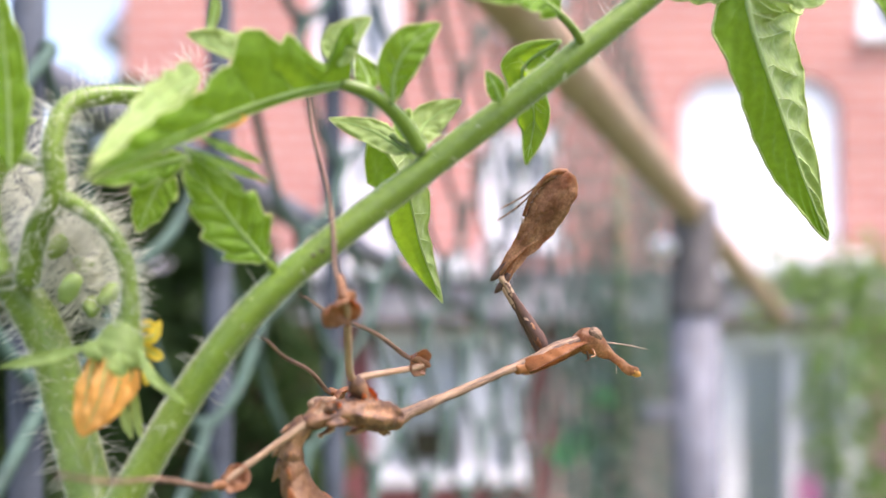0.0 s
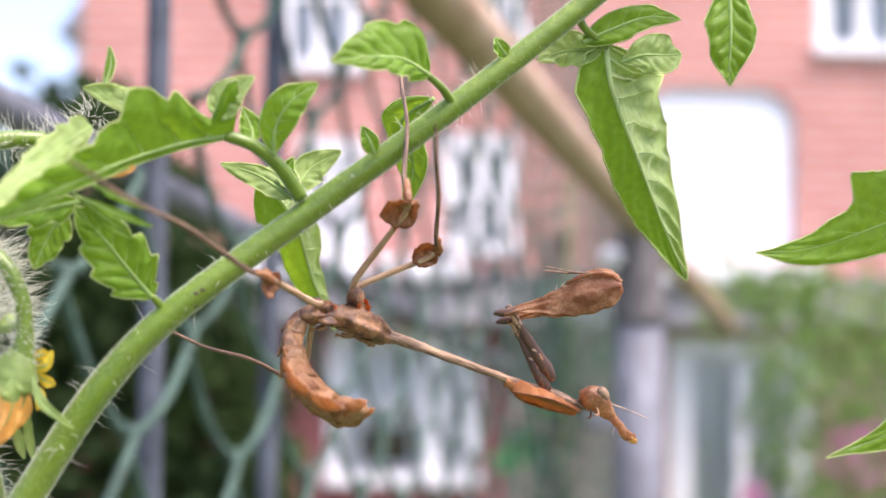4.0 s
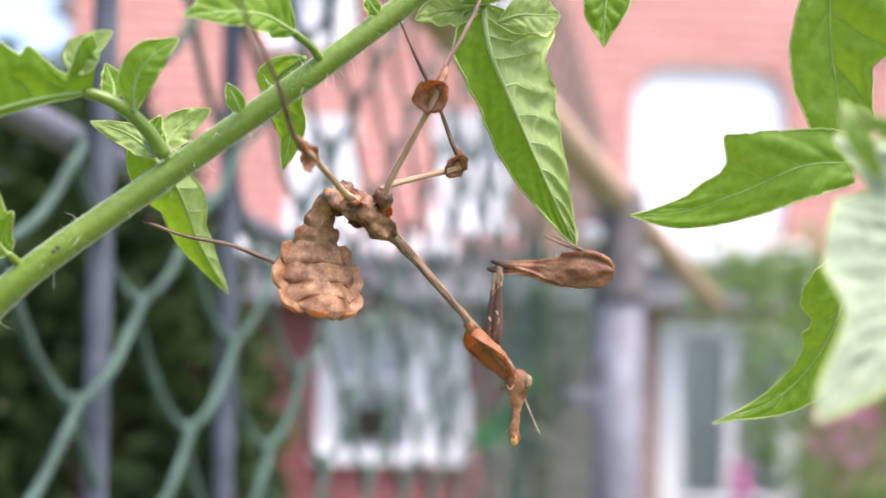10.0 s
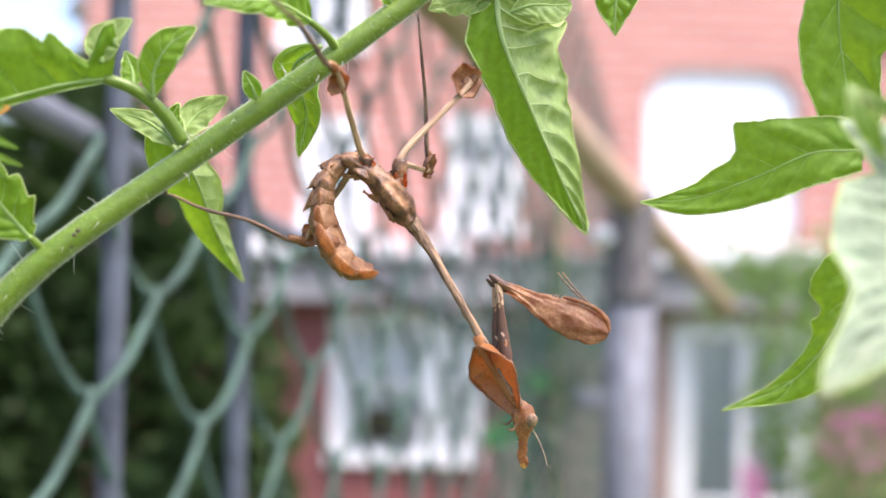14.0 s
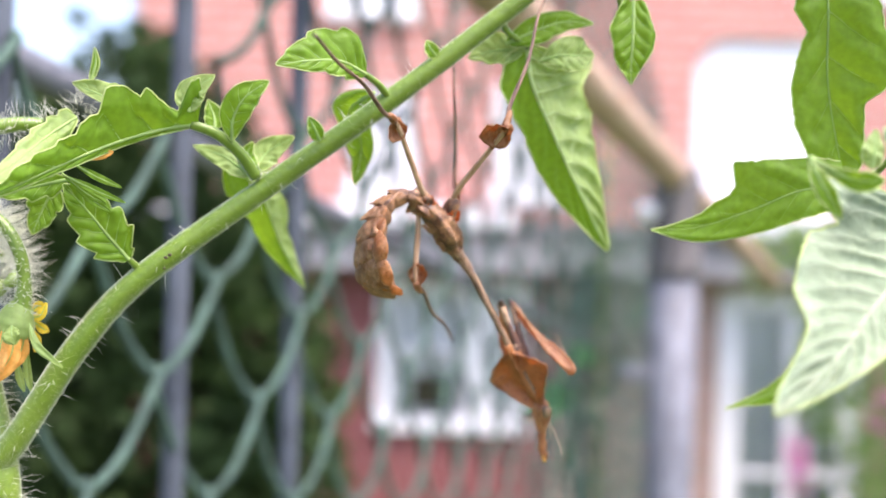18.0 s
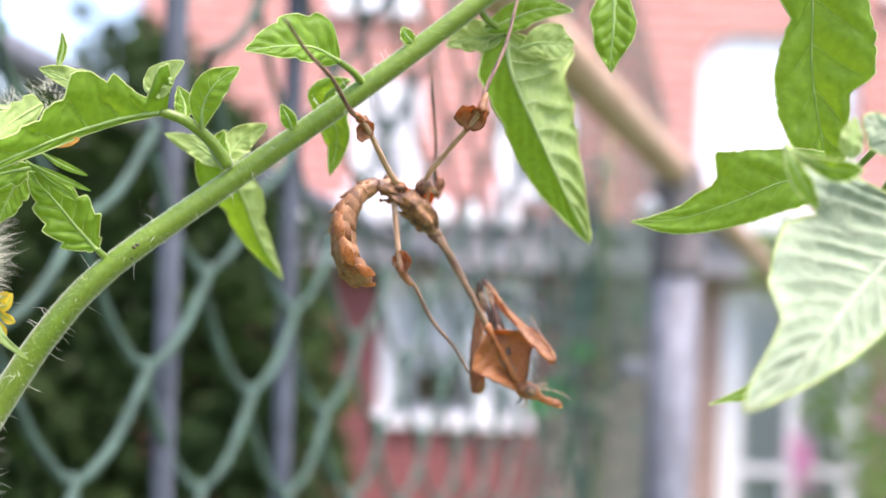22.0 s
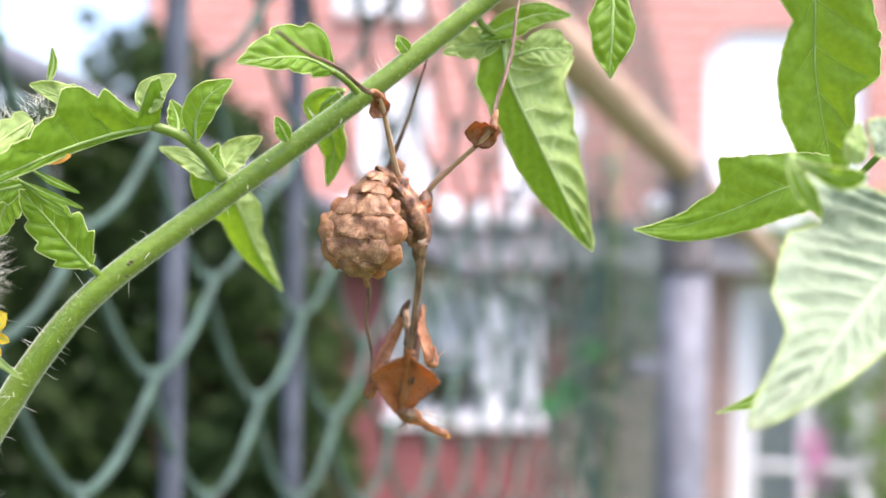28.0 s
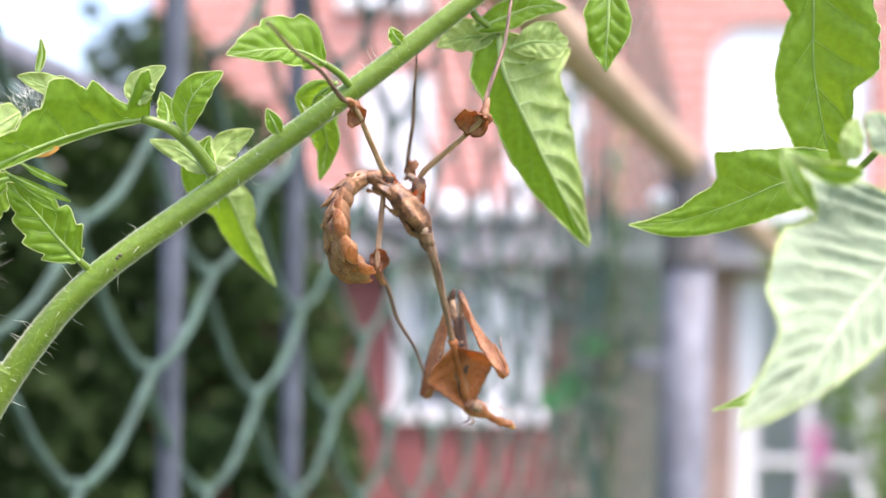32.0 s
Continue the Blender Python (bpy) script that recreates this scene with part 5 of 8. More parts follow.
def ab_mesh(u0, u1, steps, flare, seed, scale=1.0):
    bm = bmesh.new()
    rings, sides = [], 48
    for i in range(steps + 1):
        f = i / steps
        u = u0 + (u1 - u0) * f
        c = ab_centre(min(u, 1.0))
        d = (ab_centre(min(1, u + 0.02)) - ab_centre(max(0, u - 0.02))).normalized()
        out = Vector((0, 0, 1)).cross(d)
        wide, thick = ab_ring(min(u, 1.0), scale * (1 + flare * f ** 2))
        ring = []
        for k in range(sides):
            a = 2 * math.pi * k / sides
            cs, sn = math.cos(a), math.sin(a)
            tooth = 1 + 0.25 * f ** 3 * (math.exp(-((abs(a - 1.5 * math.pi)) / 0.25) ** 2) + 0.3 * math.exp(-((abs(sn)) / 0.3) ** 2)) * (flare > 0)
            p = c + Vector((0, 0, 1)) * wide * cs * (1 + 0.05 * (flare > 0) * math.sin(f * math.pi)) + out * thick * math.copysign(abs(sn) ** 1.25, sn) * tooth
            p += out * (-0.10 * wide * cs * cs)
            if flare > 0:
                swell = (math.sin(math.pi * min(1, f * 0.96 + 0.02)) ** 0.6) * (abs(math.sin(3.5 * a + seed * 0.7)) ** 0.7) - 0.35
                p += (Vector((0, 0, 1)) * cs * 0.6 + out * sn).normalized() * swell * min(0.0006, 0.11 * wide)
            ring.append(bm.verts.new(p + noise.noise_vector(p * 520 + Vector((seed, 0, 0))) * 0.00045))
        rings.append(ring)
    for a, b in zip(rings, rings[1:]):
        for k in range(sides):
            bm.faces.new((a[k], a[(k + 1) % sides], b[(k + 1) % sides], b[k]))
    if flare == 0 or u0 == 0:
        bm.faces.new(rings[0][::-1])
    if flare == 0 or u1 > 0.99:
        bm.faces.new(rings[-1])
    bmesh.ops.recalc_face_normals(bm, faces=bm.faces)
    LAST[:] = [v.co.copy() for v in rings[-2]]
    return bm


LAST = []
MOVING["abdomen"] = part("abdomen", ab_mesh(0.0, 1.0, 30, 0.0, 2, 0.5), M_ABDOMEN, mantis)
RING = (0.0, 0.13, 0.25, 0.36, 0.5, 0.64, 0.79, 1.0)
for i, (u0, u1) in enumerate(zip(RING, RING[1:])):
    ring = part("abdomen_ring", ab_mesh(u0, min(1.0, u1 + 0.012), 12, 0.03 + 0.02 * (i % 2), i * 3), M_ABDOMEN if i > 1 else M_BROWN, MOVING["abdomen"])
    if 1 < i < 6:
        part("ring_seam", tube(bmesh.new(), LAST + LAST[:1], 0.00006, 5, cap=False, wobble=0.5, seed=i), M_ABDOMEN, ring)
    um = u0 + (u1 - u0) * 0.72
    c, d = ab_centre(um), (ab_centre(um + 0.02) - ab_centre(um - 0.02)).normalized()
    for s in (1, -1):
        size = (0.0005, 0.0007, 0.0011, 0.0018, 0.0024, 0.0022, 0.0015)[i]
        out = Vector((0, 0, 1)).cross(d)
        base = Matrix((d, out, Vector((0, 0, 1)))).transposed().to_4x4()
        base.translation = c + Vector((0, 0, s * ab_ring(um, 0.93)[0])) - out * 0.0004
        part("side_lobe", turned(pad(size, i * 2 + s), base @ pose(0, 0, 0, -10 * s, 16 * s)), M_PAD, ring)
    if i < 6:
        g = (1.0, 1.3, 1.6, 1.3, 0.9, 0.6)[i]
        spike = loft(between([(-0.0008, 0.0004, 0, 0.0006, 0.0009), (0.0002, -0.0001, 0, 0.0005, 0.0007), (0.0008, -0.0005, 0, 0.0003, 0.0004), (0.0012, -0.0009, 0, 0.00008, 0.0001)], 3), 10, 0.00025, i)
        part("back_tooth", turned(spike, Matrix.Scale(g, 4)), M_ABDOMEN if i > 1 else M_BROWN, ring).matrix_basis = Matrix.Translation(c) @ Matrix((d, Vector((0, 0, 1)).cross(d), Vector((0, 0, 1)))).transposed().to_4x4() @ pose(0, -ab_ring(um, 0.85)[1], 0)
for k, (u, s) in enumerate(((0.78, 1), (0.78, -1), (0.9, 1), (0.9, -1))):
    bm = bmesh.new()
    bmesh.ops.create_icosphere(bm, subdivisions=3, radius=0.0008, matrix=Matrix.LocRotScale(ab_centre(u) + Vector((0.0003, -0.0006, s * ab_ring(u, 0.62)[0])), None, (1, 1.1, 0.8)))
    part("abdomen_knob", bm, M_SHIELD, MOVING["abdomen"])

# long thin forebody with the leaf-like shield
PRO = 0.0325
MOVING["prothorax"] = part("prothorax", loft(between([(-0.0006, 0, 0, 0.0009, 0.0009), (0.0010, 0, 0, 0.0011, 0.0011), (0.006, 0.0002, 0, 0.00088, 0.00088), (0.015, 0.0002, 0, 0.0007, 0.00075), (0.022, 0, 0, 0.00078, 0.0008), (0.027, 0, 0, 0.0012, 0.0013), (0.031, 0, 0, 0.0010, 0.0010), (0.0328, 0, 0, 0.0008, 0.0008)], 6), 14, 0.00022, 7, slim=0.8), M_LEG, mantis)
part("collar", loft(between([(-0.0010, -0.0002, 0, 0.0007, 0.0008), (0.0000, -0.0003, 0, 0.0012, 0.0012), (0.0010, -0.0002, 0, 0.0011, 0.0011), (0.0020, 0.0, 0, 0.0008, 0.0008)], 4), 14, 0.0003, 9), M_LEG, MOVING["prothorax"])
part("pale_collar", loft(between([(-0.0013, -0.0003, 0, 0.0010, 0.0011), (-0.0008, -0.0004, 0, 0.0012, 0.0012), (-0.0004, -0.0004, 0, 0.0011, 0.0011), (0.0000, -0.0002, 0, 0.0010, 0.0010)], 4), 14, 0.0003, 19), M_PALE, MOVING["prothorax"])
part("dark_patch", loft(between([(0.0002, -0.0006, 0, 0.0006, 0.0008), (0.0014, -0.0008, 0, 0.0008, 0.0009), (0.0030, -0.0005, 0, 0.0004, 0.0005)], 4), 12, 0.0002, 21), M_DARK, MOVING["prothorax"])
part("thorn", loft([(0.0, -0.0008, 0, 0.0005, 0.0006), (-0.0010, -0.0019, 0, 0.0003, 0.0004), (-0.0014, -0.0026, 0, 0.00005, 0.00005)], 8), M_DARK, MOVING["prothorax"])


def shield_half(u):
    h = float(np.interp(u, (0, 0.08, 0.2, 0.33, 0.42, 0.52, 0.7, 0.88, 1.0), (0.0010, 0.0026, 0.0046, 0.0058, 0.0058, 0.0049, 0.0034, 0.0020, 0.0009))) * (1 + 0.03 * math.sin(u * 40))
    return h, h * 0.96


part("shield", turned(plate(shield_half, lambda u, v: 0.0010 * v * v - 0.0003 * (1 - v * v) + 0.0003 * math.sin(v * 5 + u * 4), 0.0112, 0.0004, 34, 9, 0.0005, 4), pose(PRO - 0.0114, 0, 0.0004, 90)), M_SHIELD, MOVING["prothorax"])
part("shield_ridge", loft(between([(PRO - 0.0128, 0, 0.0004, 0.0008, 0.0008), (PRO - 0.0100, 0, 0.0006, 0.0006, 0.0008), (PRO - 0.0060, 0, 0.0006, 0.0006, 0.0007), (PRO - 0.0025, 0, 0.0005, 0.0007, 0.0007), (PRO - 0.0004, 0, 0.0002, 0.0007, 0.0007)], 6), 16, 0.00018, 31), M_SHIELD, MOVING["prothorax"])
for s in (1, -1):
    part("shield_rim", turned(tube(bmesh.new(), [(u * 0.0112, 0.0010 + 0.0003 * math.sin(s * 5 + u * 4), s * shield_half(u)[0] * 0.99) for u in (k / 24 for k in range(25))], 0.00017, 6, wobble=0.2), pose(PRO - 0.0114, 0, 0.0004, 90)), M_LOBE, MOVING["prothorax"])
MOVING["head"] = part("head", loft(between([(-0.0010, 0, 0, 0.0007, 0.0009), (0.0004, 0, 0, 0.0014, 0.0019), (0.0020, 0, 0, 0.0014, 0.0019), (0.0036, 0, 0, 0.0009, 0.0011), (0.0062, 0, 0, 0.00055, 0.0007), (0.0086, 0, 0, 0.0005, 0.00075), (0.0100, 0.0001, 0, 0.0006, 0.0009), (0.0106, 0.0001, 0, 0.0002, 0.0004)], 7), 22, 0.00035, 5, crease=0.0005), M_FEMUR, mantis)
part("horn_tip", loft([(0.0096, 0, 0, 0.0005, 0.0008), (0.0108, 0.0001, 0, 0.0004, 0.0007), (0.0112, 0.0001, 0, 0.0001, 0.0002)], 10), PETAL, MOVING["head"])
for s in (1, -1):
    bm = bmesh.new()
    bmesh.ops.create_icosphere(bm, subdivisions=3, radius=0.0010, matrix=Matrix.LocRotScale((0.0010, 0.0004, s * 0.0018), Euler((0, 0.3 * s, 0)), (1.3, 1, 0.9)))
    part("eye", bm, M_LEG, MOVING["head"])
    part("antenna", tube(bmesh.new(), smooth_line([(0.0030, 0.0010, s * 0.0006), (0.0055, 0.0020, s * 0.0012), (0.0078, 0.0024, s * 0.0024), (0.0092, 0.0016 + 0.0006 * s, s * 0.0036)], 6), lambda u: 0.00012 - 0.00007 * u, 6), M_PALE, MOVING["head"])
    part("palp", tube(bmesh.new(), smooth_line([(0.0016, -0.0012, s * 0.0006), (0.0024, -0.0022, s * 0.0008), (0.0018, -0.0030, s * 0.0007)], 5), lambda u: 0.00022 - 0.0001 * u, 6), M_BROWN, MOVING["head"])

# grasping forelegs
CX, FM = 0.0126, 0.0182


def femur_half(u):
    steps = (0, 0.15, 0.3, 0.45, 0.65, 0.85, 0.95, 1.0)
    up = float(np.interp(u, steps, (0.0005, 0.0008, 0.0010, 0.0016, 0.0022, 0.0023, 0.0019, 0.0010)))
    down = float(np.interp(u, steps, (0.0005, 0.0006, 0.0012, 0.0023, 0.0031, 0.0029, 0.0021, 0.0010)))
    return up * (1 + 0.04 * math.sin(u * 50)), down * (1 + 0.05 * math.sin(u * 37))


for side in "RL":
    s = 1 if side == "R" else -1
    cx = MOVING["cx" + side] = part("fore_coxa", loft(between([(-0.0006, 0, 0, 0.0008, 0.0008), (0.0015, 0, 0, 0.0013, 0.0011), (0.004, 0, 0, 0.0011, 0.0010), (0.007, 0, 0, 0.0008, 0.0007), (0.010, 0, 0, 0.0006, 0.0006), (CX, 0, 0, 0.0006, 0.0006)], 5), 12, 0.0002, 11, slim=0.78), M_DARK, mantis)
    part("base_cuff", loft(between([(-0.0008, 0, 0, 0.0006, 0.0006), (0.0010, 0, 0, 0.0012, 0.0010), (0.0028, 0, 0, 0.0013, 0.0010), (0.0043, 0, 0, 0.0010, 0.0009)], 5), 14, 0.0003, 15, crease=0.0003, slim=0.66), M_FEMUR, cx)
    part("pale_band", loft(between([(0.0038, 0, 0, 0.0009, 0.0008), (0.0044, 0, 0, 0.0011, 0.0010), (0.0050, 0, 0, 0.0010, 0.0009), (0.0055, 0, 0, 0.0008, 0.0007)], 4), 12, 0.0001, 12, slim=0.68), M_BAND, cx)
    part("pale_end", loft(between([(0.0084, 0, 0, 0.0006, 0.0006), (0.0100, 0, 0, 0.00078, 0.00074), (0.0124, 0, 0, 0.00072, 0.0007)], 4), 12, 0.0001, 13, slim=0.72), M_THIGH, cx)
    fm = MOVING["fm" + side] = part("fore_femur", turned(plate(femur_half, lambda u, v: 0.0004 * math.sin(u * 6) * (1 - v * v) + 0.0003 * v, FM, 0.0014, 44, 9, 0.00028, 6 + s), pose(0, 0, 0, -90)), M_FEMUR, mantis)
    part("dark_knee", loft(between([(-0.0016, 0.0004, 0, 0.0002, 0.0002), (-0.0006, 0.0002, 0, 0.0006, 0.0006), (0.0008, 0, 0, 0.0006, 0.0006), (0.0020, 0, 0, 0.0005, 0.0005)], 4), 10, 0.0001, 14), M_DARK, fm)
    part("folded_tibia", tube(bmesh.new(), smooth_line([(0.0180, 0.0004, 0), (0.0170, 0.0019, 0.0003), (0.0142, 0.0027, 0.0004), (0.0105, 0.0023, 0.0003)], 6), lambda u: 0.00048 - 0.00024 * u, 8, wobble=0.1), M_FEMUR, fm)
    part("fore_tarsus", tube(bmesh.new(), smooth_line([(0.0146, 0.0026, 0.0004), (0.0112, 0.0038, 0.0006), (0.0080, 0.0054, 0.0008)], 6), lambda u: 0.0002 - 0.0001 * u, 6, wobble=0.2), M_LEG, fm)
    for k in range(7):
        x = 0.0085 + 0.0011 * k
        part("spine", turned(loft([(0, 0, 0, 0.00014, 0.00014), (0.0008, 0, 0, 0.00002, 0.00002)], 5), pose(x, femur_half(x / FM)[0] * 0.95, 0, 0, 0, 70)), M_PALE, fm)

# walking legs: thigh with leaf-like flanges at the knee, dark thin shin and foot
THIGH = dict(A=0.0165, B=0.0180, C=0.0140, D=0.0162)
SHIN = dict(A=0.0340, B=0.0278, C=0.0235, D=0.0225)
for key in "ABCD":
    l, sh = THIGH[key], SHIN[key]
    fe = MOVING["fe" + key] = part("thigh", tube(bmesh.new(), smooth_line([(-0.0003, 0, 0), (l * 0.12, 0.0004, 0), (l * 0.5, 0.0001, 0), (l * 0.85, -0.0002, 0), (l + 0.0003, 0, 0)], 6), lambda u: 0.00052 - 0.0001 * u - 0.0022 * max(0, u - 0.88), 10, wobble=0.06, seed=ord(key)), M_THIGH, mantis)
    size = dict(A=0.0019, B=0.0026, C=0.0021, D=0.0018)[key]
    for j, (ang, s) in enumerate(((-65, size), (120, size * 0.55))):
        part("knee_flange", turned(cup(s, ord(key) + j), pose(l - 0.0018 + 0.0008 * j, 0, 0, ang, 0, 0) @ pose(0, 0.0004, s * 0.3)), M_LOBE, fe)
    ti = MOVING["ti" + key] = part("shin", tube(bmesh.new(), smooth_line([(0, 0, 0), (sh * 0.15, 0.0004, 0), (sh * 0.45, -0.0003, 0), (sh * 0.75, 0.0003, 0.0002), (sh, 0, 0)], 6), lambda u: 0.00042 - 0.00022 * u, 9, wobble=0.08, seed=ord(key) + 9), M_SHIN, mantis)
    part("knee", loft(between([(-0.0008, 0, 0, 0.0004, 0.0004), (0.0003, 0, 0, 0.0007, 0.0006), (0.0018, 0, 0, 0.0005, 0.0005), (0.0030, 0.0002, 0, 0.0004, 0.0004)], 4), 10, 0.00025, ord(key)), M_LOBE, ti)
    part("claw", tube(bmesh.new(), smooth_line([(sh - 0.0004, 0, 0), (sh + 0.0006, 0.0002, 0), (sh + 0.0010, -0.0003, 0)], 4), lambda u: 0.0002 - 0.00014 * u, 6), M_DARK, ti)


def motions():
    """The mantis sways under the stalk, steps over with one hind leg and later lifts the other to its head."""
    walk(mantis, [(t, pose(*p)) for t, *p in (
        (0, -0.00001, 0.16800, 1.29849, 90.6, 1.3, 25.3), (0.5, 0.00345, 0.16800, 1.30027, 88.7, -2.7, 25.4), (1, 0.00716, 0.16800, 1.30242, 86.8, -6.8, 25.5),
        (2, 0.01399, 0.16800, 1.31220, 89.1, -2.1, 24.8), (3, 0.01347, 0.16800, 1.31601, 93.1, 5.3, 29.9), (5.5, 0.02412, 0.16800, 1.32264, 94.8, 23.0, 12.1),
        (6, 0.02774, 0.16800, 1.32711, 98.5, 16.8, 27.3), (7, 0.03379, 0.16800, 1.33394, 108.8, 30.4, 37.7), (8, 0.03691, 0.16800, 1.32979, 136.8, 24.1, 44.4),
        (8.5, 0.03691, 0.16800, 1.32979, 140.8, 24.1, 44.4), (8.75, 0.03710, 0.16800, 1.33217, 105.1, 37.4, 31.0), (9, 0.03730, 0.16800, 1.33454, 59.4, 48.5, 12.5),
        (9.5, 0.03730, 0.16800, 1.33454, 59.4, 48.5, 12.5), (9.75, 0.03761, 0.16800, 1.33154, 104.9, 35.7, 31.8), (10, 0.03791, 0.16800, 1.32853, 138.7, 20.6, 45.4),
        (10.5, 0.03791, 0.16800, 1.32853, 138.7, 20.6, 45.4), (10.75, 0.03857, 0.16800, 1.33178, 107.8, 39.6, 33.4), (11, 0.03923, 0.16800, 1.33503, 63.1, 56.5, 12.7),
        (11.35, 0.03783, 0.16800, 1.33406, 92.6, 49.6, 6.7), (11.6, 0.03643, 0.16800, 1.33309, 112.5, 42.5, 2.2), (12, 0.03643, 0.16800, 1.33309, 86.5, 42.5, 2.2),
        (13, 0.03893, 0.16800, 1.33162, 100.6, 39.0, 16.5), (14, 0.03777, 0.16800, 1.33193, 90.9, 41.1, 1.4), (17, 0.03843, 0.16800, 1.33205, 102.4, 36.9, 24.0),
        (17.25, 0.03805, 0.16800, 1.33403, 100.7, 38.1, 24.6), (17.375, 0.03787, 0.16800, 1.33501, 100.2, 38.7, 24.9),
        (17.5, 0.03769, 0.16800, 1.33600, 99.1, 39.3, 25.2), (18, 0.03997, 0.16800, 1.33107, 99.6, 41.9, 28.1), (18.5, 0.04100, 0.16800, 1.33044, 81.7, 42.5, 30.5),
        (19, 0.03975, 0.16800, 1.33052, 105.6, 30.6, 36.5), (20, 0.04029, 0.16800, 1.33067, 111.2, 30.2, 37.7), (22, 0.03939, 0.16800, 1.33126, 111.4, 29.6, 38.4),
        (23, 0.03926, 0.16800, 1.33114, 111.0, 30.0, 37.6), (24, 0.03980, 0.16800, 1.33080, 110.9, 29.2, 38.0), (25, 0.03929, 0.16800, 1.33112, 111.4, 32.5, 36.1),
        (28, 0.04020, 0.16800, 1.33449, 54.5, 59.4, 0.6), (28.5, 0.04020, 0.16800, 1.33449, 54.5, 59.4, 0.6), (28.75, 0.03964, 0.16800, 1.33344, 106.7, 45.1, 28.0),
        (29, 0.03908, 0.16800, 1.33239, 139.2, 27.1, 43.3), (29.3, 0.03908, 0.16800, 1.33239, 139.2, 27.1, 43.3), (29.45, 0.03772, 0.16800, 1.33248, 105.7, 37.6, 28.3),
        (29.6, 0.03636, 0.16800, 1.33257, 66.5, 45.7, 9.1), (30, 0.03887, 0.16800, 1.33252, 121.5, 34.4, 33.5), (31, 0.03917, 0.16800, 1.33438, 73.7, 48.7, 1.7),
        (32, 0.03940, 0.16800, 1.33348, 84.8, 43.7, 1.2),)])
    walk(MOVING["abdomen"], [(t, pose(*p)) for t, *p in (
        (0, 0.00000, 0.00000, 0.00000, 23.2, 8.6, -59.7), (0.5, 0.00000, 0.00000, 0.00000, 31.6, -54.6, -68.9), (1, 0.00000, 0.00000, 0.00000, 24.9, -56.5, -51.7),
        (2, 0.00000, 0.00000, -0.00000, 24.8, -50.6, -56.5), (3, 0.00000, 0.00000, -0.00000, 31.4, -50.4, -63.1), (5.5, 0.00000, 0.00000, 0.00000, 6.6, -18.6, -36.3),
        (6, 0.00000, 0.00000, 0.00000, 18.4, -19.6, -45.9), (7, 0.00000, 0.00000, -0.00000, 19.4, -23.0, -47.3), (8, 0.00000, 0.00000, 0.00000, 60.2, -46.2, -41.3),
        (8.5, 0.00000, 0.00000, 0.00000, 63.7, -48.8, -38.0), (8.75, 0.00000, 0.00000, -0.00000, 11.3, -14.0, -49.6), (9, 0.00000, 0.00000, 0.00000, -46.0, 22.8, -43.7),
        (9.5, 0.00000, 0.00000, 0.00000, -46.0, 22.8, -43.7), (9.75, 0.00000, -0.00000, 0.00000, 13.9, -15.9, -57.3), (10, 0.00000, 0.00000, 0.00000, 83.1, -54.1, -62.0),
        (10.5, 0.00000, 0.00000, 0.00000, 83.1, -54.1, -62.0), (10.75, 0.00000, 0.00000, 0.00000, 12.7, -17.4, -52.4),
        (11, 0.00000, 0.00000, -0.00000, -41.0, 17.5, -36.1), (11.35, -0.00000, 0.00000, 0.00000, -0.2, -1.8, -43.2),
        (11.6, -0.00000, 0.00000, 0.00000, 28.4, -16.5, -44.8), (12, 0.00000, 0.00000, 0.00000, -5.4, 2.3, -47.1), (13, 0.00000, -0.00000, 0.00000, 7.8, -16.0, -37.9),
        (14, 0.00000, 0.00000, 0.00000, 0.6, -0.9, -34.0), (17, -0.00000, 0.00000, 0.00000, 9.7, -18.3, -43.4), (17.25, 0.00000, -0.00000, 0.00000, 7.5, -19.3, -47.6),
        (17.375, -0.00000, 0.00000, 0.00000, 6.6, -18.7, -49.4), (17.5, 0.00000, -0.00000, 0.00000, 4.8, -17.6, -51.2),
        (18, 0.00000, 0.00000, 0.00000, 3.3, -17.5, -58.6), (18.5, -0.00000, 0.00000, -0.00000, -25.9, -15.0, -78.6),
        (19, -0.00000, 0.00000, 0.00000, 23.3, -31.7, -71.7), (20, -0.00000, -0.00000, 0.00000, 31.4, -31.8, -70.3),
        (22, -0.00000, 0.00000, -0.00000, 35.9, -40.1, -76.5), (23, 0.00000, 0.00000, 0.00000, 34.7, -41.3, -74.0), (24, -0.00000, 0.00000, 0.00000, 36.5, -42.9, -76.2),
        (25, 0.00000, 0.00000, 0.00000, 29.7, -37.0, -67.9), (28, 0.00000, -0.00000, 0.00000, -44.3, 5.3, -41.8), (28.5, 0.00000, -0.00000, 0.00000, -44.3, 5.3, -41.8),
        (28.75, 0.00000, 0.00000, -0.00000, 10.5, -19.7, -56.0), (29, -0.00000, 0.00000, 0.00000, 77.2, -42.9, -66.8),
        (29.3, -0.00000, 0.00000, 0.00000, 77.2, -42.9, -66.8), (29.45, 0.00000, 0.00000, -0.00000, 15.9, -24.1, -60.4),
        (29.6, 0.00000, 0.00000, -0.00000, -34.0, -5.8, -50.2), (30, -0.00000, 0.00000, 0.00000, 41.5, -26.4, -63.7), (31, 0.00000, 0.00000, -0.00000, -21.5, 1.4, -43.6),
        (32, -0.00000, 0.00000, -0.00000, -6.8, -18.9, -46.0),)])
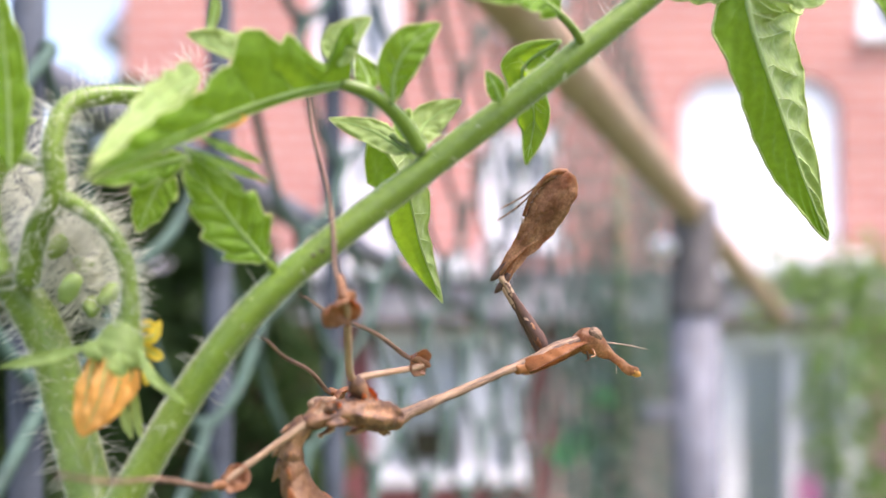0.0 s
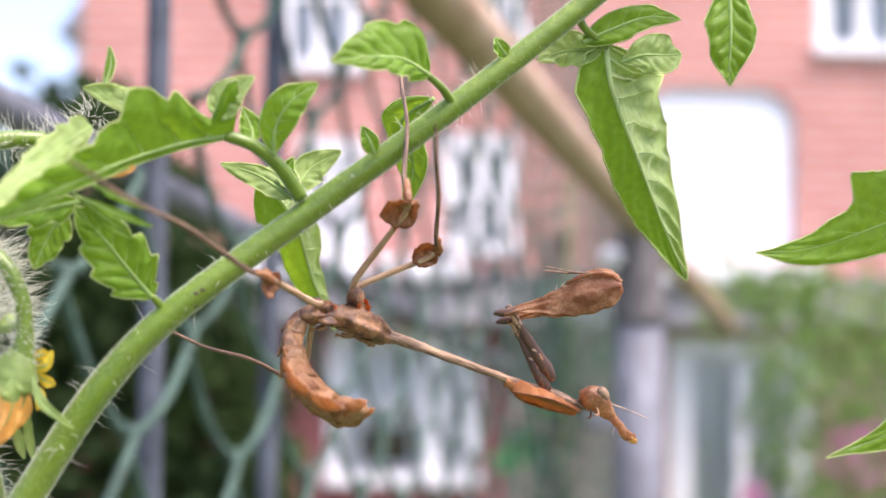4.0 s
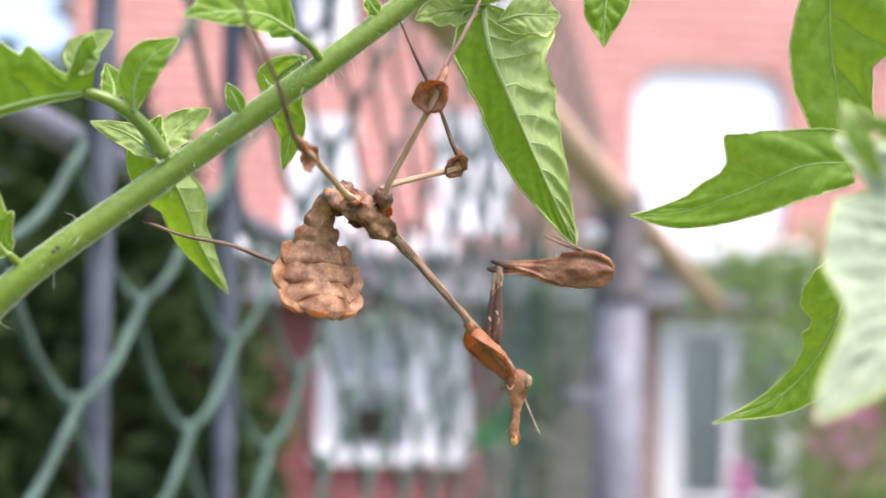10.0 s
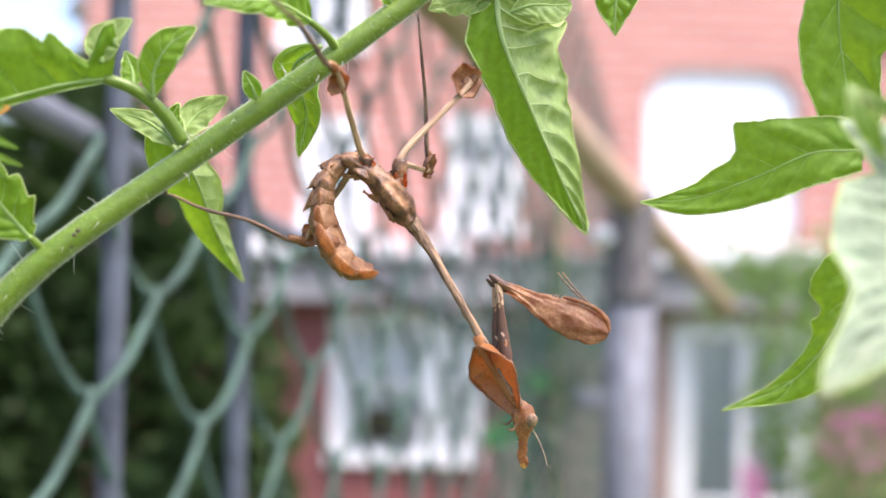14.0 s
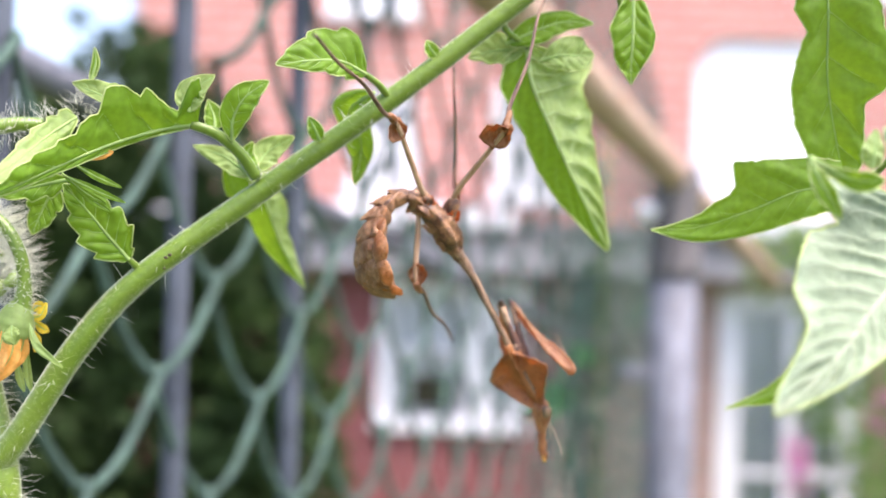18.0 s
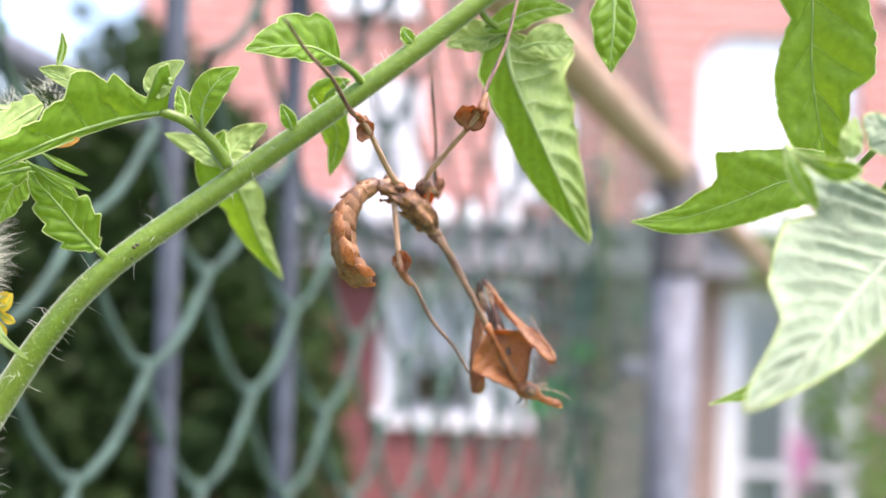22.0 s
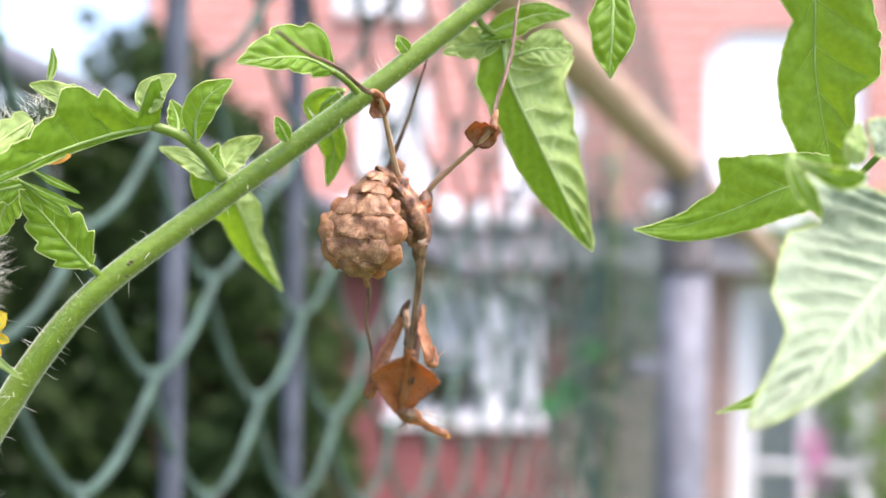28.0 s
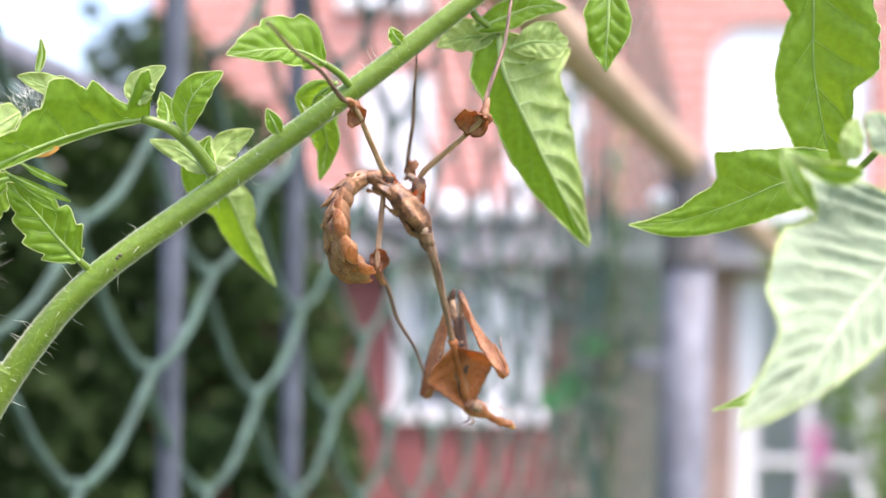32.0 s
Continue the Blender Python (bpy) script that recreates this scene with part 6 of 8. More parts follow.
    walk(MOVING["prothorax"], [(t, pose(*p)) for t, *p in (
        (0, 0.01260, 0.00000, 0.00000, 70.9, 2.7, 19.4), (0.5, 0.01260, 0.00000, 0.00000, 72.0, -1.8, 17.5), (1, 0.01260, 0.00000, 0.00000, 73.3, -6.0, 15.0),
        (2, 0.01260, 0.00000, -0.00000, 73.0, -19.8, 16.8), (3, 0.01260, 0.00000, -0.00000, 80.6, -22.8, -1.4),
        (5.5, 0.01260, 0.00000, 0.00000, 80.6, -6.2, -3.2), (6, 0.01260, 0.00000, -0.00000, 82.6, -24.7, -6.0),
        (7, 0.01260, 0.00000, 0.00000, 78.8, -40.1, -8.6), (8, 0.01260, 0.00000, 0.00000, 56.5, -23.2, -3.6),
        (8.5, 0.01260, 0.00000, 0.00000, 52.1, -23.3, -1.9), (8.75, 0.01202, 0.00000, 0.00000, 77.2, -8.6, -11.0),
        (9, 0.01260, 0.00000, 0.00000, 103.1, 6.6, -6.5), (9.5, 0.01260, 0.00000, 0.00000, 103.1, 6.6, -6.5),
        (9.75, 0.01190, -0.00000, 0.00000, 78.4, -9.9, -13.4), (10, 0.01260, 0.00000, 0.00000, 55.1, -27.8, -5.9),
        (10.5, 0.01260, 0.00000, 0.00000, 55.1, -27.8, -5.9), (10.75, 0.01171, 0.00000, 0.00000, 70.5, -3.9, -13.0),
        (11, 0.01260, 0.00000, -0.00000, 86.2, 17.4, -1.2), (11.35, 0.01248, -0.00000, 0.00000, 51.5, 7.5, -13.4),
        (11.6, 0.01260, -0.00000, 0.00000, 30.2, -4.9, -15.1), (12, 0.01260, 0.00000, 0.00000, 57.2, 2.1, -15.8),
        (13, 0.01260, -0.00000, 0.00000, 62.4, -14.3, -20.7), (14, 0.01260, 0.00000, 0.00000, 58.3, -0.9, -17.3),
        (17, 0.01260, 0.00000, 0.00000, 69.2, -25.6, -21.4), (17.25, 0.01260, 0.00000, 0.00000, 66.0, -18.3, -20.1),
        (17.375, 0.01260, 0.00000, 0.00000, 63.6, -15.2, -19.3), (17.5, 0.01260, -0.00000, 0.00000, 60.9, -12.0, -18.6),
        (18, 0.01260, 0.00000, 0.00000, 46.9, -5.3, -15.5), (18.5, 0.01260, 0.00000, -0.00000, 49.7, 12.8, -27.8),
        (19, 0.01260, 0.00000, 0.00000, 18.7, -10.3, -23.8), (20, 0.01260, -0.00000, 0.00000, 6.9, -20.7, -24.6),
        (22, 0.01260, 0.00000, -0.00000, 9.6, -22.7, -25.5), (23, 0.01260, 0.00000, 0.00000, 10.2, -21.9, -27.5),
        (24, 0.01260, 0.00000, 0.00000, 10.6, -24.6, -27.8), (25, 0.01260, 0.00000, 0.00000, 8.0, -18.8, -24.5),
        (28, 0.01260, 0.00000, 0.00000, 33.8, 41.6, -15.6), (28.5, 0.01260, 0.00000, 0.00000, 33.8, 41.6, -15.6),
        (28.75, 0.01170, 0.00000, -0.00000, -5.4, -6.8, -26.4), (29, 0.01260, 0.00000, 0.00000, -51.2, -49.4, 0.9),
        (29.3, 0.01260, 0.00000, 0.00000, -51.2, -49.4, 0.9), (29.45, 0.01209, 0.00000, 0.00000, -7.6, -10.6, -28.1),
        (29.6, 0.01260, 0.00000, 0.00000, 23.1, 34.0, -23.3), (30, 0.01260, 0.00000, 0.00000, -22.3, -20.0, -19.9),
        (31, 0.01260, 0.00000, -0.00000, 9.6, 26.6, -23.1), (32, 0.01260, 0.00000, -0.00000, -6.0, 23.7, -30.4),)])
    walk(MOVING["head"], [(t, pose(*p)) for t, *p in (
        (0, 0.04323, 0.01077, -0.00150, -26.5, -8.2, -32.0), (0.5, 0.04359, 0.00975, 0.00101, -26.5, 2.8, -29.6), (1, 0.04382, 0.00837, 0.00337, -26.6, 11.2, -26.9),
        (2, 0.04188, 0.00882, 0.01100, -32.2, 14.8, -14.6), (3, 0.04256, -0.00072, 0.01258, -23.1, -15.4, -35.1), (5.5, 0.04486, -0.00181, 0.00350, -35.0, 14.8, -24.1),
        (6, 0.04196, -0.00310, 0.01359, -24.7, 4.1, -32.7), (7, 0.03719, -0.00372, 0.02092, -15.2, -14.4, -26.1), (8, 0.04242, -0.00188, 0.01278, -22.0, -43.9, -48.9),
        (8.5, 0.04242, -0.00099, 0.01288, -25.8, -46.8, -46.2), (8.75, 0.04324, -0.00608, 0.00484, -9.0, -3.5, -46.7),
        (9, 0.04468, -0.00364, -0.00371, 19.7, 37.0, -26.3), (9.5, 0.04468, -0.00364, -0.00371, 19.7, 37.0, -26.3), (9.75, 0.04279, -0.00737, 0.00555, -6.7, -5.8, -54.0),
        (10, 0.04119, -0.00295, 0.01517, -7.4, -51.1, -69.3), (10.5, 0.04119, -0.00295, 0.01517, -7.4, -51.1, -69.3),
        (10.75, 0.04277, -0.00716, 0.00218, -6.0, -2.3, -49.4), (11, 0.04360, -0.00066, -0.00973, 25.7, 41.4, -15.6),
        (11.35, 0.04333, -0.00736, -0.00417, -16.2, 27.6, -39.1), (11.6, 0.04386, -0.00844, 0.00280, -38.5, 13.1, -48.0),
        (12, 0.04386, -0.00882, -0.00119, -18.4, 31.4, -40.2), (13, 0.04206, -0.01112, 0.00804, -13.0, 21.6, -42.7), (14, 0.04362, -0.00967, 0.00048, -22.1, 30.3, -43.3),
        (17, 0.03989, -0.01070, 0.01403, -8.8, 16.4, -32.9), (17.25, 0.04157, -0.01061, 0.01022, -6.6, 15.6, -33.3),
        (17.375, 0.04215, -0.01037, 0.00853, -3.1, 13.7, -33.8), (17.5, 0.04273, -0.01014, 0.00677, 0.7, 12.1, -34.3), (18, 0.04378, -0.00864, 0.00302, 2.9, 0.7, -37.5),
        (18.5, 0.04063, -0.01480, -0.00719, 29.8, 17.1, -9.6), (19, 0.04185, -0.01292, 0.00581, 5.5, -24.5, -14.3), (20, 0.04024, -0.01264, 0.01151, -3.0, 1.1, -0.0),
        (22, 0.03967, -0.01290, 0.01254, -6.4, 3.3, 6.6), (23, 0.03936, -0.01390, 0.01212, -7.0, -1.9, 8.3), (24, 0.03873, -0.01380, 0.01353, -7.5, 3.0, 8.5),
        (25, 0.04060, -0.01276, 0.01045, -7.6, 4.8, 9.3), (28, 0.03601, -0.00651, -0.02159, 29.4, 4.8, 34.1), (28.5, 0.03601, -0.00651, -0.02159, 29.4, 4.8, 34.1),
        (28.75, 0.03751, -0.01280, 0.00344, -11.2, 9.1, 17.6), (29, 0.03373, 0.00035, 0.02469, -46.6, 0.4, 8.7), (29.3, 0.03373, 0.00035, 0.02469, -46.6, 0.4, 8.7),
        (29.45, 0.03825, -0.01400, 0.00554, -14.7, 17.7, 15.7), (29.6, 0.03733, -0.01068, -0.01819, 21.1, 23.2, 40.0), (30, 0.04131, -0.01041, 0.01111, -26.1, 11.4, 4.9),
        (31, 0.03933, -0.01138, -0.01456, 14.1, 23.9, 23.9), (32, 0.03825, -0.01508, -0.01307, 0.2, 24.7, 17.1),)])
    walk(MOVING["cxR"], [(t, pose(*p)) for t, *p in (
        (0, 0.03676, 0.00947, -0.00209, -21.8, 13.2, 119.6), (0.5, 0.03713, 0.00870, -0.00006, -20.5, 16.3, 125.2),
        (1, 0.03742, 0.00764, 0.00186, -18.5, 20.1, 132.2), (2, 0.03603, 0.00804, 0.00800, -13.5, 17.8, 146.2),
        (3, 0.03687, 0.00047, 0.00941, -22.6, 11.7, 129.9), (5.5, 0.03854, -0.00041, 0.00209, -6.4, 11.9, 144.6),
        (6, 0.03648, -0.00144, 0.01025, -17.0, 20.6, 138.3), (7, 0.03371, -0.00168, 0.01478, -17.7, 24.4, 148.8),
        (8, 0.03823, -0.00136, 0.00789, -9.5, 44.6, 139.6), (8.5, 0.03823, -0.00081, 0.00797, -5.1, 47.1, 142.8),
        (8.75, 0.03805, -0.00352, 0.00190, -20.9, 13.2, 132.1), (9, 0.03875, -0.00073, -0.00361, -34.9, -22.3, 138.8),
        (9.5, 0.03875, -0.00073, -0.00361, -34.9, -22.3, 138.8), (9.75, 0.03776, -0.00456, 0.00250, -23.6, 10.0, 123.5),
        (10, 0.03740, -0.00231, 0.00993, -25.3, 42.2, 117.2), (10.5, 0.03740, -0.00231, 0.00993, -25.3, 42.2, 117.2),
        (10.75, 0.03765, -0.00445, 0.00000, -22.9, 10.8, 125.9), (11, 0.03789, 0.00129, -0.00814, -33.3, -19.3, 141.7),
        (11.35, 0.03760, -0.00461, -0.00485, -4.7, 1.8, 138.0), (11.6, 0.03800, -0.00623, 0.00018, 15.0, 15.4, 140.5),
        (12, 0.03800, -0.00568, -0.00263, -4.8, -1.7, 138.1), (13, 0.03701, -0.00770, 0.00469, -8.8, 10.1, 136.2),
        (14, 0.03783, -0.00652, -0.00150, -0.7, 1.5, 138.0), (17, 0.03544, -0.00728, 0.00959, -15.2, 12.9, 134.2),
        (17.25, 0.03673, -0.00714, 0.00668, -16.4, 12.7, 137.3), (17.375, 0.03715, -0.00715, 0.00513, -17.1, 12.3, 137.5),
        (17.5, 0.03757, -0.00714, 0.00355, -18.2, 11.6, 137.7), (18, 0.03821, -0.00592, 0.00103, -22.8, 31.5, 135.6),
        (18.5, 0.03565, -0.01093, -0.00579, -36.6, 2.3, 137.2), (19, 0.03639, -0.00950, 0.00465, -35.7, 46.5, 114.3),
        (20, 0.03505, -0.00928, 0.00931, -22.7, 37.6, 134.6), (22, 0.03458, -0.00950, 0.01017, -24.2, 39.3, 132.8),
        (23, 0.03436, -0.01031, 0.00985, -21.5, 27.9, 136.1), (24, 0.03386, -0.01022, 0.01098, -21.8, 28.3, 136.3),
        (25, 0.03533, -0.00938, 0.00848, -19.4, 26.6, 138.1), (28, 0.03185, -0.00458, -0.01690, -28.9, -18.1, 144.7),
        (28.5, 0.03185, -0.00458, -0.01690, -28.9, -18.1, 144.7), (28.75, 0.03281, -0.00954, 0.00269, -15.9, 17.5, 137.4),
        (29, 0.03003, 0.00085, 0.01930, -3.0, 51.2, 146.1), (29.3, 0.03003, 0.00085, 0.01930, -3.0, 51.2, 146.1),
        (29.45, 0.03350, -0.01047, 0.00434, -17.7, 19.1, 132.9), (29.6, 0.03289, -0.00786, -0.01426, -25.5, -13.6, 135.1),
        (30, 0.03596, -0.00759, 0.00857, -8.9, 30.5, 140.9), (31, 0.03439, -0.00831, -0.01152, -14.5, -6.8, 142.3),
        (32, 0.03354, -0.01127, -0.01054, -5.0, -0.2, 137.1),)])
    walk(MOVING["fmR"], [(t, pose(*p)) for t, *p in (
        (0, 0.03070, 0.02014, -0.00496, -22.9, -24.1, 63.5), (0.5, 0.03016, 0.01858, -0.00359, -21.5, -28.3, 56.7),
        (1, 0.02948, 0.01641, -0.00248, -19.8, -32.0, 50.3), (2, 0.02606, 0.01471, 0.00415, -21.0, -31.2, 55.6),
        (3, 0.02894, 0.00993, 0.00686, -15.1, -39.8, 30.8), (5.5, 0.02849, 0.00673, -0.00050, -7.3, -22.0, 39.6),
        (6, 0.02768, 0.00640, 0.00581, -15.3, -36.3, 35.8), (7, 0.02389, 0.00426, 0.00957, -21.5, -36.3, 47.0),
        (8, 0.03140, 0.00445, -0.00096, -46.7, -19.4, 59.0), (8.5, 0.03140, 0.00437, -0.00127, -48.8, -16.0, 59.7),
        (8.75, 0.02991, 0.00548, -0.00094, -10.5, -25.9, 36.8), (9, 0.02998, 0.00695, 0.00118, 32.1, -21.9, 23.0),
        (9.5, 0.02998, 0.00695, 0.00118, 32.1, -21.9, 23.0), (9.75, 0.03090, 0.00578, 0.00032, -8.9, -28.6, 31.1),
        (10, 0.03313, 0.00599, 0.00146, -50.4, -26.9, 54.7), (10.5, 0.03313, 0.00599, 0.00146, -50.4, -26.9, 54.7),
        (10.75, 0.03041, 0.00556, -0.00236, -7.8, -18.5, 28.8), (11, 0.02856, 0.00865, -0.00397, 29.7, -1.1, 31.3),
        (11.35, 0.02832, 0.00376, -0.00525, 0.5, 7.8, 24.0), (11.6, 0.02864, 0.00150, -0.00318, -20.4, 7.4, 18.7),
        (12, 0.02864, 0.00274, -0.00225, 4.2, -1.4, 20.0), (13, 0.02806, 0.00089, 0.00248, -3.6, -12.8, 16.6),
        (14, 0.02846, 0.00190, -0.00183, -0.3, -1.8, 17.0), (17, 0.02688, 0.00153, 0.00677, -2.3, -29.1, 14.3),
        (17.25, 0.02770, 0.00121, 0.00391, 1.4, -19.7, 10.0), (17.375, 0.02807, 0.00116, 0.00244, 3.6, -33.4, 6.6),
        (17.5, 0.02844, 0.00116, 0.00101, -27.3, -46.9, 0.6), (18, 0.03054, 0.00160, -0.00556, -51.2, -53.9, -18.0),
        (18.5, 0.02642, -0.00237, -0.00629, 7.0, -54.2, -92.1), (19, 0.03283, -0.00160, -0.00449, -46.4, -59.7, -32.3),
        (20, 0.02804, -0.00218, 0.00161, -57.7, -59.5, -20.7), (22, 0.02796, -0.00234, 0.00218, -59.9, -50.8, -17.8),
        (23, 0.02634, -0.00259, 0.00395, -58.9, -50.9, -19.9), (24, 0.02583, -0.00256, 0.00501, -57.6, -57.4, -21.0),
        (25, 0.02694, -0.00187, 0.00283, -60.4, -54.2, -17.7), (28, 0.02207, 0.00234, -0.01298, -22.7, -40.8, -58.7),
        (28.5, 0.02207, 0.00234, -0.01298, -22.7, -40.8, -58.7), (28.75, 0.02413, -0.00156, -0.00104, -57.9, -61.1, -16.0),
        (29, 0.02347, 0.00526, 0.00948, -105.8, -53.1, 22.7), (29.3, 0.02347, 0.00526, 0.00948, -105.8, -53.1, 22.7),
        (29.45, 0.02546, -0.00184, 0.00025, -56.9, -55.0, -23.5), (29.6, 0.02421, 0.00078, -0.01129, -32.9, -35.2, -52.6),
        (30, 0.02754, -0.00074, 0.00217, -84.6, -60.3, 5.4), (31, 0.02449, -0.00067, -0.01002, -47.9, -38.1, -29.0),
        (32, 0.02431, -0.00270, -0.01050, -62.2, -39.9, -21.5),)])
    walk(MOVING["cxL"], [(t, pose(*p)) for t, *p in (
        (0, 0.03736, 0.00777, -0.00212, -21.8, 13.1, 119.4), (0.5, 0.03768, 0.00698, -0.00013, -20.7, 15.8, 124.2),
        (1, 0.03789, 0.00591, 0.00175, -19.1, 19.1, 130.0), (2, 0.03658, 0.00633, 0.00791, -15.7, 23.1, 140.0),
        (3, 0.03695, -0.00130, 0.00910, -25.1, 19.4, 121.4), (5.5, 0.03848, -0.00218, 0.00176, -7.1, 10.9, 140.3),
        (6, 0.03646, -0.00321, 0.00989, -18.4, 18.7, 133.9), (7, 0.03414, -0.00324, 0.01400, -20.4, 25.3, 142.8),
        (8, 0.03809, -0.00315, 0.00796, -13.9, 43.4, 133.5), (8.5, 0.03809, -0.00259, 0.00816, -9.9, 46.3, 136.3),
        (8.75, 0.03802, -0.00488, 0.00083, -21.8, 11.4, 128.2), (9, 0.03853, -0.00083, -0.00539, -33.6, -24.7, 135.4),
        (9.5, 0.03853, -0.00083, -0.00539, -33.6, -24.7, 135.4), (9.75, 0.03770, -0.00590, 0.00141, -24.2, 8.2, 120.2),
        (10, 0.03717, -0.00410, 0.01001, -28.1, 40.3, 113.1), (10.5, 0.03717, -0.00410, 0.01001, -28.1, 40.3, 113.1),
        (10.75, 0.03753, -0.00563, -0.00114, -23.6, 9.0, 122.2), (11, 0.03735, 0.00137, -0.00986, -32.0, -21.9, 138.0),
        (11.35, 0.03717, -0.00565, -0.00620, -4.8, 1.3, 133.8), (11.6, 0.03763, -0.00786, -0.00050, 13.9, 16.2, 136.3),
        (12, 0.03763, -0.00684, -0.00395, -4.6, -2.3, 134.0), (13, 0.03690, -0.00894, 0.00338, -9.4, 9.2, 132.4),
        (14, 0.03746, -0.00776, -0.00276, -0.8, 1.2, 134.2), (17, 0.03563, -0.00851, 0.00829, -15.8, 11.9, 131.0),
        (17.25, 0.03681, -0.00827, 0.00528, -17.1, 11.5, 133.8), (17.375, 0.03720, -0.00770, 0.00443, -17.3, 12.1, 136.7),
        (17.5, 0.03757, -0.00714, 0.00355, -17.9, 12.4, 139.6), (18, 0.03821, -0.00592, 0.00103, -17.8, 18.7, 152.9),
        (18.5, 0.03565, -0.01093, -0.00579, -36.2, 11.5, 149.9), (19, 0.03639, -0.00950, 0.00465, -28.1, 47.6, 133.3),
        (20, 0.03505, -0.00928, 0.00931, -17.1, 31.2, 146.2), (22, 0.03458, -0.00950, 0.01017, -23.0, 49.7, 138.0),
        (23, 0.03436, -0.01031, 0.00985, -22.9, 45.7, 136.2), (24, 0.03386, -0.01022, 0.01098, -19.1, 32.7, 142.6),
        (25, 0.03533, -0.00938, 0.00848, -17.1, 28.2, 143.9), (28, 0.03185, -0.00458, -0.01690, -32.8, -11.7, 156.5),
        (28.5, 0.03185, -0.00458, -0.01690, -32.8, -11.7, 156.5), (28.75, 0.03281, -0.00954, 0.00269, -13.9, 23.8, 146.6),
        (29, 0.03003, 0.00085, 0.01930, 6.0, 59.2, 158.6), (29.3, 0.03003, 0.00085, 0.01930, 6.0, 59.2, 158.6),
        (29.45, 0.03350, -0.01047, 0.00434, -16.1, 25.1, 139.6), (29.6, 0.03289, -0.00786, -0.01426, -27.7, -10.0, 143.1),
        (30, 0.03596, -0.00759, 0.00857, -5.0, 31.4, 149.3), (31, 0.03439, -0.00831, -0.01152, -15.6, -5.0, 149.7),
        (32, 0.03354, -0.01127, -0.01054, -5.4, 0.3, 144.4),)])
    walk(MOVING["fmL"], [(t, pose(*p)) for t, *p in (
        (0, 0.03133, 0.01846, -0.00497, -24.0, -21.6, 69.2), (0.5, 0.03087, 0.01702, -0.00355, -23.0, -25.7, 63.0),
        (1, 0.03024, 0.01503, -0.00238, -21.6, -29.6, 56.8), (2, 0.02770, 0.01378, 0.00296, -22.5, -28.7, 61.8),
        (3, 0.03077, 0.00884, 0.00491, -18.3, -37.7, 38.1), (5.5, 0.02896, 0.00573, -0.00062, -8.2, -20.8, 45.9),
        (6, 0.02818, 0.00539, 0.00585, -17.8, -34.6, 42.4), (7, 0.02506, 0.00364, 0.00861, -23.7, -34.3, 52.3),
        (8, 0.03179, 0.00349, -0.00070, -46.8, -15.9, 62.2), (8.5, 0.03179, 0.00343, -0.00094, -48.7, -12.3, 62.7),
        (8.75, 0.03047, 0.00474, -0.00164, -11.9, -21.6, 40.5), (9, 0.03038, 0.00721, -0.00013, 29.3, -17.9, 29.8),
        (9.5, 0.03038, 0.00721, -0.00013, 29.3, -17.9, 29.8), (9.75, 0.03143, 0.00488, -0.00039, -10.7, -24.4, 35.5),
        (10, 0.03341, 0.00474, 0.00185, -50.7, -22.5, 58.3), (10.5, 0.03341, 0.00474, 0.00185, -50.7, -22.5, 58.3),
        (10.75, 0.03090, 0.00488, -0.00311, -9.3, -15.6, 32.5), (11, 0.02867, 0.00920, -0.00517, 29.0, 1.9, 34.7),
        (11.35, 0.02852, 0.00337, -0.00647, 0.3, 14.2, 26.6), (11.6, 0.02888, 0.00050, -0.00401, -20.7, 16.4, 18.9),
        (12, 0.02888, 0.00221, -0.00344, 4.0, 6.8, 24.0), (13, 0.02851, 0.00024, 0.00137, -4.3, -3.4, 19.4),
        (14, 0.02868, 0.00127, -0.00302, -0.4, 7.6, 20.3), (17, 0.02754, 0.00080, 0.00569, -3.4, -16.2, 17.6),
        (17.25, 0.02827, 0.00065, 0.00277, 0.3, -7.3, 13.3), (17.375, 0.02824, 0.00073, 0.00179, 2.1, -5.1, 10.7),
        (17.5, 0.02821, 0.00084, 0.00085, 39.6, -2.8, 8.1), (18, 0.02759, -0.00047, -0.00302, 94.5, 32.0, -17.7),
        (18.5, 0.02496, -0.00474, -0.00830, 108.6, 36.3, -57.7), (19, 0.03057, -0.00332, -0.00466, 99.3, -15.1, -54.3),
        (20, 0.02609, -0.00329, 0.00278, 99.6, -26.5, -60.0), (22, 0.02853, -0.00404, 0.00056, 100.8, -26.1, -62.0),
        (23, 0.02801, -0.00422, 0.00083, 100.6, -25.3, -63.4), (24, 0.02544, -0.00378, 0.00417, 101.4, -25.0, -64.6),
        (25, 0.02637, -0.00284, 0.00252, 98.7, -24.1, -63.4), (28, 0.02053, 0.00034, -0.01434, 99.5, 39.2, -40.5),
        (28.5, 0.02053, 0.00034, -0.01434, 99.5, 39.2, -40.5), (28.75, 0.02332, -0.00328, -0.00233, 89.8, -6.2, -53.4),
        (29, 0.02401, 0.00320, 0.00848, 89.4, -50.1, -54.5), (29.3, 0.02401, 0.00320, 0.00848, 89.4, -50.1, -54.5),
        (29.45, 0.02491, -0.00317, -0.00095, 91.7, -6.4, -56.7), (29.6, 0.02298, -0.00040, -0.01206, 97.2, 36.5, -48.8),
        (30, 0.02672, -0.00209, 0.00201, 88.9, -15.3, -56.7), (31, 0.02356, -0.00198, -0.01042, 82.9, 23.0, -55.4),
        (32, 0.02329, -0.00394, -0.01062, 75.9, 12.2, -59.2),)])
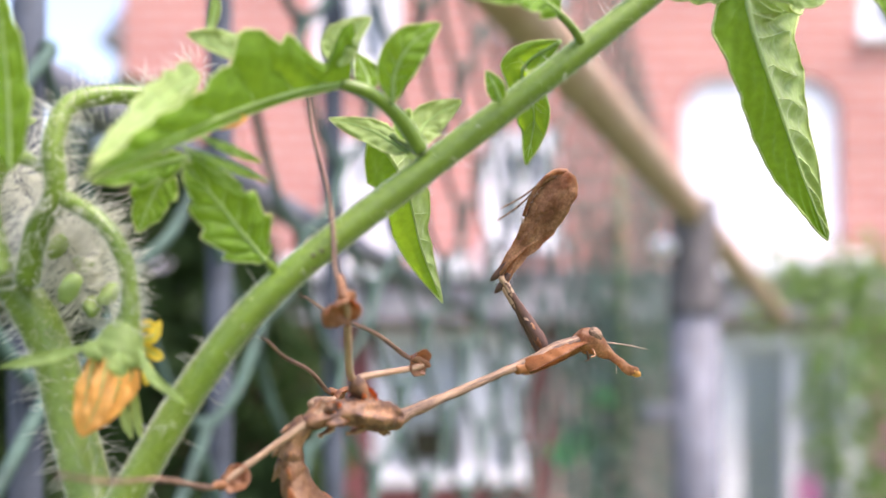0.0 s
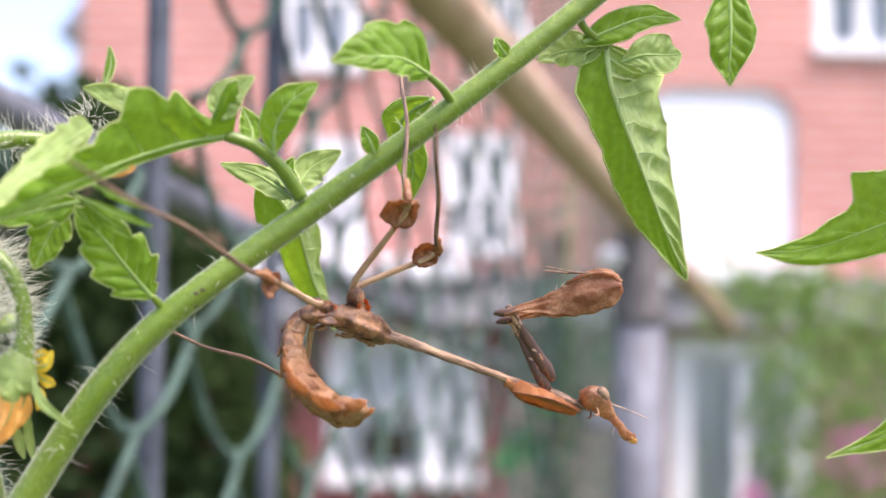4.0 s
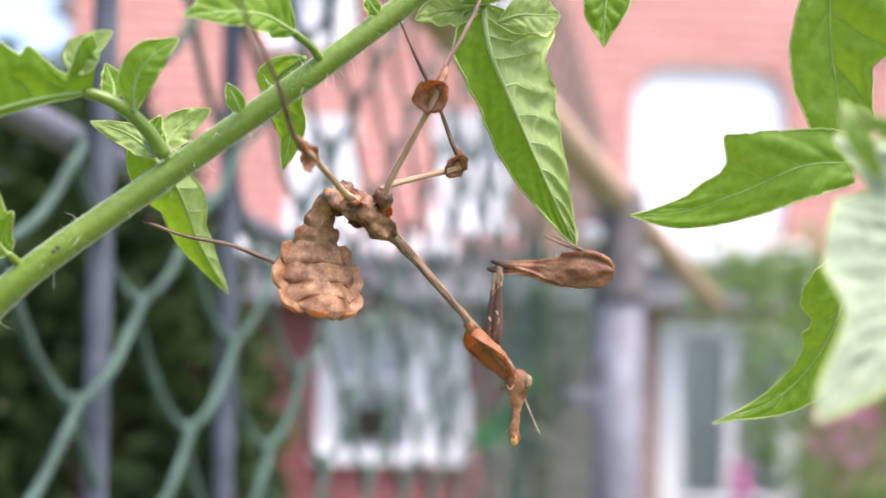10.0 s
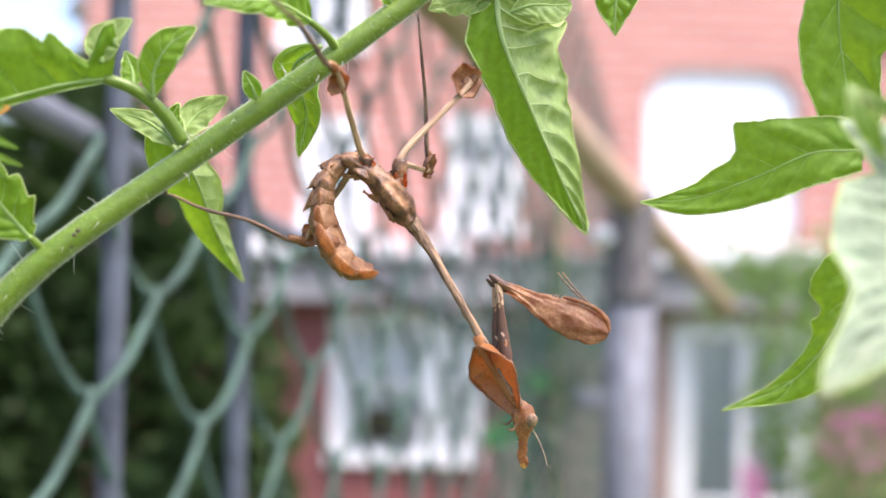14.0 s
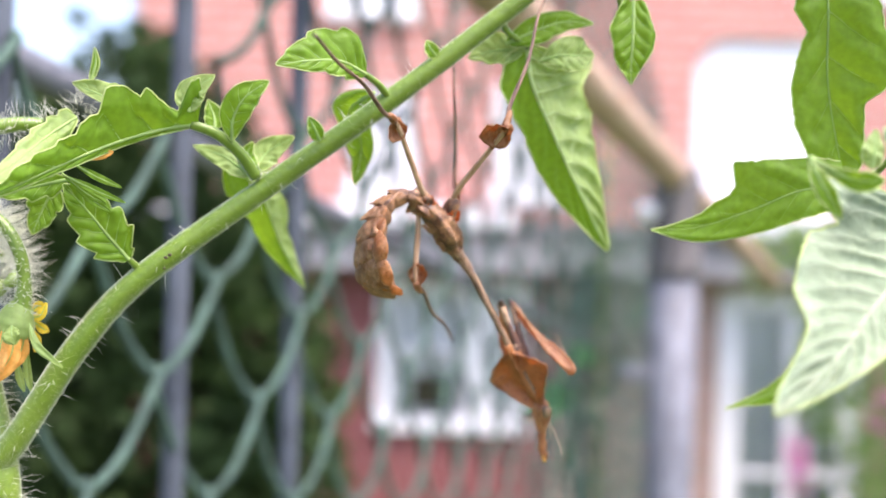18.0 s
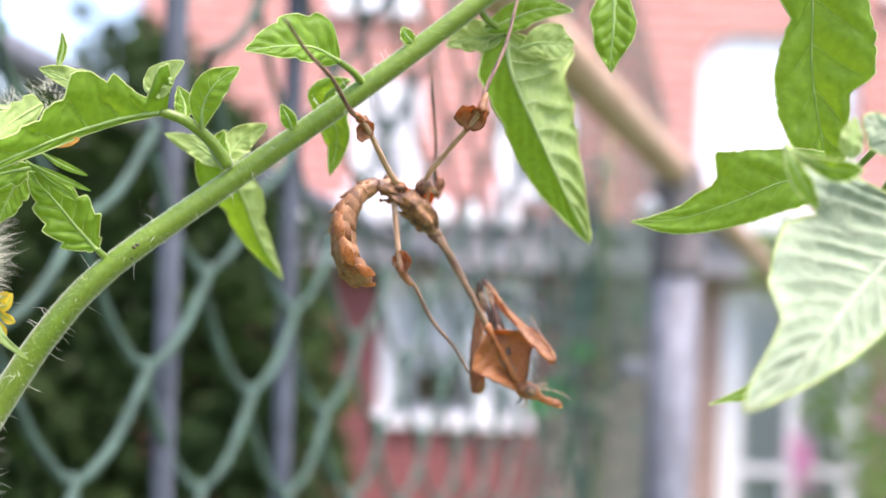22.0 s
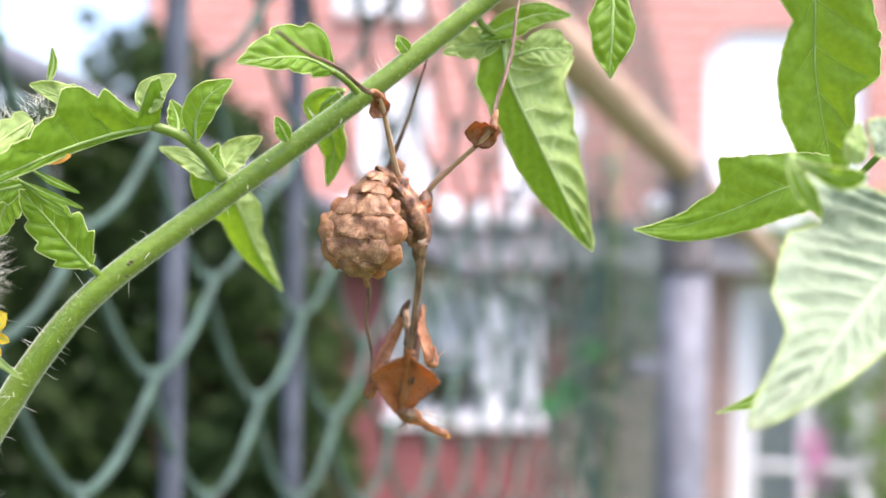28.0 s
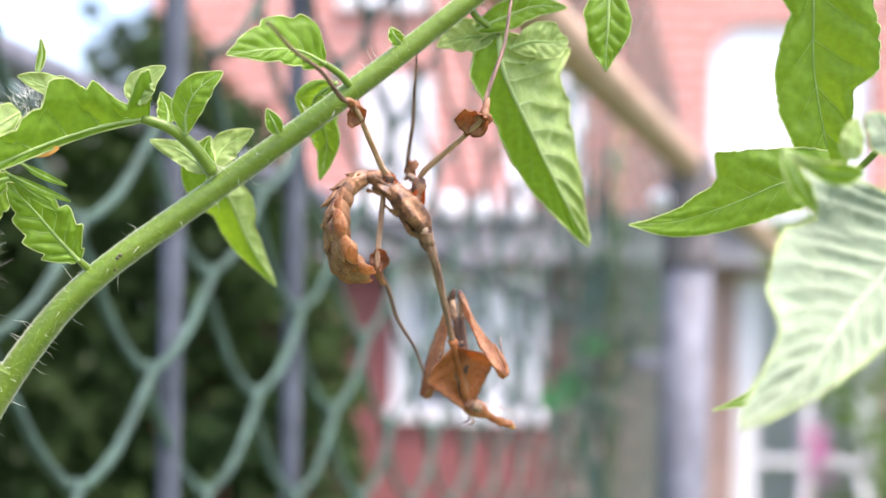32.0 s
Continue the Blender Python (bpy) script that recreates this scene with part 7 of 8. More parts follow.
    walk(MOVING["feA"], [(t, pose(*p)) for t, *p in (
        (0, 0.00160, 0.00220, 0.00100, 15.8, 6.0, -141.8), (0.5, 0.00160, 0.00220, 0.00100, 13.7, 9.7, -147.3), (1, 0.00160, 0.00220, 0.00100, 11.3, 13.1, -153.2),
        (2, 0.00160, 0.00220, 0.00100, -22.4, -32.6, 145.2), (3, 0.00160, 0.00220, 0.00100, -28.6, -39.1, 154.6), (5.5, 0.00160, 0.00220, 0.00100, 3.0, -44.6, -171.2),
        (6, 0.00160, 0.00220, 0.00100, -2.7, -43.0, 177.8), (7, 0.00160, 0.00220, 0.00100, -20.5, -28.1, 162.6), (8, 0.00160, 0.00220, 0.00100, 18.1, -15.8, 165.6),
        (8.5, 0.00160, 0.00220, 0.00100, 21.5, -14.3, 164.4), (8.75, 0.00160, 0.00220, 0.00100, -13.3, -26.0, 169.5),
        (9, 0.00160, 0.00220, 0.00100, -50.0, -33.6, -174.7), (9.5, 0.00160, 0.00220, 0.00100, -50.0, -33.6, -174.7),
        (9.75, 0.00160, 0.00220, 0.00100, -13.6, -25.2, 169.5), (10, 0.00160, 0.00220, 0.00100, 21.2, -12.7, 165.6),
        (10.5, 0.00160, 0.00220, 0.00100, 21.2, -12.7, 165.6), (10.75, 0.00160, 0.00220, 0.00100, -11.1, -22.2, 172.4),
        (11, 0.00160, 0.00220, 0.00100, -43.0, -25.6, -173.5), (11.35, 0.00160, 0.00220, 0.00100, -4.7, -35.8, 163.6),
        (11.6, 0.00160, 0.00220, 0.00100, 21.9, -35.8, 136.8), (12, 0.00160, 0.00220, 0.00100, -8.6, -52.8, 161.2), (13, 0.00160, 0.00220, 0.00100, -6.0, -32.9, 160.2),
        (14, 0.00160, 0.00220, 0.00100, -0.7, -45.7, 153.0), (17, 0.00160, 0.00220, 0.00100, -11.2, -26.5, 161.8),
        (17.25, 0.00160, 0.00220, 0.00100, -13.4, -26.0, 163.7), (17.375, 0.00160, 0.00220, 0.00100, -14.2, -25.5, 164.5),
        (17.5, 0.00160, 0.00220, 0.00100, -15.6, -25.3, 165.6), (18, 0.00160, 0.00220, 0.00100, -17.4, -21.8, 167.9),
        (18.5, 0.00160, 0.00220, 0.00100, -42.3, -29.1, 176.2), (19, 0.00160, 0.00220, 0.00100, -18.2, -23.4, 166.1),
        (20, 0.00160, 0.00220, 0.00100, -11.6, -17.0, 165.1), (22, 0.00160, 0.00220, 0.00100, -12.3, -18.7, 165.3), (23, 0.00160, 0.00220, 0.00100, -13.6, -20.6, 163.6),
        (24, 0.00160, 0.00220, 0.00100, -12.0, -18.1, 165.3), (25, 0.00160, 0.00220, 0.00100, -9.5, -20.9, 167.6), (28, 0.00160, 0.00220, 0.00100, -46.2, -37.9, -165.6),
        (28.5, 0.00160, 0.00220, 0.00100, -46.2, -37.9, -165.6), (28.75, 0.00160, 0.00220, 0.00100, -10.2, -28.2, 170.0),
        (29, 0.00160, 0.00220, 0.00100, 14.8, -10.5, 162.9), (29.3, 0.00160, 0.00220, 0.00100, 14.8, -10.5, 162.9),
        (29.45, 0.00160, 0.00220, 0.00100, -14.3, -28.9, 160.4), (29.6, 0.00160, 0.00220, 0.00100, -41.9, -47.0, 170.8),
        (30, 0.00160, 0.00220, 0.00100, 1.4, -20.8, 161.4), (31, 0.00160, 0.00220, 0.00100, -27.4, -50.3, -175.3), (32, 0.00160, 0.00220, 0.00100, -9.1, -49.1, 167.1),)])
    walk(MOVING["tiA"], [(t, pose(*p)) for t, *p in (
        (0, -0.01129, -0.00795, -0.00073, -18.6, -45.5, 164.5), (0.5, -0.01208, -0.00659, -0.00178, -27.0, -40.9, 170.8),
        (1, -0.01274, -0.00505, -0.00275, -33.9, -34.3, 175.5), (2, -0.00982, 0.01014, 0.00988, -8.8, -29.6, 138.0), (3, -0.00998, 0.00769, 0.01140, -12.6, -29.6, 153.6),
        (5.5, -0.01002, 0.00040, 0.01258, -2.8, -34.2, 170.2), (6, -0.01046, 0.00267, 0.01225, -9.1, -53.8, 170.3), (7, -0.01228, 0.00656, 0.00878, -1.0, -48.6, 179.8),
        (8, -0.01378, 0.00614, 0.00550, 32.1, -22.7, 151.5), (8.5, -0.01378, 0.00650, 0.00506, 35.8, -20.7, 150.1),
        (8.75, -0.01216, 0.00475, 0.00783, 1.0, -51.9, -177.6), (9, -0.01209, 0.00094, 0.01013, -59.8, -40.6, -111.8),
        (9.5, -0.01209, 0.00094, 0.01013, -59.8, -40.6, -111.8), (9.75, -0.01221, 0.00475, 0.00760, 0.7, -48.7, -179.4),
        (10, -0.01398, 0.00621, 0.00464, 31.0, -14.9, 150.9), (10.5, -0.01398, 0.00621, 0.00464, 31.0, -14.9, 150.9),
        (10.75, -0.01255, 0.00408, 0.00681, 2.3, -47.3, -175.3), (11, -0.01318, 0.00052, 0.00814, -51.8, -38.7, -110.2),
        (11.35, -0.01068, 0.00582, 0.01025, -16.4, -71.9, -148.4), (11.6, -0.00785, 0.01107, 0.01033, 63.0, -66.7, 127.2),
        (12, -0.00785, 0.00542, 0.01414, -19.6, -74.5, -153.4), (13, -0.01144, 0.00688, 0.00997, 0.9, -61.7, -175.5),
        (14, -0.00867, 0.00743, 0.01281, -3.5, -74.8, -170.3), (17, -0.01242, 0.00681, 0.00837, -0.7, -55.2, -175.8),
        (17.25, -0.01264, 0.00636, 0.00822, -7.6, -56.7, -167.6), (17.375, -0.01274, 0.00617, 0.00811, -10.8, -57.2, -163.6),
        (17.5, -0.01285, 0.00591, 0.00805, -14.9, -57.4, -158.8), (18, -0.01338, 0.00542, 0.00713, -7.9, -47.8, -165.2),
        (18.5, -0.01278, 0.00315, 0.00903, -30.5, -33.8, -150.2), (19, -0.01309, 0.00585, 0.00756, -1.7, -36.8, 178.0),
        (20, -0.01365, 0.00625, 0.00582, 4.2, -36.8, 174.6), (22, -0.01352, 0.00617, 0.00629, 4.4, -38.1, 173.6), (23, -0.01322, 0.00655, 0.00681, 4.2, -37.7, 174.2),
        (24, -0.01357, 0.00617, 0.00614, 4.4, -37.6, 172.8), (25, -0.01345, 0.00550, 0.00690, 7.6, -41.1, 172.4), (28, -0.01100, -0.00103, 0.01115, -51.0, -40.1, -109.3),
        (28.5, -0.01100, -0.00103, 0.01115, -51.0, -40.1, -109.3), (28.75, -0.01215, 0.00462, 0.00850, 2.3, -52.2, -170.2),
        (29, -0.01391, 0.00697, 0.00400, 33.7, -26.5, 155.8), (29.3, -0.01391, 0.00697, 0.00400, 33.7, -26.5, 155.8),
        (29.45, -0.01144, 0.00684, 0.00865, 3.0, -50.8, -179.1), (29.6, -0.00951, 0.00401, 0.01307, -50.2, -49.8, -124.9),
        (30, -0.01302, 0.00711, 0.00686, 22.8, -44.1, 163.7), (31, -0.00890, 0.00134, 0.01370, -40.5, -64.0, -129.1),
        (32, -0.00893, 0.00461, 0.01348, -15.2, -72.1, -157.8),)])
    walk(MOVING["feB"], [(t, pose(*p)) for t, *p in (
        (0, 0.00560, 0.00540, 0.00080, -37.1, -45.0, 120.6), (0.5, 0.00560, 0.00540, 0.00080, -36.8, -44.4, 117.1), (1, 0.00560, 0.00540, 0.00080, -36.1, -43.7, 112.9),
        (2, 0.00560, 0.00540, 0.00080, -29.8, -40.5, 138.1), (3, 0.00560, 0.00540, 0.00080, -36.0, -38.6, 89.1), (5.5, 0.00560, 0.00540, 0.00080, -16.5, -47.5, 107.5),
        (6, 0.00560, 0.00540, 0.00080, -33.4, -40.3, 131.5), (7, 0.00560, 0.00540, 0.00080, -37.0, -31.9, 98.3), (8, 0.00560, 0.00540, 0.00080, -34.3, 8.0, 106.7),
        (8.5, 0.00560, 0.00540, 0.00080, -32.9, 13.0, 106.8), (8.75, 0.00560, 0.00540, 0.00080, -27.4, -27.5, 101.9), (9, 0.00560, 0.00540, 0.00080, -13.0, -66.9, 95.2),
        (9.5, 0.00560, 0.00540, 0.00080, -13.0, -66.9, 95.2), (9.75, 0.00560, 0.00540, 0.00080, -28.9, -27.5, 103.0), (10, 0.00560, 0.00540, 0.00080, -34.8, 12.6, 107.6),
        (10.5, 0.00560, 0.00540, 0.00080, -34.8, 12.6, 107.6), (10.75, 0.00560, 0.00540, 0.00080, -29.0, -27.7, 110.2),
        (11, 0.00560, 0.00540, 0.00080, -27.5, -67.1, 117.8), (11.35, 0.00560, 0.00540, 0.00080, -4.6, -3.1, 96.3), (11.6, 0.00560, 0.00540, 0.00080, -1.2, 45.3, 91.4),
        (12, 0.00560, 0.00540, 0.00080, -1.8, 13.4, 91.1), (13, 0.00560, 0.00540, 0.00080, -13.6, 19.9, 89.3), (14, 0.00560, 0.00540, 0.00080, -1.1, 18.4, 91.5),
        (17, 0.00560, 0.00540, 0.00080, -24.1, -38.0, 102.0), (17.25, 0.00560, 0.00540, 0.00080, -25.2, -40.0, 105.5),
        (17.375, 0.00560, 0.00540, 0.00080, -25.7, -40.6, 107.3), (17.5, 0.00560, 0.00540, 0.00080, -26.6, -41.8, 109.3),
        (18, 0.00560, 0.00540, 0.00080, -30.1, -42.2, 119.0), (18.5, 0.00560, 0.00540, 0.00080, -50.4, -57.7, 134.3),
        (19, 0.00560, 0.00540, 0.00080, -40.5, -38.3, 115.1), (20, 0.00560, 0.00540, 0.00080, -39.1, -33.1, 116.3), (22, 0.00560, 0.00540, 0.00080, -40.1, -33.0, 112.4),
        (23, 0.00560, 0.00540, 0.00080, -39.4, -33.7, 111.9), (24, 0.00560, 0.00540, 0.00080, -40.0, -33.4, 113.0), (25, 0.00560, 0.00540, 0.00080, -35.9, -32.1, 113.2),
        (28, 0.00560, 0.00540, 0.00080, -24.5, -69.5, 124.2), (28.5, 0.00560, 0.00540, 0.00080, -24.5, -69.5, 124.2),
        (28.75, 0.00560, 0.00540, 0.00080, -24.4, -35.2, 111.3), (29, 0.00560, 0.00540, 0.00080, -33.2, -2.8, 110.7),
        (29.3, 0.00560, 0.00540, 0.00080, -33.2, -2.8, 110.7), (29.45, 0.00560, 0.00540, 0.00080, -24.1, -24.1, 96.5),
        (29.6, 0.00560, 0.00540, 0.00080, -5.4, -39.6, 88.0), (30, 0.00560, 0.00540, 0.00080, -29.2, -22.1, 105.6), (31, 0.00560, 0.00540, 0.00080, -1.2, -57.6, 89.3),
        (32, 0.00560, 0.00540, 0.00080, -0.8, -47.8, 86.9),)])
    walk(MOVING["tiB"], [(t, pose(*p)) for t, *p in (
        (0, -0.00088, 0.01636, 0.01353, -26.0, 18.0, 94.7), (0.5, -0.00026, 0.01685, 0.01339, -26.1, 10.7, 91.0), (1, 0.00054, 0.01738, 0.01325, -25.9, 2.7, 87.8),
        (2, -0.00459, 0.01454, 0.01249, -17.1, 27.8, 120.9), (3, 0.00582, 0.01946, 0.01203, -46.0, 27.2, 77.4), (5.5, 0.00194, 0.01700, 0.01406, -11.4, 38.7, 127.0),
        (6, -0.00350, 0.01569, 0.01243, -34.0, 59.8, 105.0), (7, 0.00339, 0.02052, 0.01031, -62.9, 23.8, 86.4), (8, 0.00049, 0.02248, -0.00170, -74.0, 45.5, 80.9),
        (8.5, 0.00049, 0.02230, -0.00326, -74.9, 49.4, 80.1), (8.75, 0.00251, 0.02006, 0.00859, -52.2, 22.5, 101.9), (9, 0.00496, 0.01243, 0.01736, -52.0, -10.5, 119.3),
        (9.5, 0.00496, 0.01243, 0.01736, -52.0, -10.5, 119.3), (9.75, 0.00227, 0.01989, 0.00855, -53.3, 21.5, 100.5), (10, 0.00028, 0.02214, -0.00313, -77.5, 45.6, 77.5),
        (10.5, 0.00028, 0.02214, -0.00313, -77.5, 45.6, 77.5), (10.75, 0.00043, 0.01944, 0.00865, -52.5, 24.3, 105.7),
        (11, 0.00233, 0.01159, 0.01738, -53.5, -3.7, 128.1), (11.35, 0.00387, 0.02105, 0.00167, -29.8, 18.2, 122.6),
        (11.6, 0.00525, 0.01911, -0.01307, -17.1, 35.0, 117.7), (12, 0.00525, 0.02291, -0.00337, -29.1, 11.4, 112.8),
        (13, 0.00581, 0.02232, -0.00533, -37.1, 18.9, 110.7), (14, 0.00515, 0.02248, -0.00487, -26.0, 15.2, 114.3), (17, 0.00265, 0.01928, 0.01187, -45.5, 26.2, 104.1),
        (17.25, 0.00191, 0.01869, 0.01236, -48.5, 27.9, 100.1), (17.375, 0.00154, 0.01844, 0.01250, -50.0, 28.7, 98.1),
        (17.5, 0.00117, 0.01807, 0.01279, -51.5, 28.9, 96.0), (18, -0.00086, 0.01706, 0.01289, -49.0, 18.0, 109.9),
        (18.5, -0.00113, 0.01229, 0.01601, -57.3, -2.6, 112.4), (19, -0.00039, 0.01820, 0.01195, -58.6, 21.4, 95.9), (20, -0.00109, 0.01892, 0.01062, -59.5, 27.5, 95.1),
        (22, -0.00015, 0.01935, 0.01061, -60.9, 28.1, 93.2), (23, 0.00001, 0.01929, 0.01079, -59.7, 27.5, 94.4), (24, -0.00027, 0.01923, 0.01071, -60.2, 27.3, 93.9),
        (25, -0.00041, 0.01941, 0.01037, -57.3, 28.0, 97.2), (28, 0.00206, 0.01060, 0.01766, -49.7, -6.9, 134.8), (28.5, 0.00206, 0.01060, 0.01766, -49.7, -6.9, 134.8),
        (28.75, 0.00049, 0.01850, 0.01072, -45.4, 27.5, 114.4), (29, -0.00077, 0.02221, 0.00167, -70.4, 55.4, 85.3),
        (29.3, -0.00077, 0.02221, 0.00167, -70.4, 55.4, 85.3), (29.45, 0.00385, 0.02069, 0.00769, -48.6, 26.2, 105.2),
        (29.6, 0.00608, 0.01927, 0.01227, -44.8, -6.2, 118.5), (30, 0.00111, 0.02146, 0.00757, -51.7, 42.1, 101.5), (31, 0.00572, 0.01505, 0.01599, -35.0, 7.5, 123.3),
        (32, 0.00624, 0.01748, 0.01413, -28.0, 17.7, 119.2),)])
    walk(MOVING["feC"], [(t, pose(*p)) for t, *p in (
        (0, 0.00620, 0.00480, -0.00100, -5.6, 19.9, 9.3), (0.5, 0.00620, 0.00480, -0.00100, -2.0, -0.5, 15.4), (1, 0.00620, 0.00480, -0.00100, -2.5, -28.5, 20.6),
        (2, 0.00620, 0.00480, -0.00100, 4.0, -12.9, 1.7), (3, 0.00620, 0.00480, -0.00100, -6.5, -30.8, 25.0), (5.5, 0.00620, 0.00480, -0.00100, -3.7, -13.7, 49.7),
        (6, 0.00620, 0.00480, -0.00100, -6.7, -28.2, 31.2), (7, 0.00620, 0.00480, -0.00100, -11.2, 9.5, 22.3), (8, 0.00620, 0.00480, -0.00100, -33.4, 17.4, 34.6),
        (8.5, 0.00620, 0.00480, -0.00100, -37.0, 21.0, 33.2), (8.75, 0.00620, 0.00480, -0.00100, -8.5, 35.3, 35.4), (9, 0.00620, 0.00480, -0.00100, 28.0, 37.4, 70.3),
        (9.5, 0.00620, 0.00480, -0.00100, 28.0, 37.4, 70.3), (9.75, 0.00620, 0.00480, -0.00100, -5.5, 30.0, 38.8), (10, 0.00620, 0.00480, -0.00100, -32.5, 13.1, 43.1),
        (10.5, 0.00620, 0.00480, -0.00100, -32.5, 13.1, 43.1), (10.75, 0.00620, 0.00480, -0.00100, -1.7, 36.2, 58.8), (11, 0.00620, 0.00480, -0.00100, 27.6, 36.1, 103.2),
        (11.35, 0.00620, 0.00480, -0.00100, 23.7, 72.3, 86.1), (11.6, 0.00620, 0.00480, -0.00100, -71.7, 76.0, -16.1), (12, 0.00620, 0.00480, -0.00100, 4.8, 60.6, 57.3),
        (13, 0.00620, 0.00480, -0.00100, -16.0, 63.2, 36.8), (14, 0.00620, 0.00480, -0.00100, -2.6, 69.6, 48.9), (17, 0.00620, 0.00480, -0.00100, -23.5, 51.2, 27.6),
        (17.25, 0.00620, 0.00480, -0.00100, -19.9, 54.2, 32.2), (17.375, 0.00620, 0.00480, -0.00100, -18.2, 55.8, 34.4),
        (17.5, 0.00620, 0.00480, -0.00100, -15.7, 56.9, 37.5), (18, 0.00620, 0.00480, -0.00100, -15.3, 63.1, 40.9), (18.5, 0.00620, 0.00480, -0.00100, 19.6, 52.8, 77.6),
        (19, 0.00620, 0.00480, -0.00100, -30.3, 45.8, 16.5), (20, 0.00620, 0.00480, -0.00100, -39.3, 49.2, 9.0), (22, 0.00620, 0.00480, -0.00100, -42.7, 45.7, 4.0),
        (23, 0.00620, 0.00480, -0.00100, -41.3, 47.8, 5.9), (24, 0.00620, 0.00480, -0.00100, -41.6, 48.0, 4.7), (25, 0.00620, 0.00480, -0.00100, -44.4, 53.8, 4.7),
        (28, 0.00620, 0.00480, -0.00100, 66.7, 47.8, 148.8), (28.5, 0.00620, 0.00480, -0.00100, 66.7, 47.8, 148.8),
        (28.75, 0.00620, 0.00480, -0.00100, -47.0, 81.6, 12.7), (29, 0.00620, 0.00480, -0.00100, -77.6, 34.4, -18.0),
        (29.3, 0.00620, 0.00480, -0.00100, -77.6, 34.4, -18.0), (29.45, 0.00620, 0.00480, -0.00100, -35.5, 63.7, 18.3),
        (29.6, 0.00620, 0.00480, -0.00100, 37.1, 47.8, 98.2), (30, 0.00620, 0.00480, -0.00100, -72.1, 55.7, -17.2), (31, 0.00620, 0.00480, -0.00100, 77.9, 71.2, 140.9),
        (32, 0.00620, 0.00480, -0.00100, 99.7, 74.1, 155.8),)])
    walk(MOVING["tiC"], [(t, pose(*p)) for t, *p in (
        (0, 0.01920, 0.00692, -0.00576, -13.0, -15.6, 155.5), (0.5, 0.01970, 0.00852, -0.00087, -2.2, -32.0, 122.2), (1, 0.01771, 0.00914, 0.00568, 17.6, -1.1, 57.3),
        (2, 0.01984, 0.00520, 0.00212, 1.9, -24.6, 126.5), (3, 0.01710, 0.00987, 0.00617, -1.7, -46.2, 138.6), (5.5, 0.01499, 0.01518, 0.00232, 40.6, 0.3, 105.4),
        (6, 0.01676, 0.01119, 0.00561, 25.4, 25.3, 99.2), (7, 0.01898, 0.01004, -0.00331, 28.9, -2.8, 141.9), (8, 0.01719, 0.01239, -0.00520, 47.7, 25.1, 153.8),
        (8.5, 0.01719, 0.01200, -0.00605, 51.8, 26.8, 155.6), (8.75, 0.01467, 0.01081, -0.00835, 32.4, -0.6, 143.7), (9, 0.00994, 0.01527, -0.00951, 14.7, -30.8, 149.6),
        (9.5, 0.00994, 0.01527, -0.00951, 14.7, -30.8, 149.6), (9.75, 0.01433, 0.01134, -0.00703, 31.1, -1.5, 144.9), (10, 0.01615, 0.01412, -0.00417, 49.1, 24.5, 156.9),
        (10.5, 0.01615, 0.01412, -0.00417, 49.1, 24.5, 156.9), (10.75, 0.01108, 0.01286, -0.00789, 33.8, -16.1, 155.4),
        (11, 0.00361, 0.01582, -0.00924, 6.0, -49.9, -175.4), (11.35, 0.00650, 0.00926, -0.01497, 54.2, -31.7, 144.4),
        (11.6, 0.00992, 0.00372, -0.01650, 72.2, -6.1, 135.5), (12, 0.00992, 0.01058, -0.01320, 52.3, -23.6, 140.8), (13, 0.01125, 0.00858, -0.01350, 48.6, -3.3, 138.3),
        (14, 0.00941, 0.00848, -0.01412, 56.8, -12.3, 137.1), (17, 0.01397, 0.00887, -0.01191, 42.5, 2.1, 139.4), (17.25, 0.01313, 0.00917, -0.01236, 40.8, 0.7, 139.2),
        (17.375, 0.01269, 0.00925, -0.01258, 40.1, 0.1, 139.1), (17.5, 0.01226, 0.00945, -0.01273, 39.0, -0.8, 139.1), (18, 0.01098, 0.00894, -0.01349, 36.9, 0.2, 138.4),
        (18.5, 0.00801, 0.01307, -0.01215, 19.1, -28.0, 145.8), (19, 0.01555, 0.00758, -0.01104, 30.9, 8.8, 131.5), (20, 0.01523, 0.00623, -0.01160, 33.5, 12.9, 131.9),
        (22, 0.01595, 0.00549, -0.01102, 32.5, 12.6, 130.6), (23, 0.01555, 0.00577, -0.01138, 33.0, 12.2, 129.9), (24, 0.01554, 0.00557, -0.01140, 32.5, 12.3, 130.1),
        (25, 0.01443, 0.00548, -0.01230, 35.2, 11.3, 131.5), (28, -0.00185, 0.00968, -0.01136, 17.3, -62.4, 170.2),
        (28.5, -0.00185, 0.00968, -0.01136, 17.3, -62.4, 170.2), (28.75, 0.00799, 0.00520, -0.01344, 41.9, -14.9, 139.5),
        (29, 0.01719, 0.00124, -0.00891, 48.2, 35.1, 140.5), (29.3, 0.01719, 0.00124, -0.00891, 48.2, 35.1, 140.5),
        (29.45, 0.01189, 0.00668, -0.01311, 39.0, -9.6, 137.5), (29.6, 0.00485, 0.01410, -0.01138, 22.1, -51.9, 156.1),
        (30, 0.01373, 0.00247, -0.01257, 45.2, 17.7, 135.0), (31, 0.00270, 0.00764, -0.01425, 45.0, -46.8, 140.2), (32, 0.00270, 0.00637, -0.01446, 53.5, -46.0, 132.2),)])
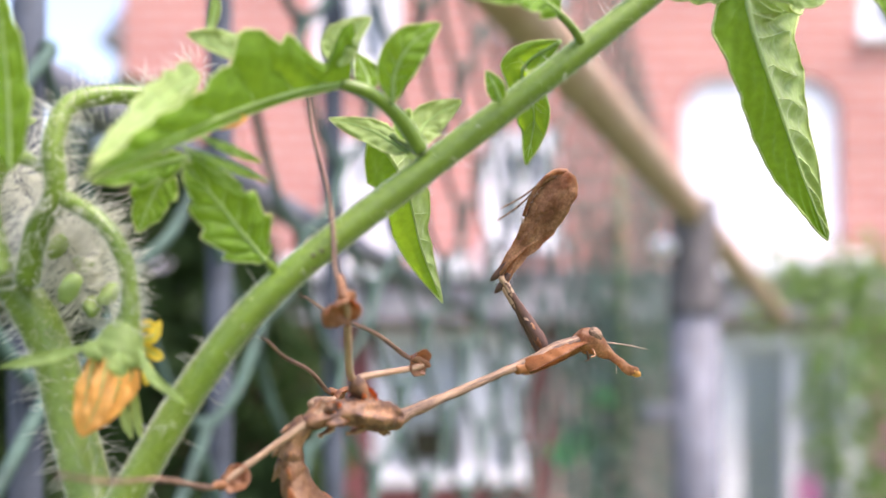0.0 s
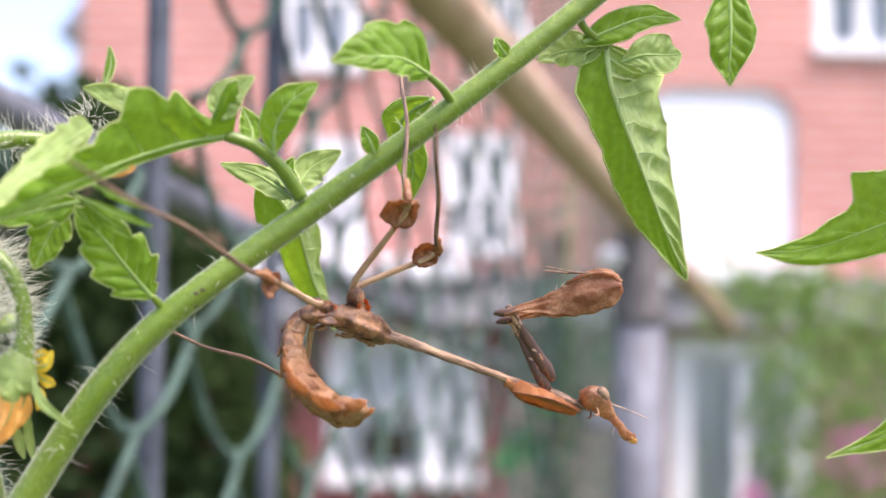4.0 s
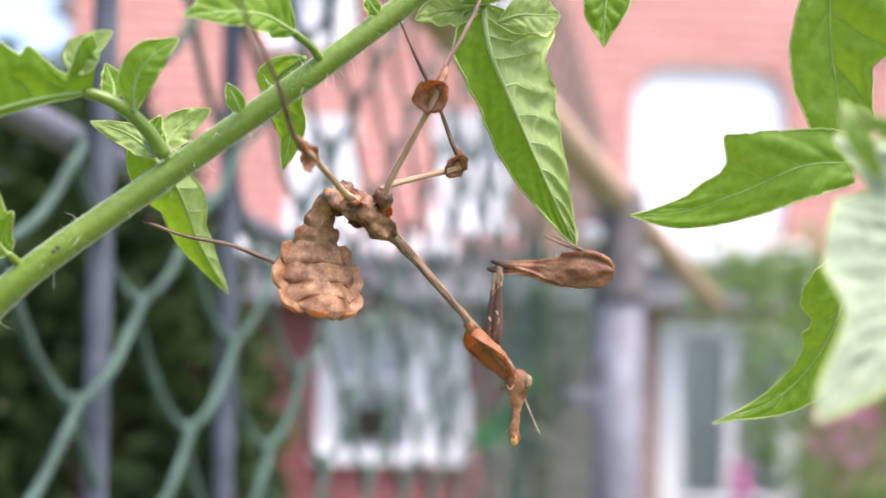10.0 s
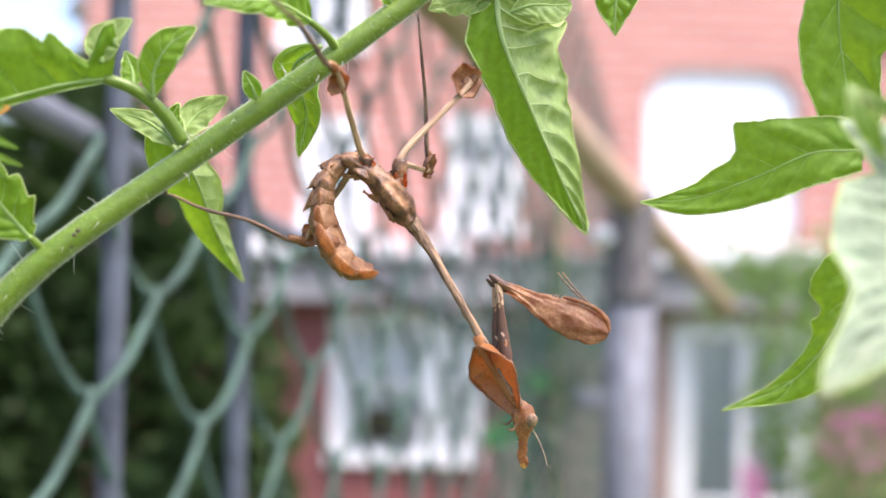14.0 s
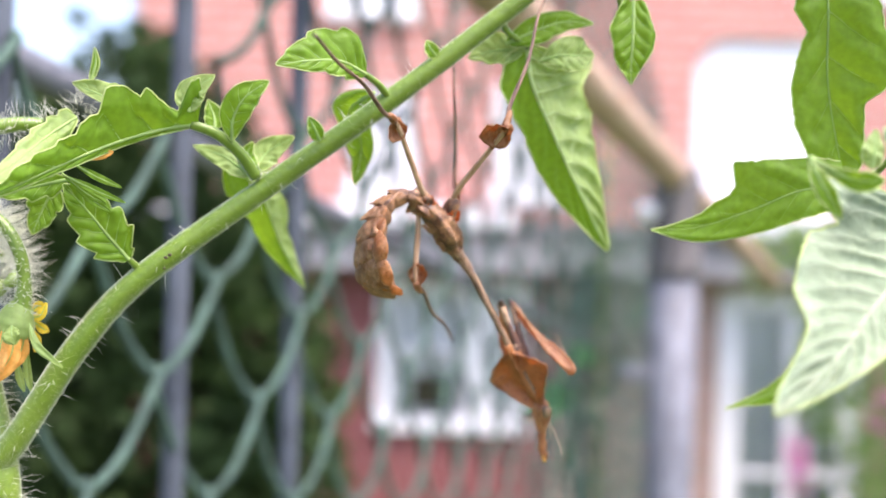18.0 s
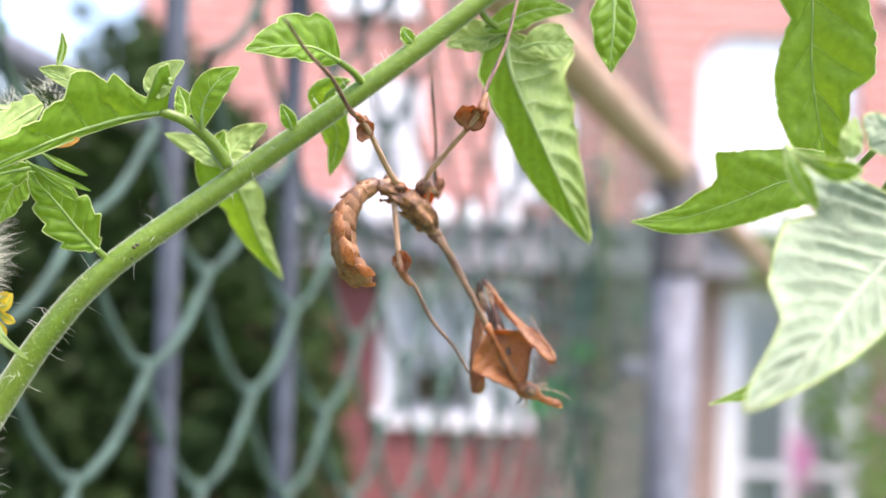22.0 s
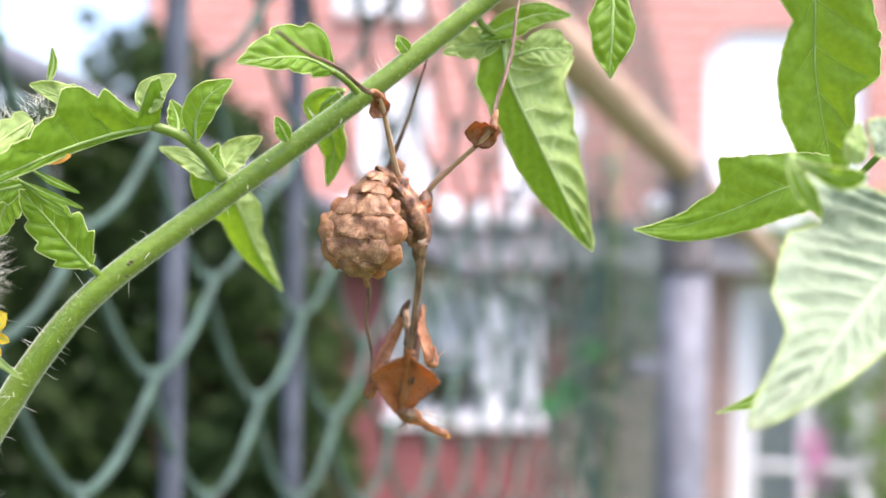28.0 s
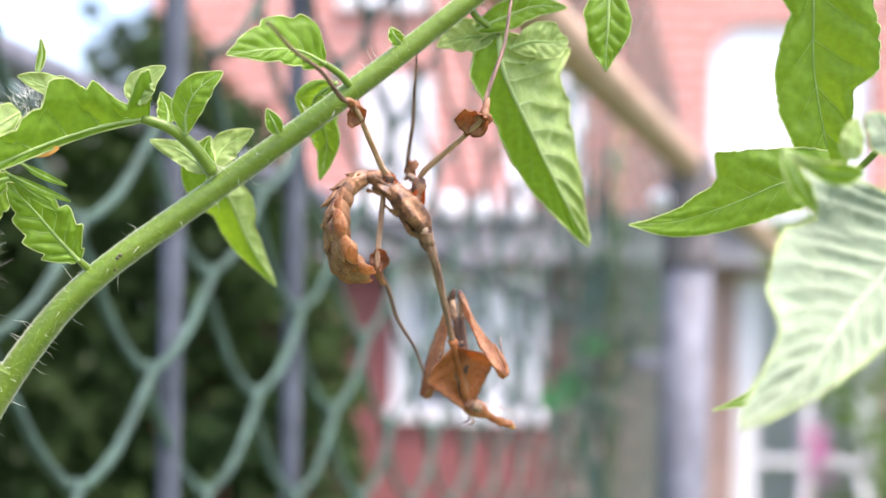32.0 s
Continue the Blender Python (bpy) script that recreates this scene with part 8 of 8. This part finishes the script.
    walk(MOVING["feD"], [(t, pose(*p)) for t, *p in (
        (0, 0.00040, 0.00200, -0.00100, 8.0, 56.0, -2.9), (0.5, 0.00040, 0.00200, -0.00100, 30.7, 50.3, -22.2), (1, 0.00040, 0.00200, -0.00100, 31.3, 42.3, -39.6),
        (2, 0.00040, 0.00200, -0.00100, 30.2, 34.5, -80.9), (3, 0.00040, 0.00200, -0.00100, 35.1, 31.5, -80.9), (5.5, 0.00040, 0.00200, -0.00100, 9.7, 31.3, -42.7),
        (6, 0.00040, 0.00200, -0.00100, 27.3, 18.0, -74.5), (7, 0.00040, 0.00200, -0.00100, 31.6, -6.7, -78.9), (8, 0.00040, 0.00200, -0.00100, 33.9, -1.0, -68.5),
        (8.5, 0.00040, 0.00200, -0.00100, 32.6, -4.5, -68.7), (8.75, 0.00040, 0.00200, -0.00100, 24.6, -1.6, -85.2), (9, 0.00040, 0.00200, -0.00100, 14.2, 34.4, -80.7),
        (9.5, 0.00040, 0.00200, -0.00100, 14.2, 34.4, -80.7), (9.75, 0.00040, 0.00200, -0.00100, 25.6, -0.8, -87.7), (10, 0.00040, 0.00200, -0.00100, 37.7, -2.3, -71.9),
        (10.5, 0.00040, 0.00200, -0.00100, 37.7, -2.3, -71.9), (10.75, 0.00040, 0.00200, -0.00100, 25.5, -2.1, -82.8),
        (11, 0.00040, 0.00200, -0.00100, 18.9, 31.4, -69.6), (11.35, 0.00040, 0.00200, -0.00100, 5.0, 13.1, -69.5), (11.6, 0.00040, 0.00200, -0.00100, -7.0, 5.9, -67.9),
        (12, 0.00040, 0.00200, -0.00100, 3.9, 27.1, -64.1), (13, 0.00040, 0.00200, -0.00100, 12.9, 10.9, -79.6), (14, 0.00040, 0.00200, -0.00100, 1.1, 17.1, -79.6),
        (17, 0.00040, 0.00200, -0.00100, 19.2, 4.5, -79.8), (17.25, 0.00040, 0.00200, -0.00100, 19.6, -4.3, -68.5),
        (17.375, 0.00040, 0.00200, -0.00100, 19.7, -5.6, -62.1), (17.5, 0.00040, 0.00200, -0.00100, 20.0, -6.7, -55.7),
        (18, 0.00040, 0.00200, -0.00100, 21.6, -10.0, -47.4), (18.5, 0.00040, 0.00200, -0.00100, 35.0, 7.6, -54.7), (19, 0.00040, 0.00200, -0.00100, 25.9, -21.0, -49.3),
        (20, 0.00040, 0.00200, -0.00100, 23.7, -24.8, -49.5), (22, 0.00040, 0.00200, -0.00100, 24.2, -25.0, -49.4), (23, 0.00040, 0.00200, -0.00100, 23.7, -24.9, -49.3),
        (24, 0.00040, 0.00200, -0.00100, 24.6, -24.7, -50.8), (25, 0.00040, 0.00200, -0.00100, 21.9, -23.5, -48.6), (28, 0.00040, 0.00200, -0.00100, 27.0, 20.9, -40.0),
        (28.5, 0.00040, 0.00200, -0.00100, 27.0, 20.9, -40.0), (28.75, 0.00040, 0.00200, -0.00100, 16.6, -14.1, -46.3),
        (29, 0.00040, 0.00200, -0.00100, 5.4, -46.5, -37.3), (29.3, 0.00040, 0.00200, -0.00100, 5.4, -46.5, -37.3),
        (29.45, 0.00040, 0.00200, -0.00100, 17.0, -17.1, -44.5), (29.6, 0.00040, 0.00200, -0.00100, 27.2, 12.0, -38.7),
        (30, 0.00040, 0.00200, -0.00100, 11.3, -29.3, -44.2), (31, 0.00040, 0.00200, -0.00100, 13.5, 8.5, -43.2), (32, 0.00040, 0.00200, -0.00100, 4.7, 0.9, -47.4),)])
    walk(MOVING["tiD"], [(t, pose(*p)) for t, *p in (
        (0, 0.00945, 0.00154, -0.01443, -23.2, -36.6, 149.5), (0.5, 0.00998, -0.00192, -0.01346, -25.5, -20.4, 147.4),
        (1, 0.00962, -0.00564, -0.01191, -26.9, 14.1, 139.9), (2, 0.00252, -0.01117, -0.01018, -23.0, 4.2, 155.6), (3, 0.00259, -0.01164, -0.00945, -21.5, -16.9, 170.6),
        (5.5, 0.01058, -0.00738, -0.00941, -10.2, 3.1, 171.2), (6, 0.00452, -0.01284, -0.00601, -14.6, -17.5, 167.7),
        (7, 0.00351, -0.01379, 0.00088, -12.9, -16.6, -162.1), (8, 0.00633, -0.01307, -0.00073, 16.1, 14.3, -151.2), (8.5, 0.00627, -0.01305, 0.00028, 19.7, 12.6, -150.1),
        (8.75, 0.00177, -0.01442, -0.00054, -15.1, 3.1, -154.3), (9, 0.00257, -0.01120, -0.01014, -50.9, -16.9, -125.0),
        (9.5, 0.00257, -0.01120, -0.01014, -50.9, -16.9, -125.0), (9.75, 0.00106, -0.01450, -0.00078, -14.8, 1.6, -157.6),
        (10, 0.00543, -0.01339, -0.00035, 18.1, 14.2, -157.4), (10.5, 0.00543, -0.01339, -0.00035, 18.1, 14.2, -157.4),
        (10.75, 0.00248, -0.01437, -0.00039, -13.1, 3.7, -154.0), (11, 0.00522, -0.01096, -0.00944, -44.7, -13.4, -123.8),
        (11.35, 0.00588, -0.01266, -0.00464, -21.2, -24.8, -144.0), (11.6, 0.00671, -0.01353, -0.00274, -0.2, -19.0, -158.9),
        (12, 0.00671, -0.01096, -0.00839, -24.6, -8.2, -153.0), (13, 0.00328, -0.01364, -0.00407, -15.1, -19.1, -160.0),
        (14, 0.00320, -0.01323, -0.00576, -19.3, -32.6, -157.8), (17, 0.00327, -0.01389, -0.00228, -15.2, -16.8, -162.0),
        (17.25, 0.00633, -0.01303, 0.00021, -29.6, -39.5, -134.3), (17.375, 0.00791, -0.01217, 0.00058, -43.6, -3.2, -98.6),
        (17.5, 0.00947, -0.01129, 0.00088, -33.8, 34.6, -65.4), (18, 0.01120, -0.00975, 0.00180, 6.1, 37.0, -1.3), (18.5, 0.00968, -0.01111, -0.00316, 32.0, 35.3, 17.1),
        (19, 0.01026, -0.00947, 0.00480, 5.3, -1.5, -16.0), (20, 0.00995, -0.00918, 0.00580, 0.9, -6.7, -17.1), (22, 0.00996, -0.00915, 0.00585, 1.5, -10.1, -18.7),
        (23, 0.00998, -0.00914, 0.00582, 1.5, -10.7, -20.5), (24, 0.00969, -0.00941, 0.00578, 1.7, -10.3, -19.2), (25, 0.01023, -0.00914, 0.00546, -0.4, -7.2, -17.7),
        (28, 0.01198, -0.00773, -0.00679, 19.1, 42.8, -2.9), (28.5, 0.01198, -0.00773, -0.00679, 19.1, 42.8, -2.9),
        (28.75, 0.01125, -0.00934, 0.00295, -3.5, 11.3, -16.9), (29, 0.00927, -0.00476, 0.01075, -23.6, -19.3, -5.5),
        (29.3, 0.00927, -0.00476, 0.01075, -23.6, -19.3, -5.5), (29.45, 0.01163, -0.00905, 0.00384, -1.1, 10.7, -17.7),
        (29.6, 0.01276, -0.00792, -0.00437, 20.0, 42.5, -6.5), (30, 0.01053, -0.00785, 0.00693, -11.6, -0.9, -16.5), (31, 0.01208, -0.00896, -0.00340, 3.4, 35.3, -13.4),
        (32, 0.01136, -0.00993, -0.00124, -6.9, 32.1, -20.0),)])


motions()
